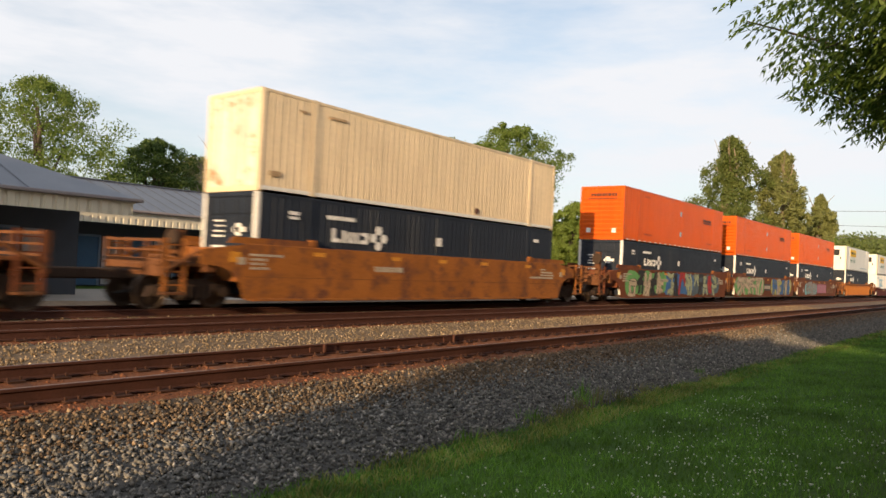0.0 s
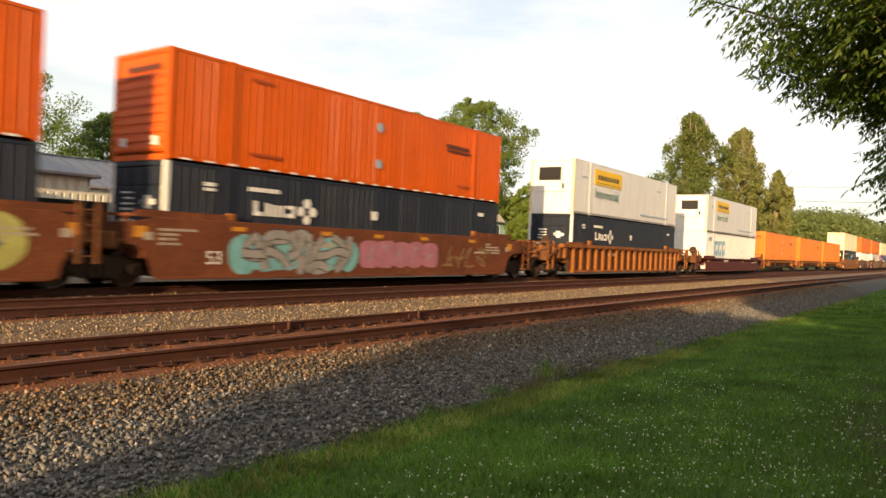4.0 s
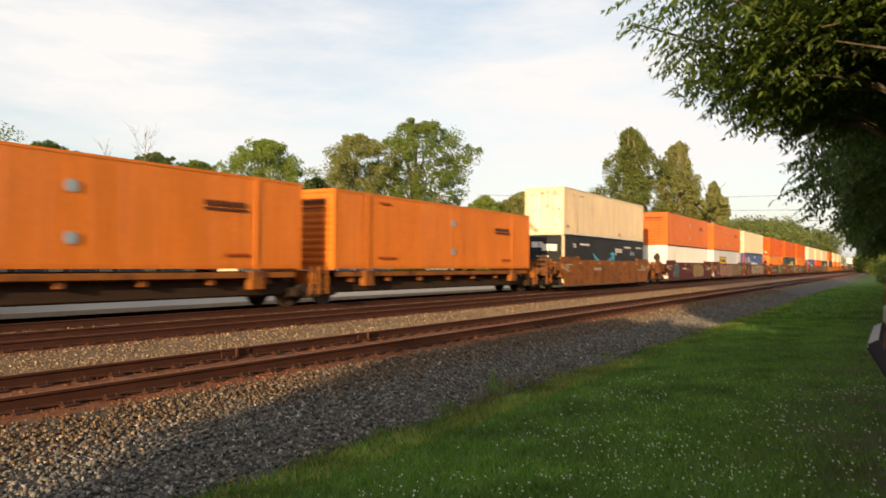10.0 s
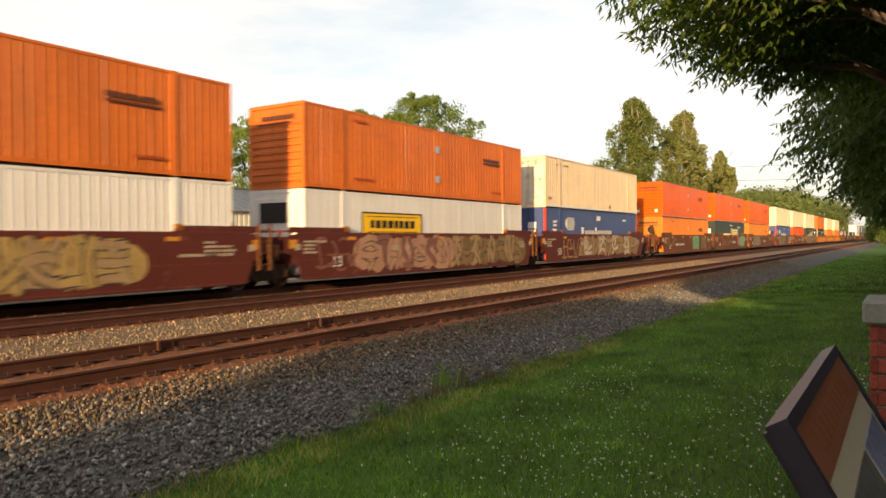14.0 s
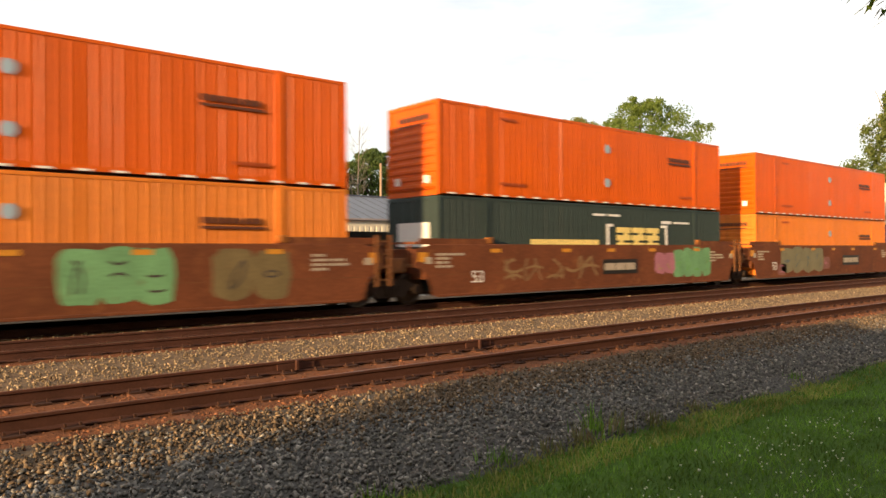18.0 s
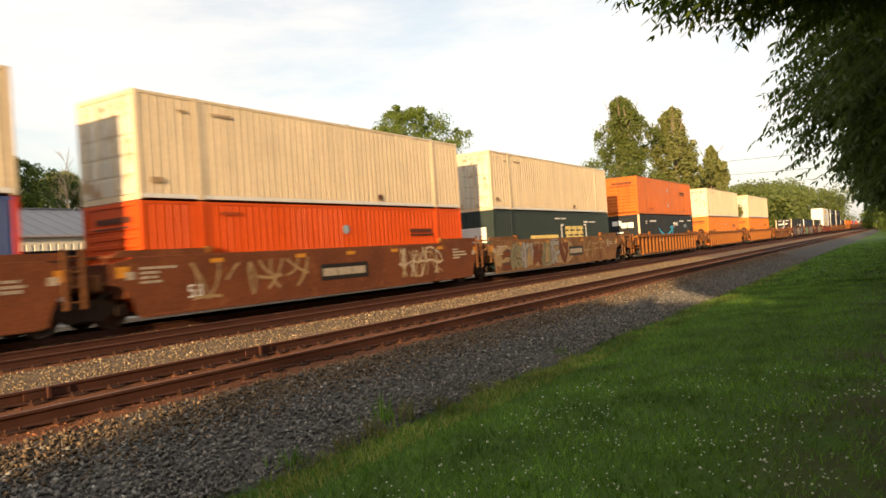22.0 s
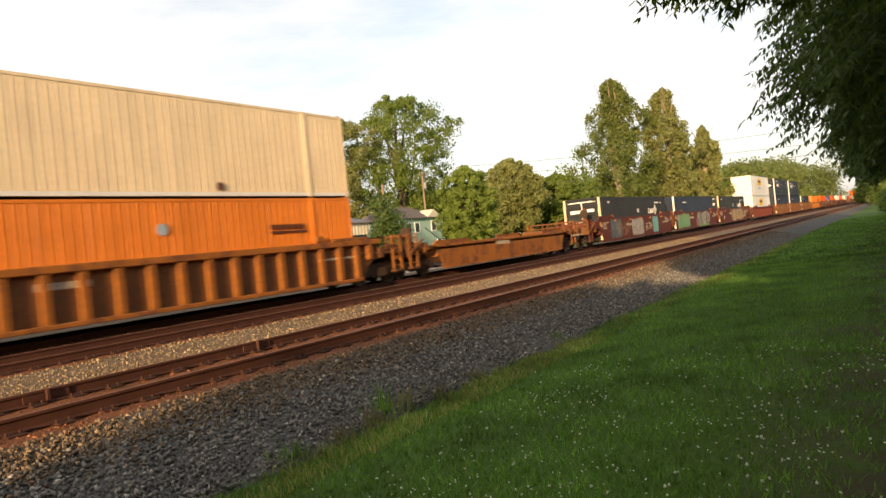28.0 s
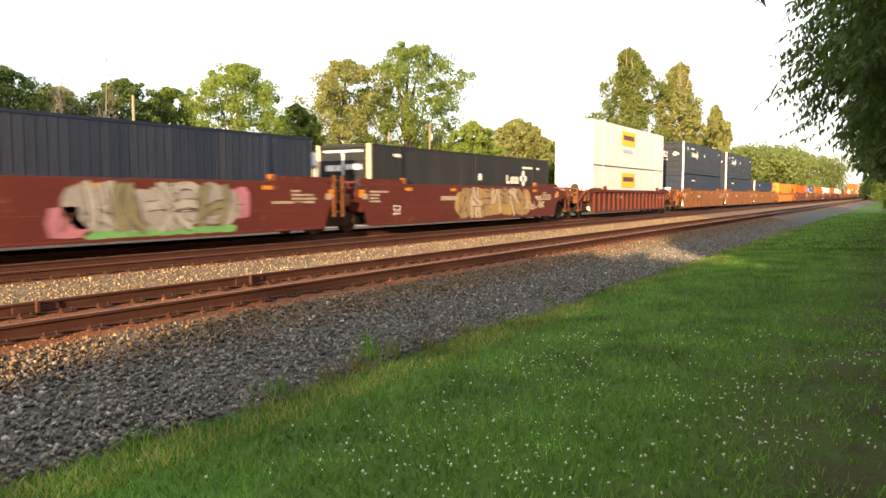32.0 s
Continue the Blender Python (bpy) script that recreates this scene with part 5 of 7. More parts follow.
# ---- trees ----
def leaf_mat(name, c, c2, patches=0.0, clear=0.5):
    m = bpy.data.materials.new(name)
    m.use_nodes = True
    n, l = m.node_tree.nodes, m.node_tree.links
    b = n["Principled BSDF"]
    b.inputs["Roughness"].default_value = 0.6
    g = n.new("ShaderNodeNewGeometry")
    mix = n.new("ShaderNodeMix")
    mix.data_type = "RGBA"
    mix.inputs["A"].default_value = (*c, 1)
    mix.inputs["B"].default_value = (*c2, 1)
    l.new(g.outputs["Random Per Island"], mix.inputs["Factor"])
    col = mix.outputs["Result"]
    if patches:
        tc = n.new("ShaderNodeTexCoord")
        ns = n.new("ShaderNodeTexNoise")
        ns.inputs["Scale"].default_value = 1.1
        ns.inputs["Detail"].default_value = 4
        l.new(tc.outputs["Object"], ns.inputs["Vector"])
        mr = n.new("ShaderNodeMapRange")
        mr.inputs["From Min"].default_value = 0.32
        mr.inputs["From Max"].default_value = 0.68
        mr.inputs["To Min"].default_value = 1 - patches
        mr.inputs["To Max"].default_value = 1 + patches
        l.new(ns.outputs["Fac"], mr.inputs["Value"])
        sc = n.new("ShaderNodeVectorMath")
        sc.operation = "SCALE"
        l.new(col, sc.inputs[0])
        l.new(mr.outputs["Result"], sc.inputs["Scale"])
        col = sc.outputs["Vector"]
    l.new(col, b.inputs["Base Color"])
    tr = n.new("ShaderNodeBsdfTranslucent")
    l.new(col, tr.inputs["Color"])
    ms = n.new("ShaderNodeMixShader")
    ms.inputs["Fac"].default_value = clear
    l.new(b.outputs["BSDF"], ms.inputs[1])
    l.new(tr.outputs["BSDF"], ms.inputs[2])
    l.new(ms.outputs["Shader"], n["Material Output"].inputs["Surface"])
    return m


M["leaf_mid"] = leaf_mat("green_leaves", (0.11, 0.165, 0.024), (0.18, 0.235, 0.04))
M["leaf_light"] = leaf_mat("light_green_leaves", (0.15, 0.215, 0.03), (0.22, 0.28, 0.05))
M["leaf_olive"] = leaf_mat("olive_leaves", (0.175, 0.20, 0.055), (0.29, 0.295, 0.10))
M["leaf_dark"] = leaf_mat("dark_leaves", (0.052, 0.094, 0.018), (0.115, 0.165, 0.032))
M["leaf_ash"] = leaf_mat("deep_green_ash_leaves", (0.056, 0.108, 0.016), (0.150, 0.215, 0.034), clear=0.5)
M["leaf_hill"] = leaf_mat("hazy_hill_leaves", (0.12, 0.155, 0.038), (0.185, 0.225, 0.062))
M["bark"] = mat("grey_brown_bark", (0.09, 0.07, 0.055), 0.9, vary=0.35, scale=3, fine=25, bump=0.02)
M["pale_bark"] = mat("pale_poplar_bark", (0.26, 0.21, 0.15), 0.9, vary=0.3, scale=3, fine=25)
M["leaf_poplar"] = leaf_mat("poplar_leaves", (0.095, 0.135, 0.026), (0.20, 0.23, 0.058))
M["dead_wood"] = mat("bare_grey_branches", (0.20, 0.17, 0.14), 0.9, vary=0.2)


def leaves(centres, radii, per, size, seed):
    """Clumps of small leaves on uneven shells, facing outwards: vertices and faces for one crown."""
    rs = np.random.RandomState(seed)
    C, R = np.asarray(centres, float), np.asarray(radii, float)
    n = len(C) * per
    c, r = np.repeat(C, per, 0), np.repeat(R, per, 0)
    d = rs.normal(size=(n, 3)) + np.array([0, 0, 0.35])
    d /= np.linalg.norm(d, axis=1)[:, None]
    p = c + d * r * (0.45 + 0.65 * rs.uniform(0, 1, (n, 1)) ** 0.6 + 0.20 * rs.normal(size=(n, 1)))
    nrm = d * 0.7 + rs.normal(size=(n, 3)) * 0.45
    a = np.cross(nrm, rs.normal(size=(n, 3)))
    a /= np.linalg.norm(a, axis=1)[:, None] + 1e-9
    b = np.cross(nrm, a)
    b /= np.linalg.norm(b, axis=1)[:, None] + 1e-9
    s = size * rs.uniform(0.6, 1.3, (n, 1))
    V = np.stack([p - a * s, p + b * s * 0.6, p + a * s, p - b * s * 0.6], 1).reshape(-1, 3)
    return V, np.arange(len(V)).reshape(-1, 4)


def mesh_from(name, V, F, material):
    """A mesh from arrays of points and of faces with equally many corners."""
    me = bpy.data.meshes.new(name)
    V, F = np.asarray(V, np.float32), np.asarray(F, np.int32)
    n, k = F.shape
    me.vertices.add(len(V))
    me.vertices.foreach_set("co", V.ravel())
    me.loops.add(n * k)
    me.loops.foreach_set("vertex_index", F.ravel())
    me.polygons.add(n)
    me.polygons.foreach_set("loop_start", np.arange(0, n * k, k, dtype=np.int32))
    me.update(calc_edges=True)
    me.materials.append(material)
    return me


def limb(bm, a, b, r0, r1, rnd, bend=0.15, seg=7):
    a, b = Vector(a), Vector(b)
    mid = (a + b) / 2 + Vector((rnd.uniform(-1, 1), rnd.uniform(-1, 1), rnd.uniform(-0.5, 0.5))) * (b - a).length * bend
    rod(bm, a, mid, r0, seg, (r0 + r1) / 2)
    rod(bm, mid, b, (r0 + r1) / 2, seg, r1)
    return mid


def tree(x, y, h, spread, leaf, label, seed, z=-0.6, low=0.25, clumps=46, per=70, size=0.28, shape="round", group="trees beyond the tracks", category="tree"):
    rnd = random.Random(seed)
    t = thing("tree", label, category, group)
    t.location = (x, y, z)
    bm = bmesh.new()
    r0 = 0.022 * h + 0.05
    tops = []
    rod(bm, (0, 0, -0.2), (0, 0, h * 0.3), r0 * 1.25, 9, r0)
    limb(bm, (0, 0, h * 0.3), (rnd.uniform(-0.05, 0.05) * h, 0, h * 0.85), r0, r0 * 0.25, rnd, 0.05)
    for i in range(9):
        z0 = h * rnd.uniform(0.22, 0.65)
        a = rnd.uniform(0, 2 * math.pi)
        rr = spread * rnd.uniform(0.25, 0.5)
        limb(bm, (0, 0, z0), (rr * math.cos(a), rr * math.sin(a), min(h * 0.92, z0 + h * rnd.uniform(0.15, 0.35))), r0 * 0.5, r0 * 0.1, rnd)
    if shape == "tall":
        for i in range(14):
            a, z0 = rnd.uniform(0, 6.28), h * rnd.uniform(0.45, 0.85)
            rr = spread * rnd.uniform(0.2, 0.7)
            limb(bm, (0, 0, z0), (rr * math.cos(a), rr * math.sin(a), min(h * 1.01, z0 + h * rnd.uniform(0.15, 0.30))), r0 * 0.22, 0.02, rnd, 0.06, 5)
    part("trunk", bm, M["bark" if shape != "tall" else "pale_bark"], t)
    # lobes of foliage over an uneven envelope, small ones on the outside
    cs, rs = [], []
    phase = rnd.uniform(0, 6.28)
    for i in range(clumps):
        a = rnd.uniform(0, 2 * math.pi)
        u = (i + rnd.uniform(0, 1)) / clumps
        if shape == "round":
            w = (max(0.0, 1 - (1.75 * u - 0.75) ** 2)) ** 0.55
        elif shape == "tall":
            w = (0.74 + 0.30 * math.sin(math.pi * min(1, u * 1.15))) * max(0.02, 1 - u ** 5.0) ** 0.6
        else:
            w = 0.60 + 0.50 * math.sin(math.pi * u ** 1.2) if u < 0.9 else 0.65 * (1 - (u - 0.9) * 5)
        uneven = 1 + 0.13 * math.sin(2 * a + phase + 5 * u) + 0.10 * math.sin(5 * a + 2 * phase - 9 * u) + 0.09 * math.sin(13 * u + 3 * a + phase)
        if shape == "tall":
            uneven += 0.20 * math.sin(11 * u + 2 * phase + a) + 0.14 * math.sin(23 * u + 2 * a) + rnd.uniform(-0.22, 0.14)
        if shape == "wild":
            uneven += 0.16 * math.sin(7 * u + 3 * phase + a) + rnd.uniform(-0.12, 0.12)
        rc = spread * (rnd.uniform(0.08, 0.19) if shape == "tall" else rnd.uniform(0.07, 0.17)) * (0.65 + 0.5 * w)
        k = max(0.0, w * uneven * spread - 0.6 * rc) * rnd.uniform(0.10, 1) ** 0.45
        cs.append((k * math.cos(a), k * math.sin(a), (low + (1 - low) * u) * h - 0.55 * rc))
        rs.append((rc, rc, rc * (rnd.uniform(1.0, 1.5) if shape == "tall" else rnd.uniform(0.65, 0.95))))
    V, F = leaves(cs, rs, per, size, seed)
    o = new("crown", mesh_from("crown", V, F, M[leaf]))
    o.parent = t
    return t


def at_az(az, d, cx=2.5, cy=-7.75):
    return cx + d * math.sin(radians(az)), cy + d * math.cos(radians(az))


def tall_of(el, d, base=-0.6, eye=1.3):
    return eye - base + d * math.tan(radians(el))


TREES = [  # azimuth, distance, elevation of the top, half-width in degrees, leaf, shape, label
    (18.0, 62, 11.9, 6.5, "leaf_mid", "round", "broad green tree behind a low building"),
    (26.5, 72, 8.6, 4.2, "leaf_dark", "round", "dark green tree behind a low building"),
    (29.6, 78, 7.5, 3.0, "leaf_olive", "wild", "dull olive tree behind a low building"),
    (34.0, 80, 8.3, 3.6, "leaf_dark", "round", "dark green tree behind a low building"),
    (37.3, 84, 7.9, 2.6, "leaf_mid", "wild", "green tree behind a low building"),
    (41.9, 74, 9.9, 4.6, "leaf_light", "round", "wide light green tree with a full crown"),
    (46.2, 82, 7.0, 2.2, "leaf_mid", "round", "green tree beside a wider one"),
    (50.2, 126, 10.3, 3.5, "leaf_olive", "wild", "tall ragged cottonwood with an open crown"),
    (55.0, 128, 11.6, 4.2, "leaf_mid", "wild", "tall spreading cottonwood with an open crown"),
    (60.0, 70, 5.8, 2.6, "leaf_light", "round", "bright green rounded tree by a house"),
    (63.6, 120, 5.9, 2.9, "leaf_olive", "round", "olive tree in the distance"),
    (67.2, 130, 4.4, 2.0, "leaf_mid", "round", "green tree in the distance"),
    (72.0, 92, 10.9, 2.8, "leaf_poplar", "tall", "tall narrow green poplar tree"),
    (75.7, 96, 9.7, 2.35, "leaf_olive", "tall", "tall thin-leaved poplar with bare twigs"),
    (78.3, 100, 6.5, 1.35, "leaf_olive", "tall", "slender sparse tree beside a poplar"),
]
for i, (az, d, el, hw, leaf, shape, label) in enumerate(TREES):
    x, y = at_az(az, d)
    tree(x, y, tall_of(el, d), d * math.tan(radians(hw)), leaf, label, 40 + i, shape=shape, low=0.18 if shape != "tall" else 0.10, clumps={"round": 330, "tall": 330, "wild": 340}[shape], per=125, size=0.0016 * d)

# an unseen tree, added to cast shade on the first low building
tree(-10.0, 16.6, 10.5, 4.3, "leaf_mid", "unseen tree added to shade the low building", 71, clumps=240, per=55, size=0.17)

for az, d, el, seed in ((30.0, 66, 9.3, 3), (32.7, 68, 10.5, 4)):
    x, y = at_az(az, d)
    t = thing("bare_tree", "leafless dead tree with thin grey branches", "tree", "bare trees")
    t.location = (x, y, -0.6)
    rnd = random.Random(seed)
    bm = bmesh.new()
    h = tall_of(el, d)
    rod(bm, (0, 0, -0.2), (0, 0, h * 0.6), 0.12, 7, 0.06)
    limb(bm, (0, 0, h * 0.6), (0.3, 0, h), 0.06, 0.012, rnd)
    for i in range(18):
        z0 = h * rnd.uniform(0.45, 0.88)
        a = rnd.uniform(0, 6.28)
        e = Vector((1.0 * math.cos(a), 1.0 * math.sin(a), min(h, z0 + rnd.uniform(0.8, 2.0))))
        m_ = limb(bm, (0, 0, z0), e, 0.02, 0.008, rnd, seg=5)
        for j in range(6):
            limb(bm, m_, e + Vector((rnd.uniform(-0.55, 0.55), rnd.uniform(-0.55, 0.55), rnd.uniform(-0.2, 0.6))), 0.010, 0.005, rnd, seg=4)
    part("branch_work", bm, M["dead_wood"], t)


def woods(name, label, spots, leaf, seed, size):
    rnd = random.Random(seed)
    cs, rs = [], []
    for x, y, h, w in spots:
        for _ in range(26):
            a, k = rnd.uniform(0, 6.28), w * math.sqrt(rnd.uniform(0, 1))
            cs.append((x + k * math.cos(a), y + k * math.sin(a), h * rnd.uniform(0.15, 0.9) - 0.6))
            rs.append((w * rnd.uniform(0.3, 0.5),) * 2 + (h * rnd.uniform(0.12, 0.2),))
    V, F = leaves(cs, rs, 170, size, seed)
    return tagged(new(name, mesh_from(name, V, F, M[leaf])), label, "woods", kind="stuff")


rw = random.Random(9)
spots = []
for i in range(60):
    az = rw.uniform(79.5, 96)
    d = rw.uniform(180, 420)
    el = 3.4 - 1.6 * max(0, (az - 81) / 12) + rw.uniform(-0.3, 0.3)
    x, y = at_az(az, d)
    if abs(y - 5) < 14:
        continue
    spots.append((x, y, tall_of(el, d), d * 0.028))
woods("distant_woods", "hazy green wooded hillside at the end of the line", spots, "leaf_hill", 6, 0.50)
spots = []
for i in range(40):
    az = rw.uniform(-20, 79)
    d = rw.uniform(130, 190)
    x, y = at_az(az, d)
    spots.append((x, y, tall_of(4.0 + rw.uniform(-0.6, 0.5), d), d * 0.045))
woods("background_woods", "green woods behind the houses beyond the tracks", spots, "leaf_mid", 7, 0.45)
# ---- buildings beyond the tracks ----
M["blue_roof"] = mat("blue_grey_metal_roof", (0.105, 0.115, 0.14), 0.38, metal=0.3, vary=0.12, scale=0.5, fine=8)
M["roof_trim"] = mat("dull_mauve_gutter", (0.22, 0.19, 0.19), 0.5)
M["cream_siding"] = mat("cream_metal_siding", (0.60, 0.54, 0.42), 0.55, vary=0.07)
M["blue_door"] = mat("blue_painted_door", (0.045, 0.095, 0.165), 0.5, vary=0.12)
M["grey_wall"] = mat("pale_grey_wall", (0.30, 0.30, 0.30), 0.7, vary=0.08)
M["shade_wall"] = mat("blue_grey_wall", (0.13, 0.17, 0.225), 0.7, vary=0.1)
# darker copy of the wall colour, with the porch's shade put into it
M["porch_shade_wall"] = mat("porch_wall_with_painted_shade", (0.055, 0.062, 0.075), 0.8, vary=0.15)
M["pane"] = mat("window_glass", (0.05, 0.07, 0.09), 0.08, vary=0.05, spec=0.8)
M["mint"] = mat("mint_green_clapboard", (0.33, 0.47, 0.40), 0.7, vary=0.08)
M["shingle"] = mat("brown_grey_shingles", (0.13, 0.11, 0.10), 0.9, vary=0.25, scale=2, fine=20)
M["white_trim"] = mat("white_trim_paint", (0.75, 0.73, 0.70), 0.5)
M["wire"] = mat("weathered_grey_cable", (0.10, 0.10, 0.105), 0.6)
M["pole_wood"] = mat("weathered_pole_wood", (0.27, 0.19, 0.13), 0.9, vary=0.25, scale=3, fine=30)


def hip_roof(x0, x1, y0, y1, ze, zr, hip):
    """A hipped roof with raised seams; eave height ze, ridge zr."""
    bm = bmesh.new()
    ym = (y0 + y1) / 2
    e = [bm.verts.new(p) for p in ((x0, y0, ze), (x1, y0, ze), (x1, y1, ze), (x0, y1, ze))]
    r = [bm.verts.new((x0 + hip, ym, zr)), bm.verts.new((x1 - hip, ym, zr))]
    for f in ((e[0], e[1], r[1], r[0]), (e[1], e[2], r[1]), (e[2], e[3], r[0], r[1]), (e[3], e[0], r[0])):
        bm.faces.new(f)
    g = bmesh.ops.extrude_face_region(bm, geom=bm.faces[:])
    bmesh.ops.translate(bm, verts=[v for v in g["geom"] if isinstance(v, bmesh.types.BMVert)], vec=(0, 0, 0.09))
    bmesh.ops.recalc_face_normals(bm, faces=bm.faces[:])
    return bm


def seam(a, b):
    return rod(bmesh.new(), a, b, 0.028, 5)


def low_building(x0, x1, y0, y1, ze, zr, sections, zf, label):
    """A long low building under one metal hip roof, with a ribbed fascia along its eave.
    sections: from x, to x, wall line, middles of the doors."""
    b = thing("low_building", label, "building", "low buildings beyond the tracks")
    hip = (y1 - y0) / 2 * 0.85
    part("roof", hip_roof(x0, x1, y0, y1, ze, zr, hip), M["blue_roof"], b)
    ym = (y0 + y1) / 2
    n = int((x1 - x0 - 2 * hip) / 0.9)
    for i in range(n + 1):
        xx = x0 + hip + (x1 - x0 - 2 * hip) * i / n
        part("roof_seam", seam((xx, y0 + 0.02, ze + 0.10), (xx, ym, zr + 0.10)), M["blue_roof"], b)
    part("ridge_cap", boxes((x0 + hip, x1 - hip, ym - 0.15, ym + 0.15, zr + 0.07, zr + 0.15), bevel=0.02), M["blue_roof"], b)
    part("gutter", boxes((x0, x1, y0 - 0.14, y0, ze - 0.04, ze + 0.10), bevel=0.03), M["roof_trim"], b)
    part("gutter", boxes((x1, x1 + 0.14, y0, y1, ze - 0.04, ze + 0.10), bevel=0.03), M["roof_trim"], b)
    part("soffit", boxes((x0 + 0.15, x1 - 0.15, y0 + 0.14, y1 - 0.2, ze - 0.10, ze - 0.045)), M["cream_siding"], b)
    for k, (a, c, wy, doors) in enumerate(sections):
        low = zf + (0.28 if wy > y0 + 1.5 and len(sections) > 1 else 0)
        bm = bmesh.new()
        corrugated(bm, c - a - 0.1, y0 + 0.12, low, low + 0.34 if low > zf else ze - 0.04, -1, pitch=0.42, depth=0.06, x0=a + 0.05)
        part("fascia", bm, M["cream_siding"], b)
        if low > zf:
            part("fascia", boxes((a + 0.05, c - 0.05, y0 + 0.15, y0 + 0.22, low + 0.30, ze - 0.045)), M["cream_siding"], b)
        part("wall", boxes((a + 0.1, c - 0.1, wy, wy + 0.2, -0.6, ze - 0.1)), M["porch_shade_wall" if wy > y0 + 1.5 else "shade_wall"], b)
        part("wall", boxes((c - 0.3, c - 0.1, min(wy + 0.2, y0 + 0.5), y1 - 0.4, -0.6, ze - 0.1)) if k < len(sections) - 1 else boxes((c - 0.5, c - 0.3, wy + 0.2, y1 - 0.4, -0.6, ze - 0.1)), M["cream_siding"], b)
        for i, dx in enumerate(doors):
            d = part("door", boxes((dx - 0.75, dx + 0.75, wy - 0.05, wy - 0.004, -0.55, 2.15), bevel=0.01), M["blue_door"], b)
            part("door_frame", boxes((dx - 0.87, dx - 0.75, wy - 0.08, wy - 0.002, -0.55, 2.27), (dx + 0.75, dx + 0.87, wy - 0.08, wy - 0.002, -0.55, 2.27), (dx - 0.75, dx + 0.75, wy - 0.08, wy - 0.002, 2.15, 2.27)), M["shade_wall"], d)
            if wy > y0 + 1.5:
                part("wall_panel", boxes((dx + 1.0, dx + 1.85, wy - 0.03, wy - 0.003, -0.5, 2.2)), M["grey_wall"], b)
    part("wall", boxes((x0 + 0.3, x1 - 0.5, y1 - 0.4, y1 - 0.2, -0.6, ze - 0.1)), M["cream_siding"], b)
    return b


low_building(-40.0, 13.4, 20.0, 30.0, 3.45, 5.25, [(-39.8, 13.2, 24.6, [-14 + 3.4 * i for i in range(8)])], 2.85, "long low building with blue metal roof and deep porch")
low_building(6.0, 51.2, 30.0, 42.0, 3.60, 5.55, [(6.2, 33.5, 32.6, [14.0 + 3.1 * i for i in range(6)]), (33.5, 51.0, 30.45, [35.4 + 2.3 * i for i in range(7)])], 2.60, "low building with blue metal roof and blue doors")


def house():
    h = thing("house", "mint green clapboard house with a brown hipped roof", "house")
    x0, x1, y0, y1, ze = 86.5, 98.2, 52.0, 61.0, 5.1
    part("wall", boxes((x0, x1, y0, y0 + 0.25, -0.6, ze)), M["mint"], h)
    part("wall", boxes((x0, x0 + 0.25, y0 + 0.25, y1, -0.6, ze)), M["mint"], h)
    part("wall", boxes((x1 - 0.25, x1, y0 + 0.25, y1, -0.6, ze)), M["mint"], h)
    part("wall", boxes((x0 + 0.25, x1 - 0.25, y1 - 0.25, y1, -0.6, ze)), M["mint"], h)
    part("roof", hip_roof(x0 - 0.5, x1 + 0.5, y0 - 0.5, y1 + 0.5, ze, 7.1, 3.6), M["shingle"], h)
    part("gable", prism(bmesh.new(), [(93.0, ze), (97.4, ze), (95.2, 6.4)], y0 - 0.35, y0 + 2.0), M["cream_siding"], h)
    for xx, z0, z1 in ((88.5, 3.0, 4.4), (90.7, 3.1, 4.4), (95.2, 3.2, 4.6), (88.9, 0.3, 1.7), (96.5, 0.3, 1.8)):
        w = part("window", boxes((xx - 0.55, xx + 0.55, y0 - 0.05, y0 - 0.004, z0, z1)), M["pane"], h)
        part("window_frame", boxes((xx - 0.67, xx - 0.55, y0 - 0.09, y0 - 0.004, z0 - 0.12, z1 + 0.12), (xx + 0.55, xx + 0.67, y0 - 0.09, y0 - 0.004, z0 - 0.12, z1 + 0.12), (xx - 0.55, xx + 0.55, y0 - 0.09, y0 - 0.004, z1, z1 + 0.12), (xx - 0.55, xx + 0.55, y0 - 0.09, y0 - 0.004, z0 - 0.12, z0)), M["white_trim"], w)
    for i in range(5):
        part("porch_post", boxes((85.7 + 1.2 * i, 85.8 + 1.2 * i, y0 - 1.6, y0 - 1.5, -0.6, 1.2)), M["white_trim"], h)
    part("porch_rail", boxes((85.7, 90.7, y0 - 1.6, y0 - 1.52, 1.12, 1.2)), M["white_trim"], h)
    part("stair_rail", rod(bmesh.new(), (91.6, y0 - 0.8, 3.6), (97.5, y0 - 0.8, 0.6), 0.08), M["black"], h)


house()


def utility_pole(x, y, h, label, arms=0, lean=0.0):
    p = thing("utility_pole", label, "utility pole", "poles beyond the tracks")
    p.location = (x, y, -0.6)
    p.rotation_euler = (0, lean, 0)
    part("pole", rod(bmesh.new(), (0, 0, -0.3), (0, 0, h), 0.16, 10, 0.11), M["pole_wood"], p)
    for i in range(arms):
        part("crossarm", boxes((-1.1, 1.1, -0.16, -0.06, h - 0.5 - 0.9 * i, h - 0.38 - 0.9 * i), bevel=0.01), M["pole_wood"], p)
    if arms:
        tr = part("transformer", rod(bmesh.new(), (0.38, -0.1, h - 2.6), (0.38, -0.1, h - 1.6), 0.24, 12), M["grey_wall"], p)
    return p


utility_pole(38.4, 40.0 + 4.5, 10.0, "weathered timber pole behind a low building")
utility_pole(67.0, 40.0, 8.9, "thin grey timber pole beside dark shrubs", lean=-0.02)
utility_pole(98.0, 55.0, 13.2, "timber utility pole with crossarm and transformer", arms=1)
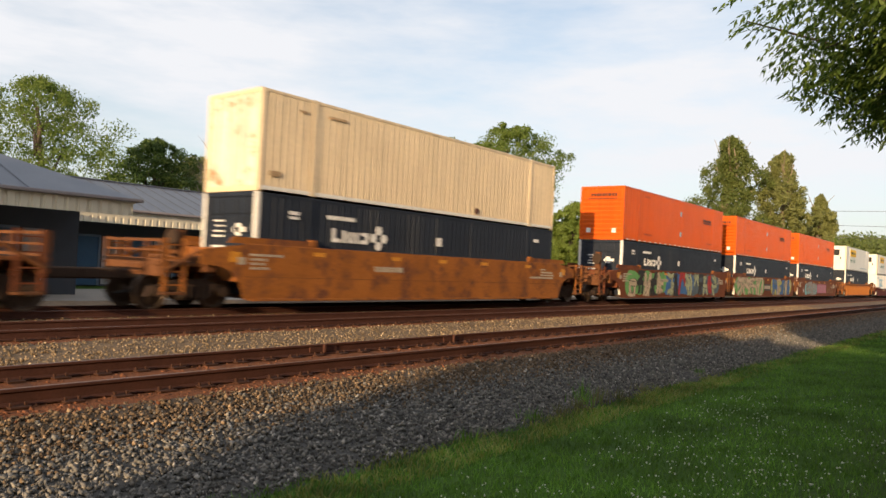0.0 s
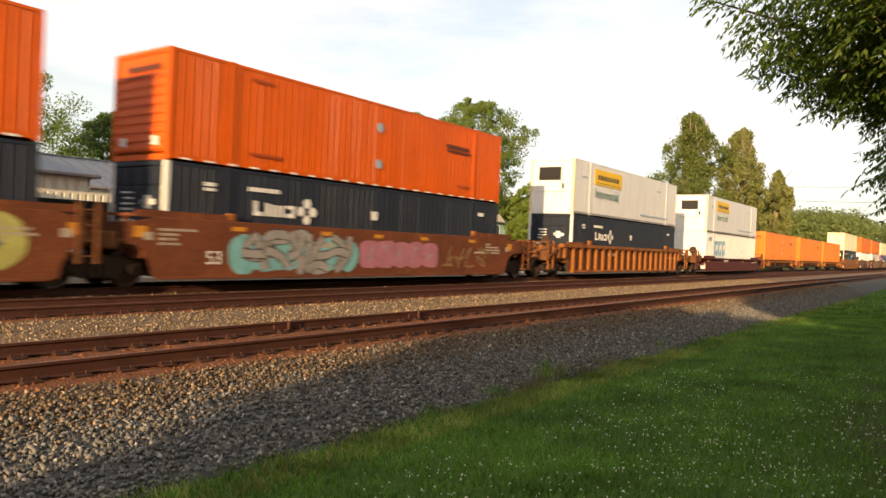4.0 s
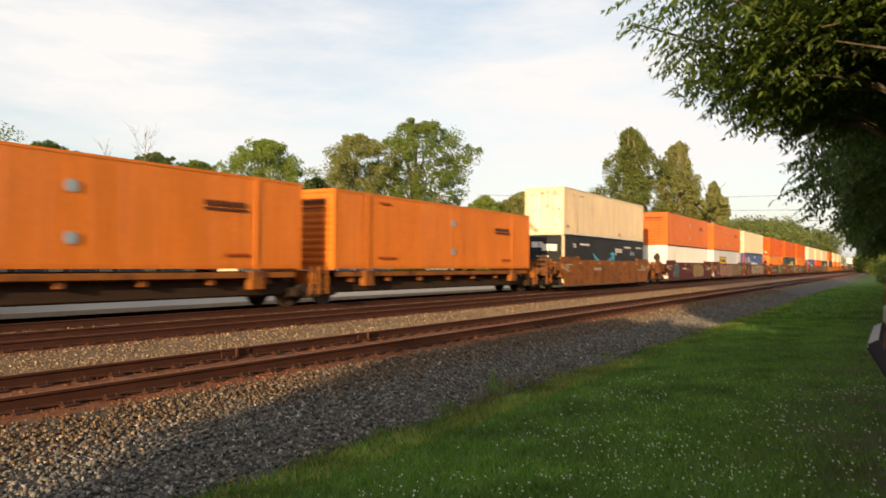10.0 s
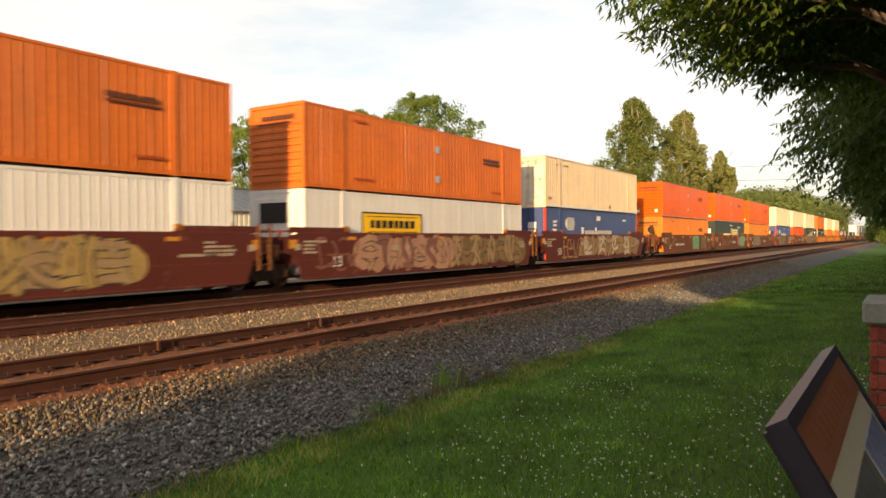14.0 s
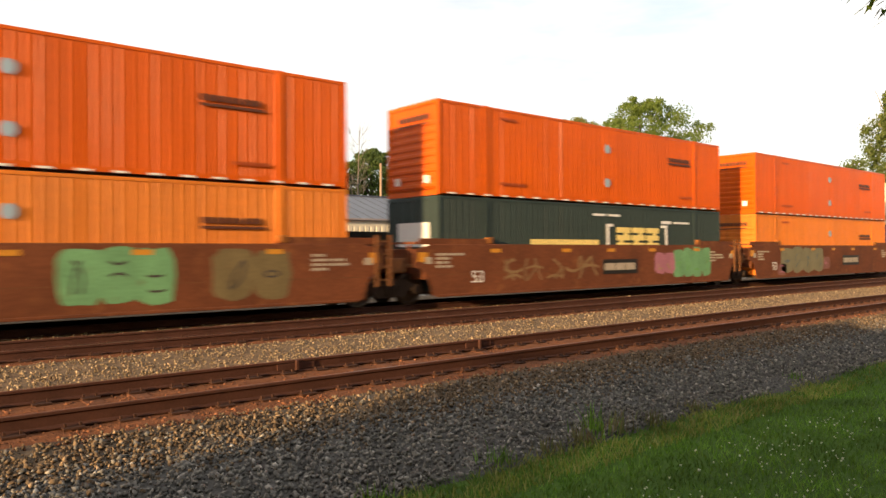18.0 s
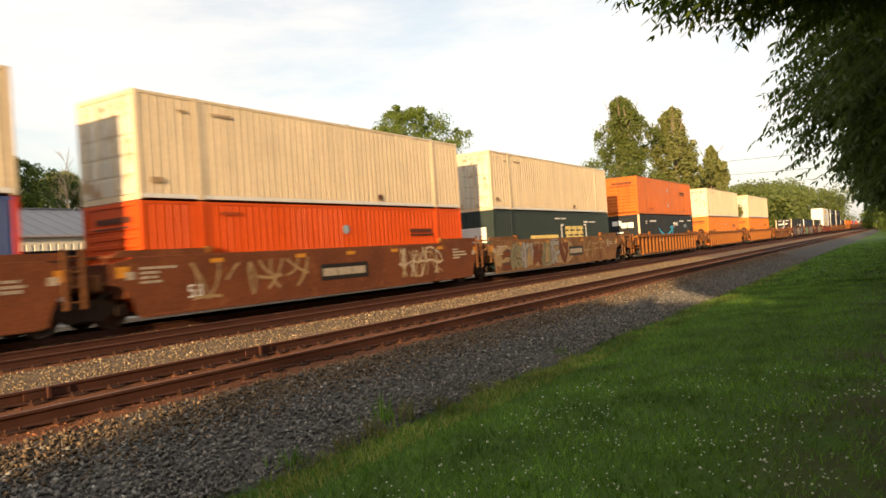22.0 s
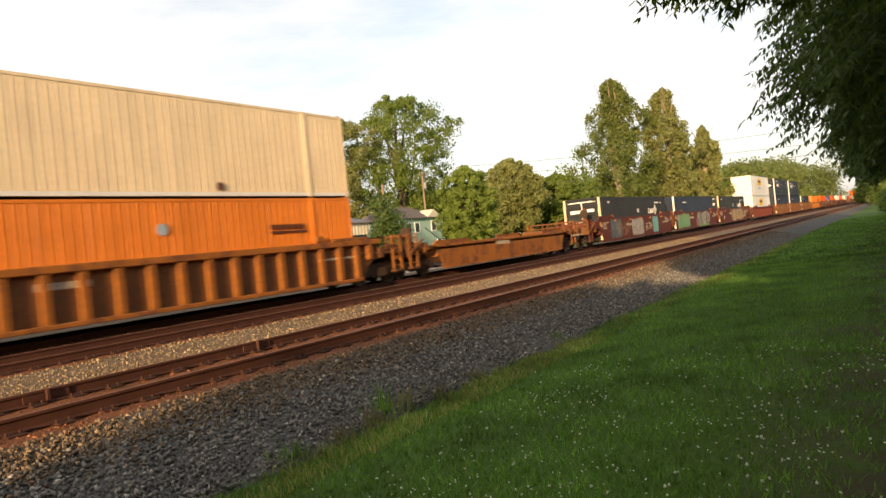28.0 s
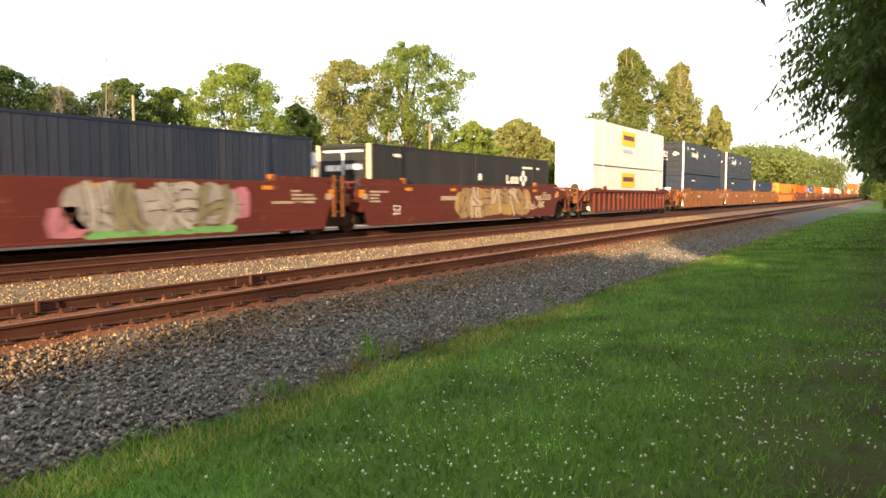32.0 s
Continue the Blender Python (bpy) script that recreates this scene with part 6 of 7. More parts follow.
utility_pole(121.0, -10.5, 9.0, "timber utility pole beside the distant track", arms=1)

for k, (el0, el1) in enumerate(((5.75, 5.6), (5.0, 4.3), (3.9, 3.7))):
    cu = bpy.data.curves.new("overhead_wire", "CURVE")
    cu.dimensions = "3D"
    cu.bevel_depth = 0.03
    sp = cu.splines.new("POLY")
    n = 24
    sp.points.add(n)
    for i in range(n + 1):
        u = i / n
        az = 60 + 40 * u
        x, y = at_az(az, 128)
        el = el0 + (el1 - el0) * u - 0.9 * 4 * u * (1 - u) * 0.35
        sp.points[i].co = (x, y, 1.3 + 128 * math.tan(radians(el)), 1)
    tmp = bpy.data.objects.new("tmp", cu)
    me = bpy.data.meshes.new_from_object(tmp)
    bpy.data.objects.remove(tmp)
    me.materials.append(M["wire"])
    tagged(new("overhead_wire", me), "thin dark overhead wire strung across the valley", "wire", "overhead wires")

# pale yard between the tracks and the buildings
bm = bmesh.new()
box(bm, -90, 62, 14.6, 29.2, -0.72, -0.585)
tagged(link("yard", bm, M["concrete"]), "pale concrete yard before the low buildings", "yard", kind="structure")


# ---- foreground: sign, pillars, fence ----
M["brick"] = mat("red_brick", (0.30, 0.065, 0.045), 0.85, vary=0.3, scale=6, fine=60, bump=0.004, tint_random=0.25)
M["mortar"] = mat("pale_mortar", (0.40, 0.37, 0.34), 0.95, vary=0.15, scale=10, fine=80)
M["cap_stone"] = mat("grey_cast_stone", (0.26, 0.25, 0.22), 0.9, vary=0.2, scale=5, fine=60, bump=0.003)
M["fence_wood"] = mat("brown_weathered_timber", (0.15, 0.085, 0.05), 0.85, vary=0.3, scale=3, fine=40, bump=0.003)
M["sign_frame"] = mat("dark_bronze_sign_frame", (0.044, 0.038, 0.052), 0.4, vary=0.15)
M["sign_face"] = mat("sign_rust_brown", (0.30, 0.10, 0.05), 0.3, vary=0.12)
M["sign_cream"] = mat("sign_cream_paper", (0.60, 0.50, 0.35), 0.3, vary=0.1)
M["sign_letter"] = mat("sign_copper_lettering", (0.30, 0.11, 0.05), 0.4)
M["photo_grey"] = mat("old_grey_photograph", (0.33, 0.30, 0.26), 0.3, vary=0.6, scale=9, fine=30)
M["photo_dark"] = mat("dark_old_photograph", (0.10, 0.10, 0.085), 0.3, vary=0.9, scale=8, fine=24)
M["photo_blue"] = mat("faded_colour_photograph", (0.20, 0.22, 0.33), 0.3, vary=0.6, scale=9, fine=30)


def brick_pillar(x, y, w, top, base, label):
    """A square brick pillar with a stone cap; x, y: its corner nearest the track and the start."""
    p = thing("brick_pillar", label, "pillar", "brick pillars of the fence")
    p.location = (x, y, 0)
    cap = 0.11
    part("core", boxes((0.025, w - 0.025, -w + 0.025, -0.025, base, top - cap)), M["mortar"], p)
    part("cap", boxes((-0.03, w + 0.03, -w - 0.03, 0.03, top - cap, top), bevel=0.012), M["cap_stone"], p)
    ch = 0.0762
    bl, bw, bh = 0.195, 0.095, 0.062
    key = ("brick", round(w, 2))
    z = top - cap - ch
    row = 0
    while z > base - 0.05:
        off = 0 if row % 2 else bl / 2 + 0.005
        for side in range(4):
            u = -off
            while u < w - 0.02:
                a, b = max(u, 0.0), min(u + bl, w)
                if side % 2:
                    a, b = max(a, 0.035), min(b, w - 0.035)
                if b - a > 0.03:
                    L = round(b - a, 3)
                    if side == 0:
                        loc, rz = (a, 0, z), 0
                    elif side == 2:
                        loc, rz = (a, -w + 0.035, z), 0
                    elif side == 1:
                        loc, rz = (0.035, -w + a, z), math.pi / 2
                    else:
                        loc, rz = (w, -w + a, z), math.pi / 2
                    o = shared("brick", L, lambda: boxes((0.0, L, -0.035, 0.0, 0.0, bh), bevel=0.004) if side % 2 == 0 else boxes((0.0, L, 0.0, 0.035, 0.0, bh), bevel=0.004), M["brick"], p, loc) if side % 2 == 0 else shared("brick", (L, 1), lambda: boxes((0.0, L, 0.0, 0.035, 0.0, bh), bevel=0.004), M["brick"], p, loc)
                    o.rotation_euler = (0, 0, rz)
                u += bl + 0.01
        z -= ch
        row += 1
    return p


brick_pillar(3.79, -8.04, 0.40, 1.20, -0.42, "red brick pillar with a grey stone cap")
brick_pillar(22.6, -7.86, 0.46, 1.24, -0.45, "red brick pillar at the end of a timber fence")


def fence_post(x, y, top, w=0.17):
    p = thing("fence_post", "square brown timber post with a flat grey cap", "fence post", "posts of the timber fence")
    p.location = (x, y, 0)
    part("post", boxes((-w / 2, w / 2, -w / 2, w / 2, -0.55, top - 0.07), bevel=0.01), M["fence_wood"], p)
    part("cap", boxes((-w / 2 - 0.025, w / 2 + 0.025, -w / 2 - 0.025, w / 2 + 0.025, top - 0.07, top), bevel=0.008), M["cap_stone"], p)
    return p


fence_post(3.36, -8.24, 0.99)
for xx in (7.05, 9.8, 12.3, 15.0, 17.6, 20.2):
    fence_post(xx, -8.18, 1.02)
for xx in (25.3, 27.9, 30.5):
    fence_post(xx, -8.0, 1.02)

# the tilted sign on its metal stand
sg = thing("information_sign", "tilted information panel in a dark bronze frame", "sign")
tilt = math.atan2(1.20 - 0.72, 8.29 - 8.01)
depth = math.hypot(1.20 - 0.72, 0.28) + 0.10
sg.matrix_world = Matrix.Translation((1.13, -8.018, 1.206)) @ Matrix.Rotation(tilt, 4, "X")
part("frame", boxes((0, 0.955, -0.024, 0.0, -0.034, 0.004), (0, 0.955, -depth, -depth + 0.024, -0.034, 0.004), (0, 0.024, -depth + 0.024, -0.024, -0.034, 0.004), (0.931, 0.955, -depth + 0.024, -0.024, -0.034, 0.004)), M["sign_frame"], sg)
part("panel", boxes((0.024, 0.931, -depth + 0.024, -0.024, -0.03, -0.004)), M["sign_cream"], sg)
part("title_band", boxes((0.025, 0.930, -0.125, -0.025, -0.004, -0.001)), M["sign_face"], sg)
part("lettering", boxes(*[(0.14 + 0.058 * i, 0.175 + 0.058 * i, -0.10, -0.05, -0.001, 0.0005) for i in range(11)]), M["sign_letter"], sg)["kind"] = "stuff"
part("photograph", boxes((0.07, 0.50, -0.50, -0.185, -0.004, -0.001)), M["photo_dark"], sg)
part("photograph", boxes((0.54, 0.88, -0.36, -0.185, -0.004, -0.001)), M["photo_blue"], sg)
part("photograph", boxes((0.54, 0.88, -0.58, -0.385, -0.004, -0.001)), M["photo_grey"], sg)
part("back_plate", boxes((0.01, 0.945, -depth + 0.01, -0.01, -0.044, -0.034)), M["sign_frame"], sg)

st = thing("sign_stand", "bare metal tube railing under a tilted sign", "railing")


def tube(name, a, b, r=0.022):
    return part(name, rod(bmesh.new(), a, b, r, 12), M["steel"], st)


for xx in (1.35, 1.83):
    tube("leg", (xx, -8.16, -0.45), (xx, -8.16, 0.84))
tube("rail", (2.55, -8.20, 0.88), (2.55, -9.6, 0.86))
tube("leg", (2.55, -8.20, -0.45), (2.55, -8.20, 0.88))
tube("leg", (2.55, -8.33, -0.45), (2.55, -8.33, 0.86), 0.018)
tube("rail", (2.55, -8.33, 0.50), (2.55, -9.6, 0.48), 0.018)
tube("leg", (2.55, -9.6, -0.45), (2.55, -9.6, 0.86))
tube("brace", (1.83, -8.16, 0.40), (2.55, -8.20, 0.40), 0.018)

# a waste bin under a brown lid, beside the pillar
M["bin_green"] = mat("dull_grey_green_metal", (0.055, 0.06, 0.055), 0.6, vary=0.2, scale=4, fine=30)
M["bin_brown"] = mat("brown_painted_lid", (0.10, 0.055, 0.045), 0.6, vary=0.2, scale=4, fine=30)
wb = thing("waste_bin", "grey-green waste bin with a brown hipped lid", "bin")
wb.location = (4.85, -8.98, 0)
part("body", boxes((-0.24, 0.24, -0.28, 0.28, -0.46, 0.46), bevel=0.03), M["bin_green"], wb)
part("rim", boxes((-0.27, 0.27, -0.31, 0.31, 0.46, 0.56), bevel=0.01), M["sign_cream"], wb, "pale rim band")
bm = bmesh.new()
bmesh.ops.create_cone(bm, cap_ends=True, segments=4, radius1=0.48, radius2=0.14, depth=0.20, matrix=Matrix.Translation((0, 0, 0.66)) @ Matrix.Rotation(math.pi / 4, 4, "Z"))
part("lid", bm, M["bin_brown"], wb, "brown sloping lid")

# a pale post with a little roof
pp = thing("bird_house_post", "pale post with a small pitched roof", "post")
pp.location = (20.7, -8.42, 0)
part("post", boxes((-0.12, 0.12, -0.12, 0.12, -0.5, 1.0), bevel=0.01), M["white_trim"], pp)
part("roof", prism(bmesh.new(), [(-0.05, 1.28), (0.05, 1.28), (0.05, 1.30), (-0.05, 1.30)], -0.02, 0.02), M["cap_stone"], pp)
bm = bmesh.new()
bmesh.ops.create_cone(bm, cap_ends=True, segments=4, radius1=0.72, radius2=0.04, depth=0.40, matrix=Matrix.Translation((0, 0, 1.10)) @ Matrix.Rotation(math.pi / 4, 4, "Z"))
part("hood", bm, M["white_trim"], pp)


# ---- parked cars ----
M["car_white"] = mat("white_car_paint", (0.72, 0.72, 0.72), 0.2, vary=0.03, spec=0.7)
M["car_dark"] = mat("black_car_paint", (0.02, 0.022, 0.028), 0.2, vary=0.05, spec=0.7)
M["tyre"] = mat("tyre_rubber", (0.02, 0.02, 0.02), 0.9)
M["lamp_glass"] = mat("headlamp_glass", (0.55, 0.55, 0.55), 0.1, spec=0.8)


def car(x, y, turn, paint, label):
    c = thing("car", label, "car", "parked cars")
    c.matrix_world = pose(x, y, -0.42, 0, 0, turn)
    bm = bmesh.new()
    prism(bm, [(-2.2, 0.35), (-2.25, 0.75), (-2.1, 0.95), (-1.2, 1.02), (1.9, 1.05), (2.15, 0.9), (2.2, 0.4), (1.7, 0.25), (-1.8, 0.25)], -0.88, 0.88)
    bmesh.ops.bevel(bm, geom=bm.edges[:], offset=0.07, segments=2, affect="EDGES", profile=0.5)
    part("body", bm, M[paint], c)
    bm = bmesh.new()
    prism(bm, [(-1.3, 1.0), (-0.45, 1.50), (1.0, 1.52), (1.75, 1.02)], -0.74, 0.74)
    bmesh.ops.bevel(bm, geom=bm.edges[:], offset=0.06, segments=2, affect="EDGES", profile=0.5)
    part("cabin", bm, M["pane"], c)
    part("roof", boxes((-0.42, 0.98, -0.66, 0.66, 1.50, 1.545), bevel=0.02), M[paint], c)
    for sx in (-1.4, 1.4):
        for sy in (-0.82, 0.82):
            w = part("wheel", rod(bmesh.new(), (sx, sy - 0.11, 0.33), (sx, sy + 0.11, 0.33), 0.33, 20), M["tyre"], c)
            part("rim", rod(bmesh.new(), (sx, sy - 0.125, 0.33), (sx, sy + 0.125, 0.33), 0.20, 14), M["steel"], w)
    for sy in (-0.62, 0.62):
        part("headlight", boxes((-2.27, -2.15, sy - 0.2, sy + 0.2, 0.68, 0.84), bevel=0.03), M["lamp_glass"], c)
    part("bumper", boxes((-2.3, -2.15, -0.8, 0.8, 0.35, 0.55), bevel=0.04), M["black"], c)


car(29.8, -11.7, -76, "car_white", "white car parked behind a timber fence")
car(23.6, -11.9, -72, "car_dark", "black car parked behind a timber fence")


# ---- trees on the near side ----
def hanging_leaves(rs, base, out, size):
    """Narrow pointed leaves in pairs along drooping twigs."""
    n = len(base)
    k = 9
    steps = np.linspace(0, 0.62, k)
    C = base[:, None] + out[:, None] * steps[None, :, None]
    C[:, :, 2] -= 0.25 * steps[None] ** 2
    side = np.cross(out, [0, 0, 1.0])
    side /= np.linalg.norm(side, axis=1)[:, None] + 1e-9
    quads = []
    for sgn in (-1, 1):
        d = side[:, None] * sgn * 0.8 + out[:, None] * 0.5 + np.array([0, 0, -0.55]) + rs.normal(size=(n, k, 3)) * 0.22
        d /= np.linalg.norm(d, axis=2)[..., None]
        wv = np.cross(d, rs.normal(size=(n, k, 3)) * 0.4 + np.array([0, 0, 1.0]))
        wv /= np.linalg.norm(wv, axis=2)[..., None] + 1e-9
        s = size * rs.uniform(0.7, 1.25, (n, k, 1))
        quads.append(np.stack([C, C + d * s * 0.9 + wv * s * 0.30, C + d * s * 2.2, C + d * s * 0.9 - wv * s * 0.30], 2))
    return np.concatenate([q.reshape(-1, 3) for q in quads])


def drooping_tree(x, y, h, spread, seed, sprays, leaf="leaf_dark", low=3.6, label="leafy ash tree with drooping dark green leaves", size=0.085, group="trees along the fence", flat=0.32):
    """A spreading tree whose outer twigs hang with narrow pointed leaves."""
    rnd = random.Random(seed)
    rs = np.random.RandomState(seed)
    t = thing("tree", label, "tree", group)
    t.location = (x, y, -0.45)
    bm = bmesh.new()
    rod(bm, (0, 0, -0.2), (0, 0, 2.6), 0.26, 12, 0.20)
    limb(bm, (0, 0, 2.6), (0.2, 0.1, h * 0.85), 0.2, 0.05, rnd, 0.06)
    P, D = [], []
    for i in range(15):
        a = 2 * math.pi * i / 15 + rnd.uniform(-0.2, 0.2)
        z0 = rnd.uniform(2.4, h * 0.7)
        u = (z0 - 2.4) / (h * 0.7 - 2.4)
        reach = spread * rnd.uniform(0.45, 0.72) * (1 - 0.35 * u)
        e = Vector((reach * math.cos(a), reach * math.sin(a), max(low + 0.4, z0 + rnd.uniform(0.6, 2.2) + 1.2 * u)))
        limb(bm, (0, 0, z0), e, 0.085, 0.02, rnd, 0.08)
    part("trunk", bm, M["bark"], t)
    n = sprays
    # twigs fill a dome with a low skirt
    az = rs.uniform(0, 2 * np.pi, n)
    rr = np.sqrt(rs.uniform(0.08, 1.0, n))
    lump = 1 + 0.10 * np.sin(az * 3 + seed) + 0.09 * np.sin(az * 7 + 2 * seed) + 0.07 * np.sin(az * 17 + seed) + 0.05 * rs.normal(size=n)
    R = spread * lump
    top = low + (h - low) * np.sqrt(np.clip(1 - rr ** 2, 0, 1))
    bot = low - 0.45 * (h * 0 + 1) + 1.2 * (1 - rr) + 0.22 * np.sin(az * 5 + seed) + 0.30 * np.sin(az * 13 + rr * 9) + 0.16 * rs.normal(size=n)
    z = bot + (top - bot) * rs.uniform(0, 1, n) ** 1.25
    px, py = R * rr * np.cos(az), R * rr * np.sin(az)
    out = np.stack([np.cos(az), np.sin(az), np.full(n, -0.55)], 1) + rs.normal(size=(n, 3)) * 0.35
    out /= np.linalg.norm(out, axis=1)[:, None]
    V = hanging_leaves(rs, np.stack([px, py, z], 1), out, size)
    o = new("crown", mesh_from("crown", V, np.arange(len(V)).reshape(-1, 4), M[leaf]))
    o.parent = t
    return t


def ash_tree(x, y, seed):
    """The tree whose boughs hang over the lawn: limbs, forked boughs, and sprays of narrow leaves along each."""
    rnd = random.Random(seed)
    rs = np.random.RandomState(seed)
    t = thing("tree", "spreading ash tree with drooping dark green leaves", "tree", "trees along the fence")
    t.location = (x, y, -0.45)
    bm = bmesh.new()
    rod(bm, (0, 0, -0.2), (0, 0, 0.35), 0.30, 14, 0.22)
    rod(bm, (0, 0, 0.35), (0.05, 0, 2.5), 0.22, 14, 0.18)
    P, D = [], []

    def skirt(r):
        """Where the lowest leaves hang: the crown lifts towards its rim."""
        return 0.45 + 2.93 + 1.0 * min(max((r - 2.1) / 1.6, 0), 1.2) ** 2 + 0.45 * min(max((2.1 - r) / 0.3, 0), 1)

    def sprays(a, b, n, wide):
        v = (b - a).normalized()
        for _ in range(n):
            q = a + (b - a) * rnd.uniform(0.1, 1.0)
            P.append((q.x + rnd.gauss(0, wide), q.y + rnd.gauss(0, wide), q.z + rnd.gauss(0, wide * 0.55)))
            D.append((v.x + rnd.gauss(0, 0.55), v.y + rnd.gauss(0, 0.55), -0.35 + rnd.gauss(0, 0.25)))

    tiers = [(9, 2.6, 2.6, 3.9, 0.0), (10, 3.1, 3.0, 4.6, 0.3), (10, 3.7, 3.0, 5.4, 0.1), (8, 4.4, 2.7, 6.2, 0.4), (6, 5.2, 2.0, 7.0, 0.2), (4, 5.8, 1.0, 7.5, 0.0)]
    for count, z0, reach, z1, turn in tiers:
        for i in range(count):
            az = 2 * math.pi * (i + turn) / count + rnd.uniform(-0.16, 0.16)
            r = reach * rnd.uniform(0.84, 1.04)
            a = Vector((0.05, 0, z0))
            b = Vector((r * math.cos(az), r * math.sin(az), z1 + rnd.uniform(-0.15, 0.25)))
            b.z = max(b.z, skirt(r) + 0.3)
            mid = a.lerp(b, 0.5) + Vector((0, 0, 0.30))
            rod(bm, a, mid, 0.075, 7, 0.045)
            rod(bm, mid, b, 0.045, 6, 0.012)
            sprays(mid, b, 48, 0.20)
            sprays(a.lerp(mid, 0.45), mid, 20, 0.30)
            for k in range(6):
                f = 0.30 + 0.12 * k
                c = a.lerp(mid, 2 * f) if f < 0.5 else mid.lerp(b, 2 * f - 1)
                side = az + (1 if k % 2 else -1) * rnd.uniform(0.5, 1.0)
                ln = r * rnd.uniform(0.26, 0.42)
                e = c + Vector((ln * math.cos(side), ln * math.sin(side), rnd.uniform(-0.25, 0.15)))
                e.z = max(e.z, skirt(math.hypot(e.x, e.y)) + 0.35)
                rod(bm, c, e, 0.022, 5, 0.007)
                sprays(c, e, 20, 0.16)
    part("trunk", bm, M["bark"], t)
    out = np.array(D)
    out /= np.linalg.norm(out, axis=1)[:, None]
    P = np.array(P)
    tip = P + 0.62 * out
    ang = np.arctan2(tip[:, 1], tip[:, 0])
    r = np.hypot(tip[:, 0], tip[:, 1])
    rim = 3.55 + 0.40 * np.exp(-((ang - 1.98) / 0.40) ** 2) + 0.20 * np.sin(6 * ang + 1.0) + 0.10 * rs.normal(size=len(r))
    P[:, :2] *= np.minimum(1.0, rim / r)[:, None]
    r = np.minimum(r, rim)
    low = np.array([skirt(v) for v in r]) + 0.12 + 0.05 * np.clip(P[:, 0] - 0.4, 0, 2) + 0.45 * np.clip(-P[:, 0] - 0.3, 0, 1.3) * np.clip((2.4 - P[:, 1]) / 0.5, 0, 1) + 0.10 * rs.normal(size=len(r))
    P[:, 2] += np.clip(low - (tip[:, 2] - 0.12), 0, None)
    V = hanging_leaves(rs, P, out, 0.052)
    o = new("crown", mesh_from("crown", V, np.arange(len(V)).reshape(-1, 4), M["leaf_ash"]))
    o.parent = t
    return t


ash_tree(7.3, -9.1, 11)
drooping_tree(14.3, -10.5, 9.5, 3.6, 18, 6400, low=3.95, size=0.075)
drooping_tree(20.8, -10.7, 10.0, 3.2, 17, 4400, low=4.0, size=0.09)
drooping_tree(26.9, -10.3, 10.5, 3.3, 12, 4400, low=3.9, size=0.11)
drooping_tree(35.0, -10.4, 10.5, 3.5, 13, 3600, low=3.8, size=0.13)
drooping_tree(44.0, -10.5, 10.5, 3.5, 14, 3000, low=4.0, size=0.15)
drooping_tree(54.0, -10.6, 10.5, 3.9, 15, 2800, low=4.0, size=0.17)
drooping_tree(66.0, -10.5, 10.0, 4.6, 16, 2200, low=4.5, size=0.19)
drooping_tree(22.0, -19.0, 11.0, 6.5, 21, 2600, low=2.6, size=0.17)
drooping_tree(36.0, -18.5, 11.0, 7.0, 22, 2400, low=2.0, size=0.18)
drooping_tree(52.0, -18.0, 11.0, 7.0, 23, 2200, low=1.6, size=0.20)
# unseen trees added behind the camera, to cast shade over the lawn
for q, (tx, ty, th, ts) in enumerate(((-9.8, -9.8, 6.45, 4.6), (-15.0, -16.5, 8.5, 5.0), (5.2, -14.2, 8.2, 4.6), (-38.0, -17.5, 10.5, 5.5), (-4.0, -17.5, 10.0, 5.5), (6.0, -18.5, 10.5, 6.0))):
    drooping_tree(tx, ty, th, ts, 31 + q, 2600 if q != 2 else 7000, low=(3.5, 1.6, 4.6, 1.6, 1.6, 1.6)[q], size=0.19 if q != 2 else 0.10, group="trees behind the lawn")

# shrubs by the distant line
rq = random.Random(77)
for az, d, w, h in ((90.0, 60, 1.3, 1.7), (89.6, 74, 1.7, 2.3), (89.3, 95, 2.2, 3.4), (90.9, 48, 1.2, 1.5), (89.0, 150, 3.2, 6.0), (88.3, 260, 5.0, 9.0)):
    x, y = at_az(az, d)
    s = thing("shrub", "dense green shrub at the edge of the lawn", "shrub", "shrubs beside the line")
    s.location = (x, y - 2.0, -0.5)
    cs = [(rq.uniform(-w, w), rq.uniform(-w, w) * 0.7, rq.uniform(0.1, 0.75) * h) for _ in range(16)]
    V, F = leaves(cs, [(w * 0.4, w * 0.4, h * 0.22)] * 16, 320, 0.0012 * d + 0.02, int(d))
    o = new("foliage", mesh_from("foliage", V, F, M["leaf_mid"]))
    o.parent = s
x, y = at_az(53.4, 62)
s = thing("shrub", "dark green shrub beside a low building", "shrub", "shrubs beside the line")
s.location = (x, y, -0.6)
cs = [(rq.uniform(-0.8, 0.8), rq.uniform(-0.8, 0.8), rq.uniform(0.3, 5.8)) for _ in range(40)]
V, F = leaves(cs, [(1.0, 1.0, 0.8)] * 40, 180, 0.13, 5)
o = new("foliage", mesh_from("foliage", V, F, M["leaf_dark"]))
o.parent = s
# ---- loose stones, grass and weeds ----


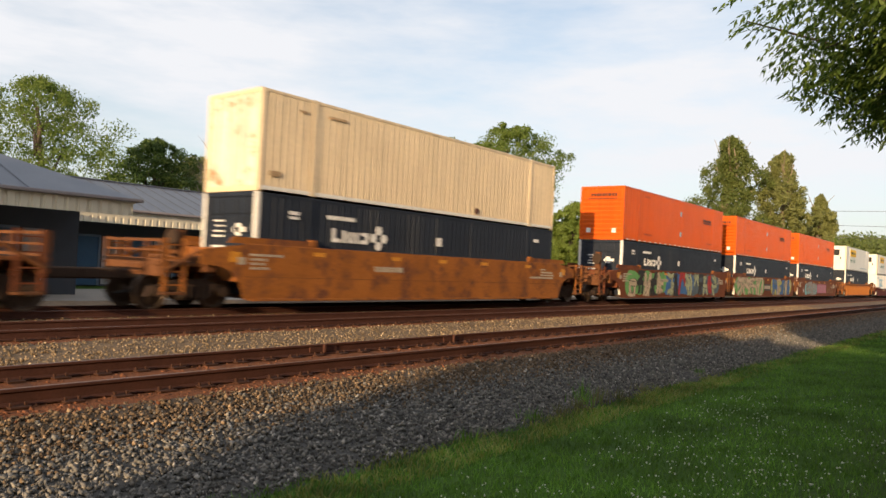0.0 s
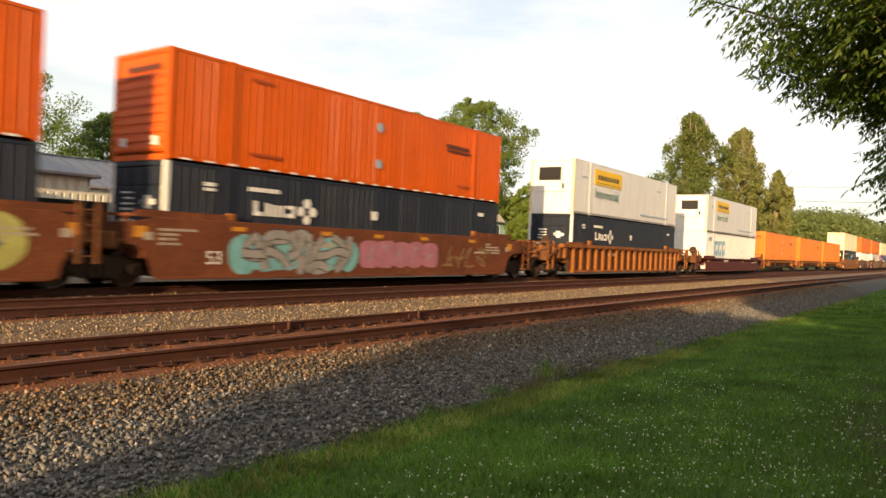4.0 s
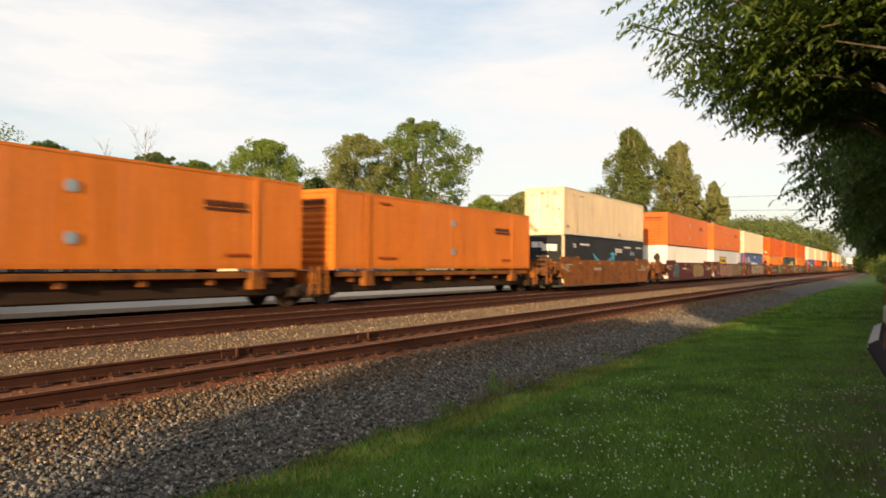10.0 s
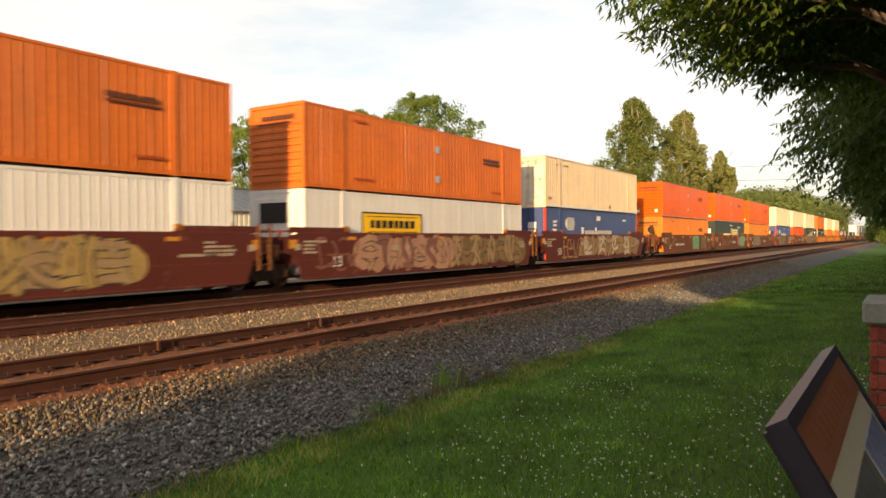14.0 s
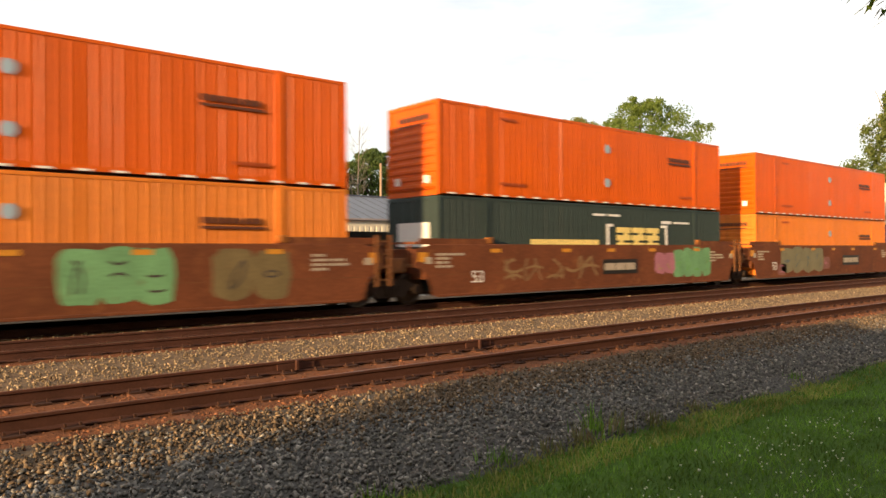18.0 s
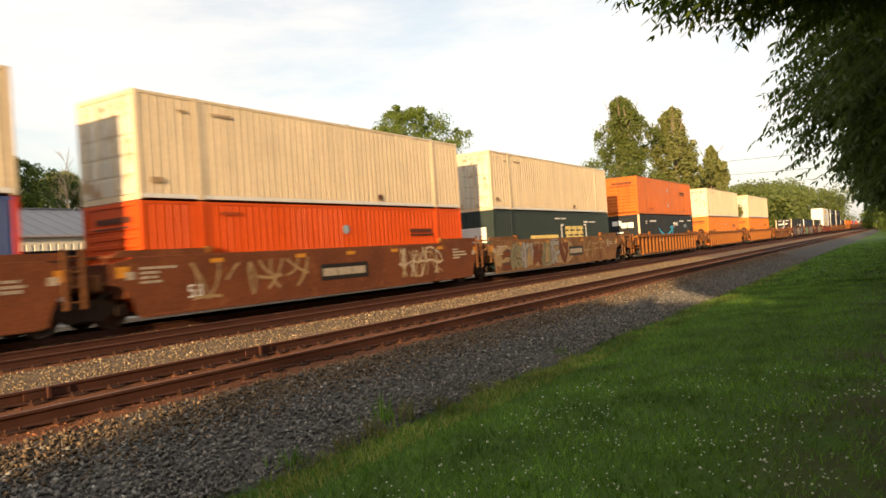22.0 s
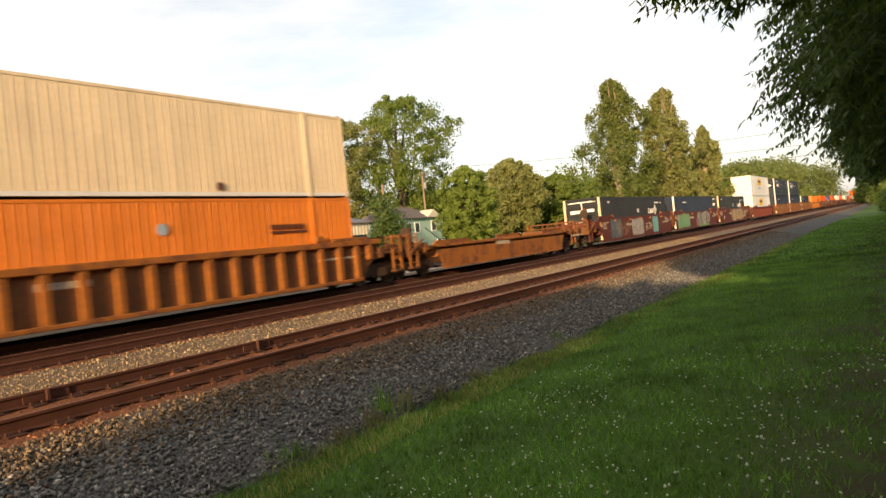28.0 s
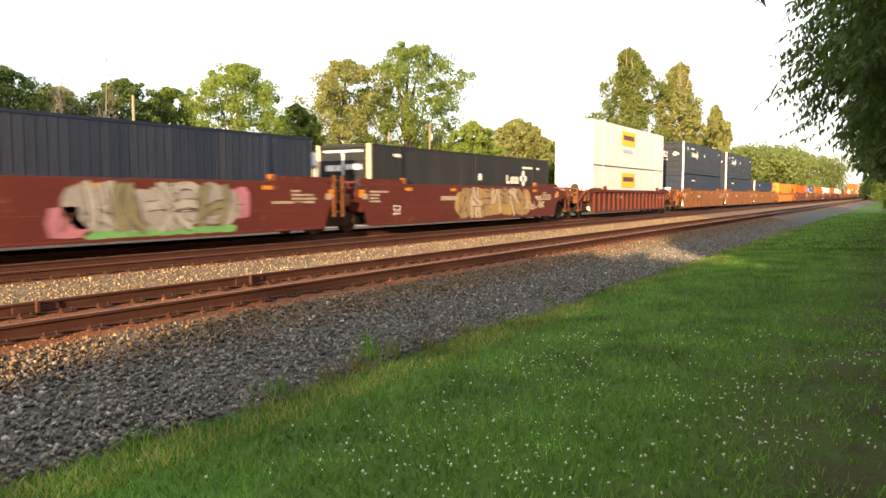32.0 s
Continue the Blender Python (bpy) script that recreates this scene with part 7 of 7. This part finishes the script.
def scatter_stones(name, label, n, place, lo, hi, material, seed):
    """Loose stones: small irregular eight-sided lumps, joined."""
    rs = np.random.RandomState(seed)
    base = np.array([(1, 0, 0), (-1, 0, 0), (0, 1, 0), (0, -1, 0), (0, 0, 1), (0, 0, -1)], float)
    faces = np.array([(0, 2, 4), (2, 1, 4), (1, 3, 4), (3, 0, 4), (2, 0, 5), (1, 2, 5), (3, 1, 5), (0, 3, 5)])
    p = place(rs, n)
    m = len(p)
    s = rs.uniform(lo, hi, (m, 1, 1)) * rs.uniform(0.6, 1.25, (m, 1, 3))
    v = base[None] * rs.uniform(0.75, 1.15, (m, 6, 1)) + rs.normal(size=(m, 6, 3)) * 0.16
    v = v * s
    q = rs.normal(size=(m, 4))
    q /= np.linalg.norm(q, axis=1)[:, None]
    w, x, y, z = q.T
    Rm = np.stack([1 - 2 * (y * y + z * z), 2 * (x * y - z * w), 2 * (x * z + y * w), 2 * (x * y + z * w), 1 - 2 * (x * x + z * z), 2 * (y * z - x * w), 2 * (x * z - y * w), 2 * (y * z + x * w), 1 - 2 * (x * x + y * y)], 1).reshape(-1, 3, 3)
    v = np.einsum("nij,nkj->nki", Rm, v) + p[:, None]
    F = (faces[None] + (np.arange(m) * 6)[:, None, None]).reshape(-1, 3)
    return tagged(new(name, mesh_from(name, v.reshape(-1, 3), F, material)), label, "stones", kind="stuff")


def stone_mat(name, a, b):
    m = mat(name, (0.2, 0.19, 0.18), 0.85, vary=0.2, scale=9, fine=60)
    n, l = m.node_tree.nodes, m.node_tree.links
    g = n.new("ShaderNodeNewGeometry")
    r = n.new("ShaderNodeValToRGB")
    r.color_ramp.elements[0].color = (*a, 1)
    r.color_ramp.elements[1].color = (*b, 1)
    r.color_ramp.elements[1].position = 0.93
    pale = r.color_ramp.elements.new(1.0)
    pale.color = (*[min(0.6, 1.9 * v) for v in b], 1)
    l.new(g.outputs["Random Per Island"], r.inputs["Fac"])
    l.new(r.outputs["Color"], n["Principled BSDF"].inputs["Base Color"])
    return m


M["stone_grey"] = stone_mat("grey_ballast_stones", (0.070, 0.067, 0.062), (0.235, 0.214, 0.186))
M["stone_tan"] = stone_mat("tan_ballast_stones", (0.10, 0.066, 0.036), (0.31, 0.225, 0.135))


def shoulder(rs, n):
    x = -4 + 60 * rs.uniform(0, 1, n) ** 2.0
    y = rs.uniform(-2.85, -0.55, n)
    y = y[y < -1.25 + 0.28 * rs.normal(size=n)]
    x = x[:len(y)]
    z = np.array([bed_z(v) for v in y]) + rs.uniform(-0.01, 0.025, len(y))
    return np.stack([x, y, z], 1)


def tie_ends(rs, n):
    x = -4 + 60 * rs.uniform(0, 1, n) ** 2.0
    y = -1.05 + 0.32 * rs.normal(size=n)
    keep = (y > -2.0) & (y < -0.52)
    x, y = x[keep], y[keep]
    z = np.array([bed_z(v) for v in y]) + rs.uniform(-0.01, 0.025, len(y))
    return np.stack([x, y, z], 1)


def between(rs, n):
    x = -3 + 60 * rs.uniform(0, 1, n) ** 1.4
    y = np.concatenate([rs.uniform(2.0, 5.0, n - n // 4), rs.uniform(7.5, 11.5, n // 4)])
    z = np.array([bed_z(v) for v in y]) + rs.uniform(-0.015, 0.018, n)
    return np.stack([x, y, z], 1)


scatter_stones("shoulder_stones", "loose grey crushed stones on the shoulder of the bed", 92000, shoulder, 0.010, 0.036, M["stone_grey"], 1)
M["stone_rust"] = stone_mat("rust_stained_stones", (0.075, 0.027, 0.012), (0.22, 0.085, 0.038))


def cribs(rs, n):
    x = -3 + 50 * rs.uniform(0, 1, n) ** 1.4
    y = np.concatenate([rs.uniform(-0.65, 2.1, n - n // 2), rs.uniform(-0.68, 0.0, n // 2 - n // 4), rs.uniform(4.9, 7.6, n // 4)])
    return np.stack([x, y, -0.205 + rs.uniform(-0.02, 0.015, n)], 1)


M["stone_brown"] = stone_mat("dusty_brown_stones", (0.062, 0.042, 0.027), (0.21, 0.145, 0.088))
scatter_stones("tie_end_stones", "dusty brown crushed stones beside the tie ends", 34000, tie_ends, 0.010, 0.034, M["stone_brown"], 5)
scatter_stones("crib_stones", "rust-stained crushed stones between the timber ties", 34000, cribs, 0.014, 0.036, M["stone_rust"], 3)
scatter_stones("track_stones", "loose tan crushed stones between the tracks", 36000, between, 0.016, 0.034, M["stone_tan"], 2)


def blade_mat(name, a, b):
    m = leaf_mat(name, a, b, 0.5)
    return m


M["blade"] = blade_mat("grass_blades", (0.062, 0.142, 0.013), (0.175, 0.315, 0.042))
M["verge"] = blade_mat("verge_grass_blades", (0.16, 0.20, 0.022), (0.34, 0.32, 0.10))
M["dry_blade"] = blade_mat("dry_weed_stalks", (0.16, 0.12, 0.06), (0.14, 0.17, 0.05))
M["clover"] = mat("white_clover_flowers", (0.66, 0.66, 0.52), 0.8)


def blades(name, label, pts, lo, hi, width, material, seed, lean=0.5):
    rs = np.random.RandomState(seed)
    m = len(pts)
    h = rs.uniform(lo, hi, (m, 1))
    a = rs.uniform(0, 2 * np.pi, m)
    side = np.stack([np.cos(a), np.sin(a), np.zeros(m)], 1) * (width * rs.uniform(0.6, 1.3, (m, 1)))
    tip = np.stack([rs.normal(size=m) * lean, rs.normal(size=m) * lean, np.ones(m)], 1) * h
    mid = tip * np.array([0.35, 0.35, 0.55])
    V = np.stack([pts - side, pts + side, pts + mid + side * 0.8, pts + tip, pts + mid - side * 0.8], 1)
    base = (np.arange(m) * 5)[:, None]
    F = (base + np.array([[0, 1, 2, 4]])).tolist() + (base + np.array([[4, 2, 3]])).tolist()
    me = bpy.data.meshes.new(name)
    me.from_pydata(V.reshape(-1, 3).tolist(), [], F)
    me.materials.append(material)
    return tagged(new(name, me), label, "grass", kind="stuff")


def lawn_points(rs, n, x0, x1, y0, y1, power=1.0):
    x = x0 + (x1 - x0) * rs.uniform(0, 1, n) ** power
    y = rs.uniform(y0, y1, n)
    z = np.array([lawn_z(a, b) for a, b in zip(x, y)]) - 0.01
    return np.stack([x, y, z], 1)


def verge_points(rs):
    """A ragged border of longer grass, in tufts of uneven width."""
    p = np.concatenate([lawn_points(rs, 9000, -1.0, 14.0, -3.5, -2.3), lawn_points(rs, 5000, 14.0, 45.0, -3.5, -2.3)])
    edge = -2.75 + 0.22 * np.sin(p[:, 0] * 1.9) + 0.16 * np.sin(p[:, 0] * 4.7 + 1) + 0.10 * np.sin(p[:, 0] * 11.3)
    p = p[(p[:, 1] < edge + rs.normal(size=len(p)) * 0.08)]
    p[:, 2] = np.maximum(p[:, 2], -0.66)
    return p


rg = np.random.RandomState(4)
lawn = lawn_points(rg, 150000, -1.0, 30.0, -9.5, -2.55, 1.6)
# thinner, patchy grass under the trees by the fence
thin_here = np.array([noise.noise((x * 0.9, y * 0.9, 4.0)) for x, y, _ in lawn])
lawn = lawn[rg.uniform(0, 1, len(lawn)) < 1 - np.clip((-5.8 - lawn[:, 1]) / 2.2, 0, 1) * np.clip(0.62 + 0.9 * thin_here, 0.1, 0.92)]
blades("lawn_grass", "short mown green grass blades of the lawn", lawn, 0.035, 0.10, 0.006, M["blade"], 8)
blades("verge_grass", "longer green grass along the edge of the stones", verge_points(rg), 0.05, 0.13, 0.007, M["verge"], 9)
blades("far_grass", "green grass of the farther lawn", lawn_points(rg, 16000, 28.0, 90.0, -9.5, -2.5, 1.3), 0.05, 0.11, 0.03, M["blade"], 10)

# tall weeds at the edge of the stones
def tuft(x, y, n, h, material, seed, label, name="weed"):
    rs = np.random.RandomState(seed)
    pts = np.stack([x + rs.normal(size=n) * 0.10, y + rs.normal(size=n) * 0.08, np.full(n, -0.62)], 1)
    ob = blades(name, label, pts, 0.4 * h, h, 0.007, material, seed, lean=0.22)
    tagged(ob, category="weed", group="weeds at the edge of the stones")
    return ob


for i, (wx, wy, wh, green) in enumerate(((8.55, -2.62, 0.46, True), (8.9, -2.68, 0.34, False), (8.2, -2.75, 0.26, False), (6.85, -2.72, 0.24, True), (9.6, -2.7, 0.26, False), (10.6, -2.7, 0.22, False), (7.6, -2.8, 0.2, False), (13.9, -2.55, 0.2, True), (5.2, -2.85, 0.2, True))):
    tuft(wx, wy, 46, wh, M["blade"] if green else M["dry_blade"], 60 + i, "tall green weed growing at the ballast edge" if green else "dry straw-coloured weed at the ballast edge")

# clover flowers in the lawn
rk = np.random.RandomState(12)
spots = np.stack([2.4 + 9 * rk.uniform(0, 1, 70) ** 1.3, rk.uniform(-8.3, -4.2, 70)], 1)
xy = np.repeat(spots, 20, 0) + rk.normal(size=(70 * 20, 2)) * np.array([0.42, 0.36])
pts = np.array([(x, y, lawn_z(x, y) - 0.005) for x, y in xy if y > -8.7])
scatter_stones("clover_flowers", "small white clover flowers in the lawn", len(pts), lambda rs, n: pts + np.array([0, 0, 0.09]), 0.007, 0.014, M["clover"], 14)
# ---- motion ----
def motions():
    for ob, x, y, z in MOVING:
        walk(ob, [(0.0, pose(x, y, z)), (16.0, pose(x - SPEED * 16.0, y, z)), (32.0, pose(x - SPEED * 32.0, y, z))])


motions()
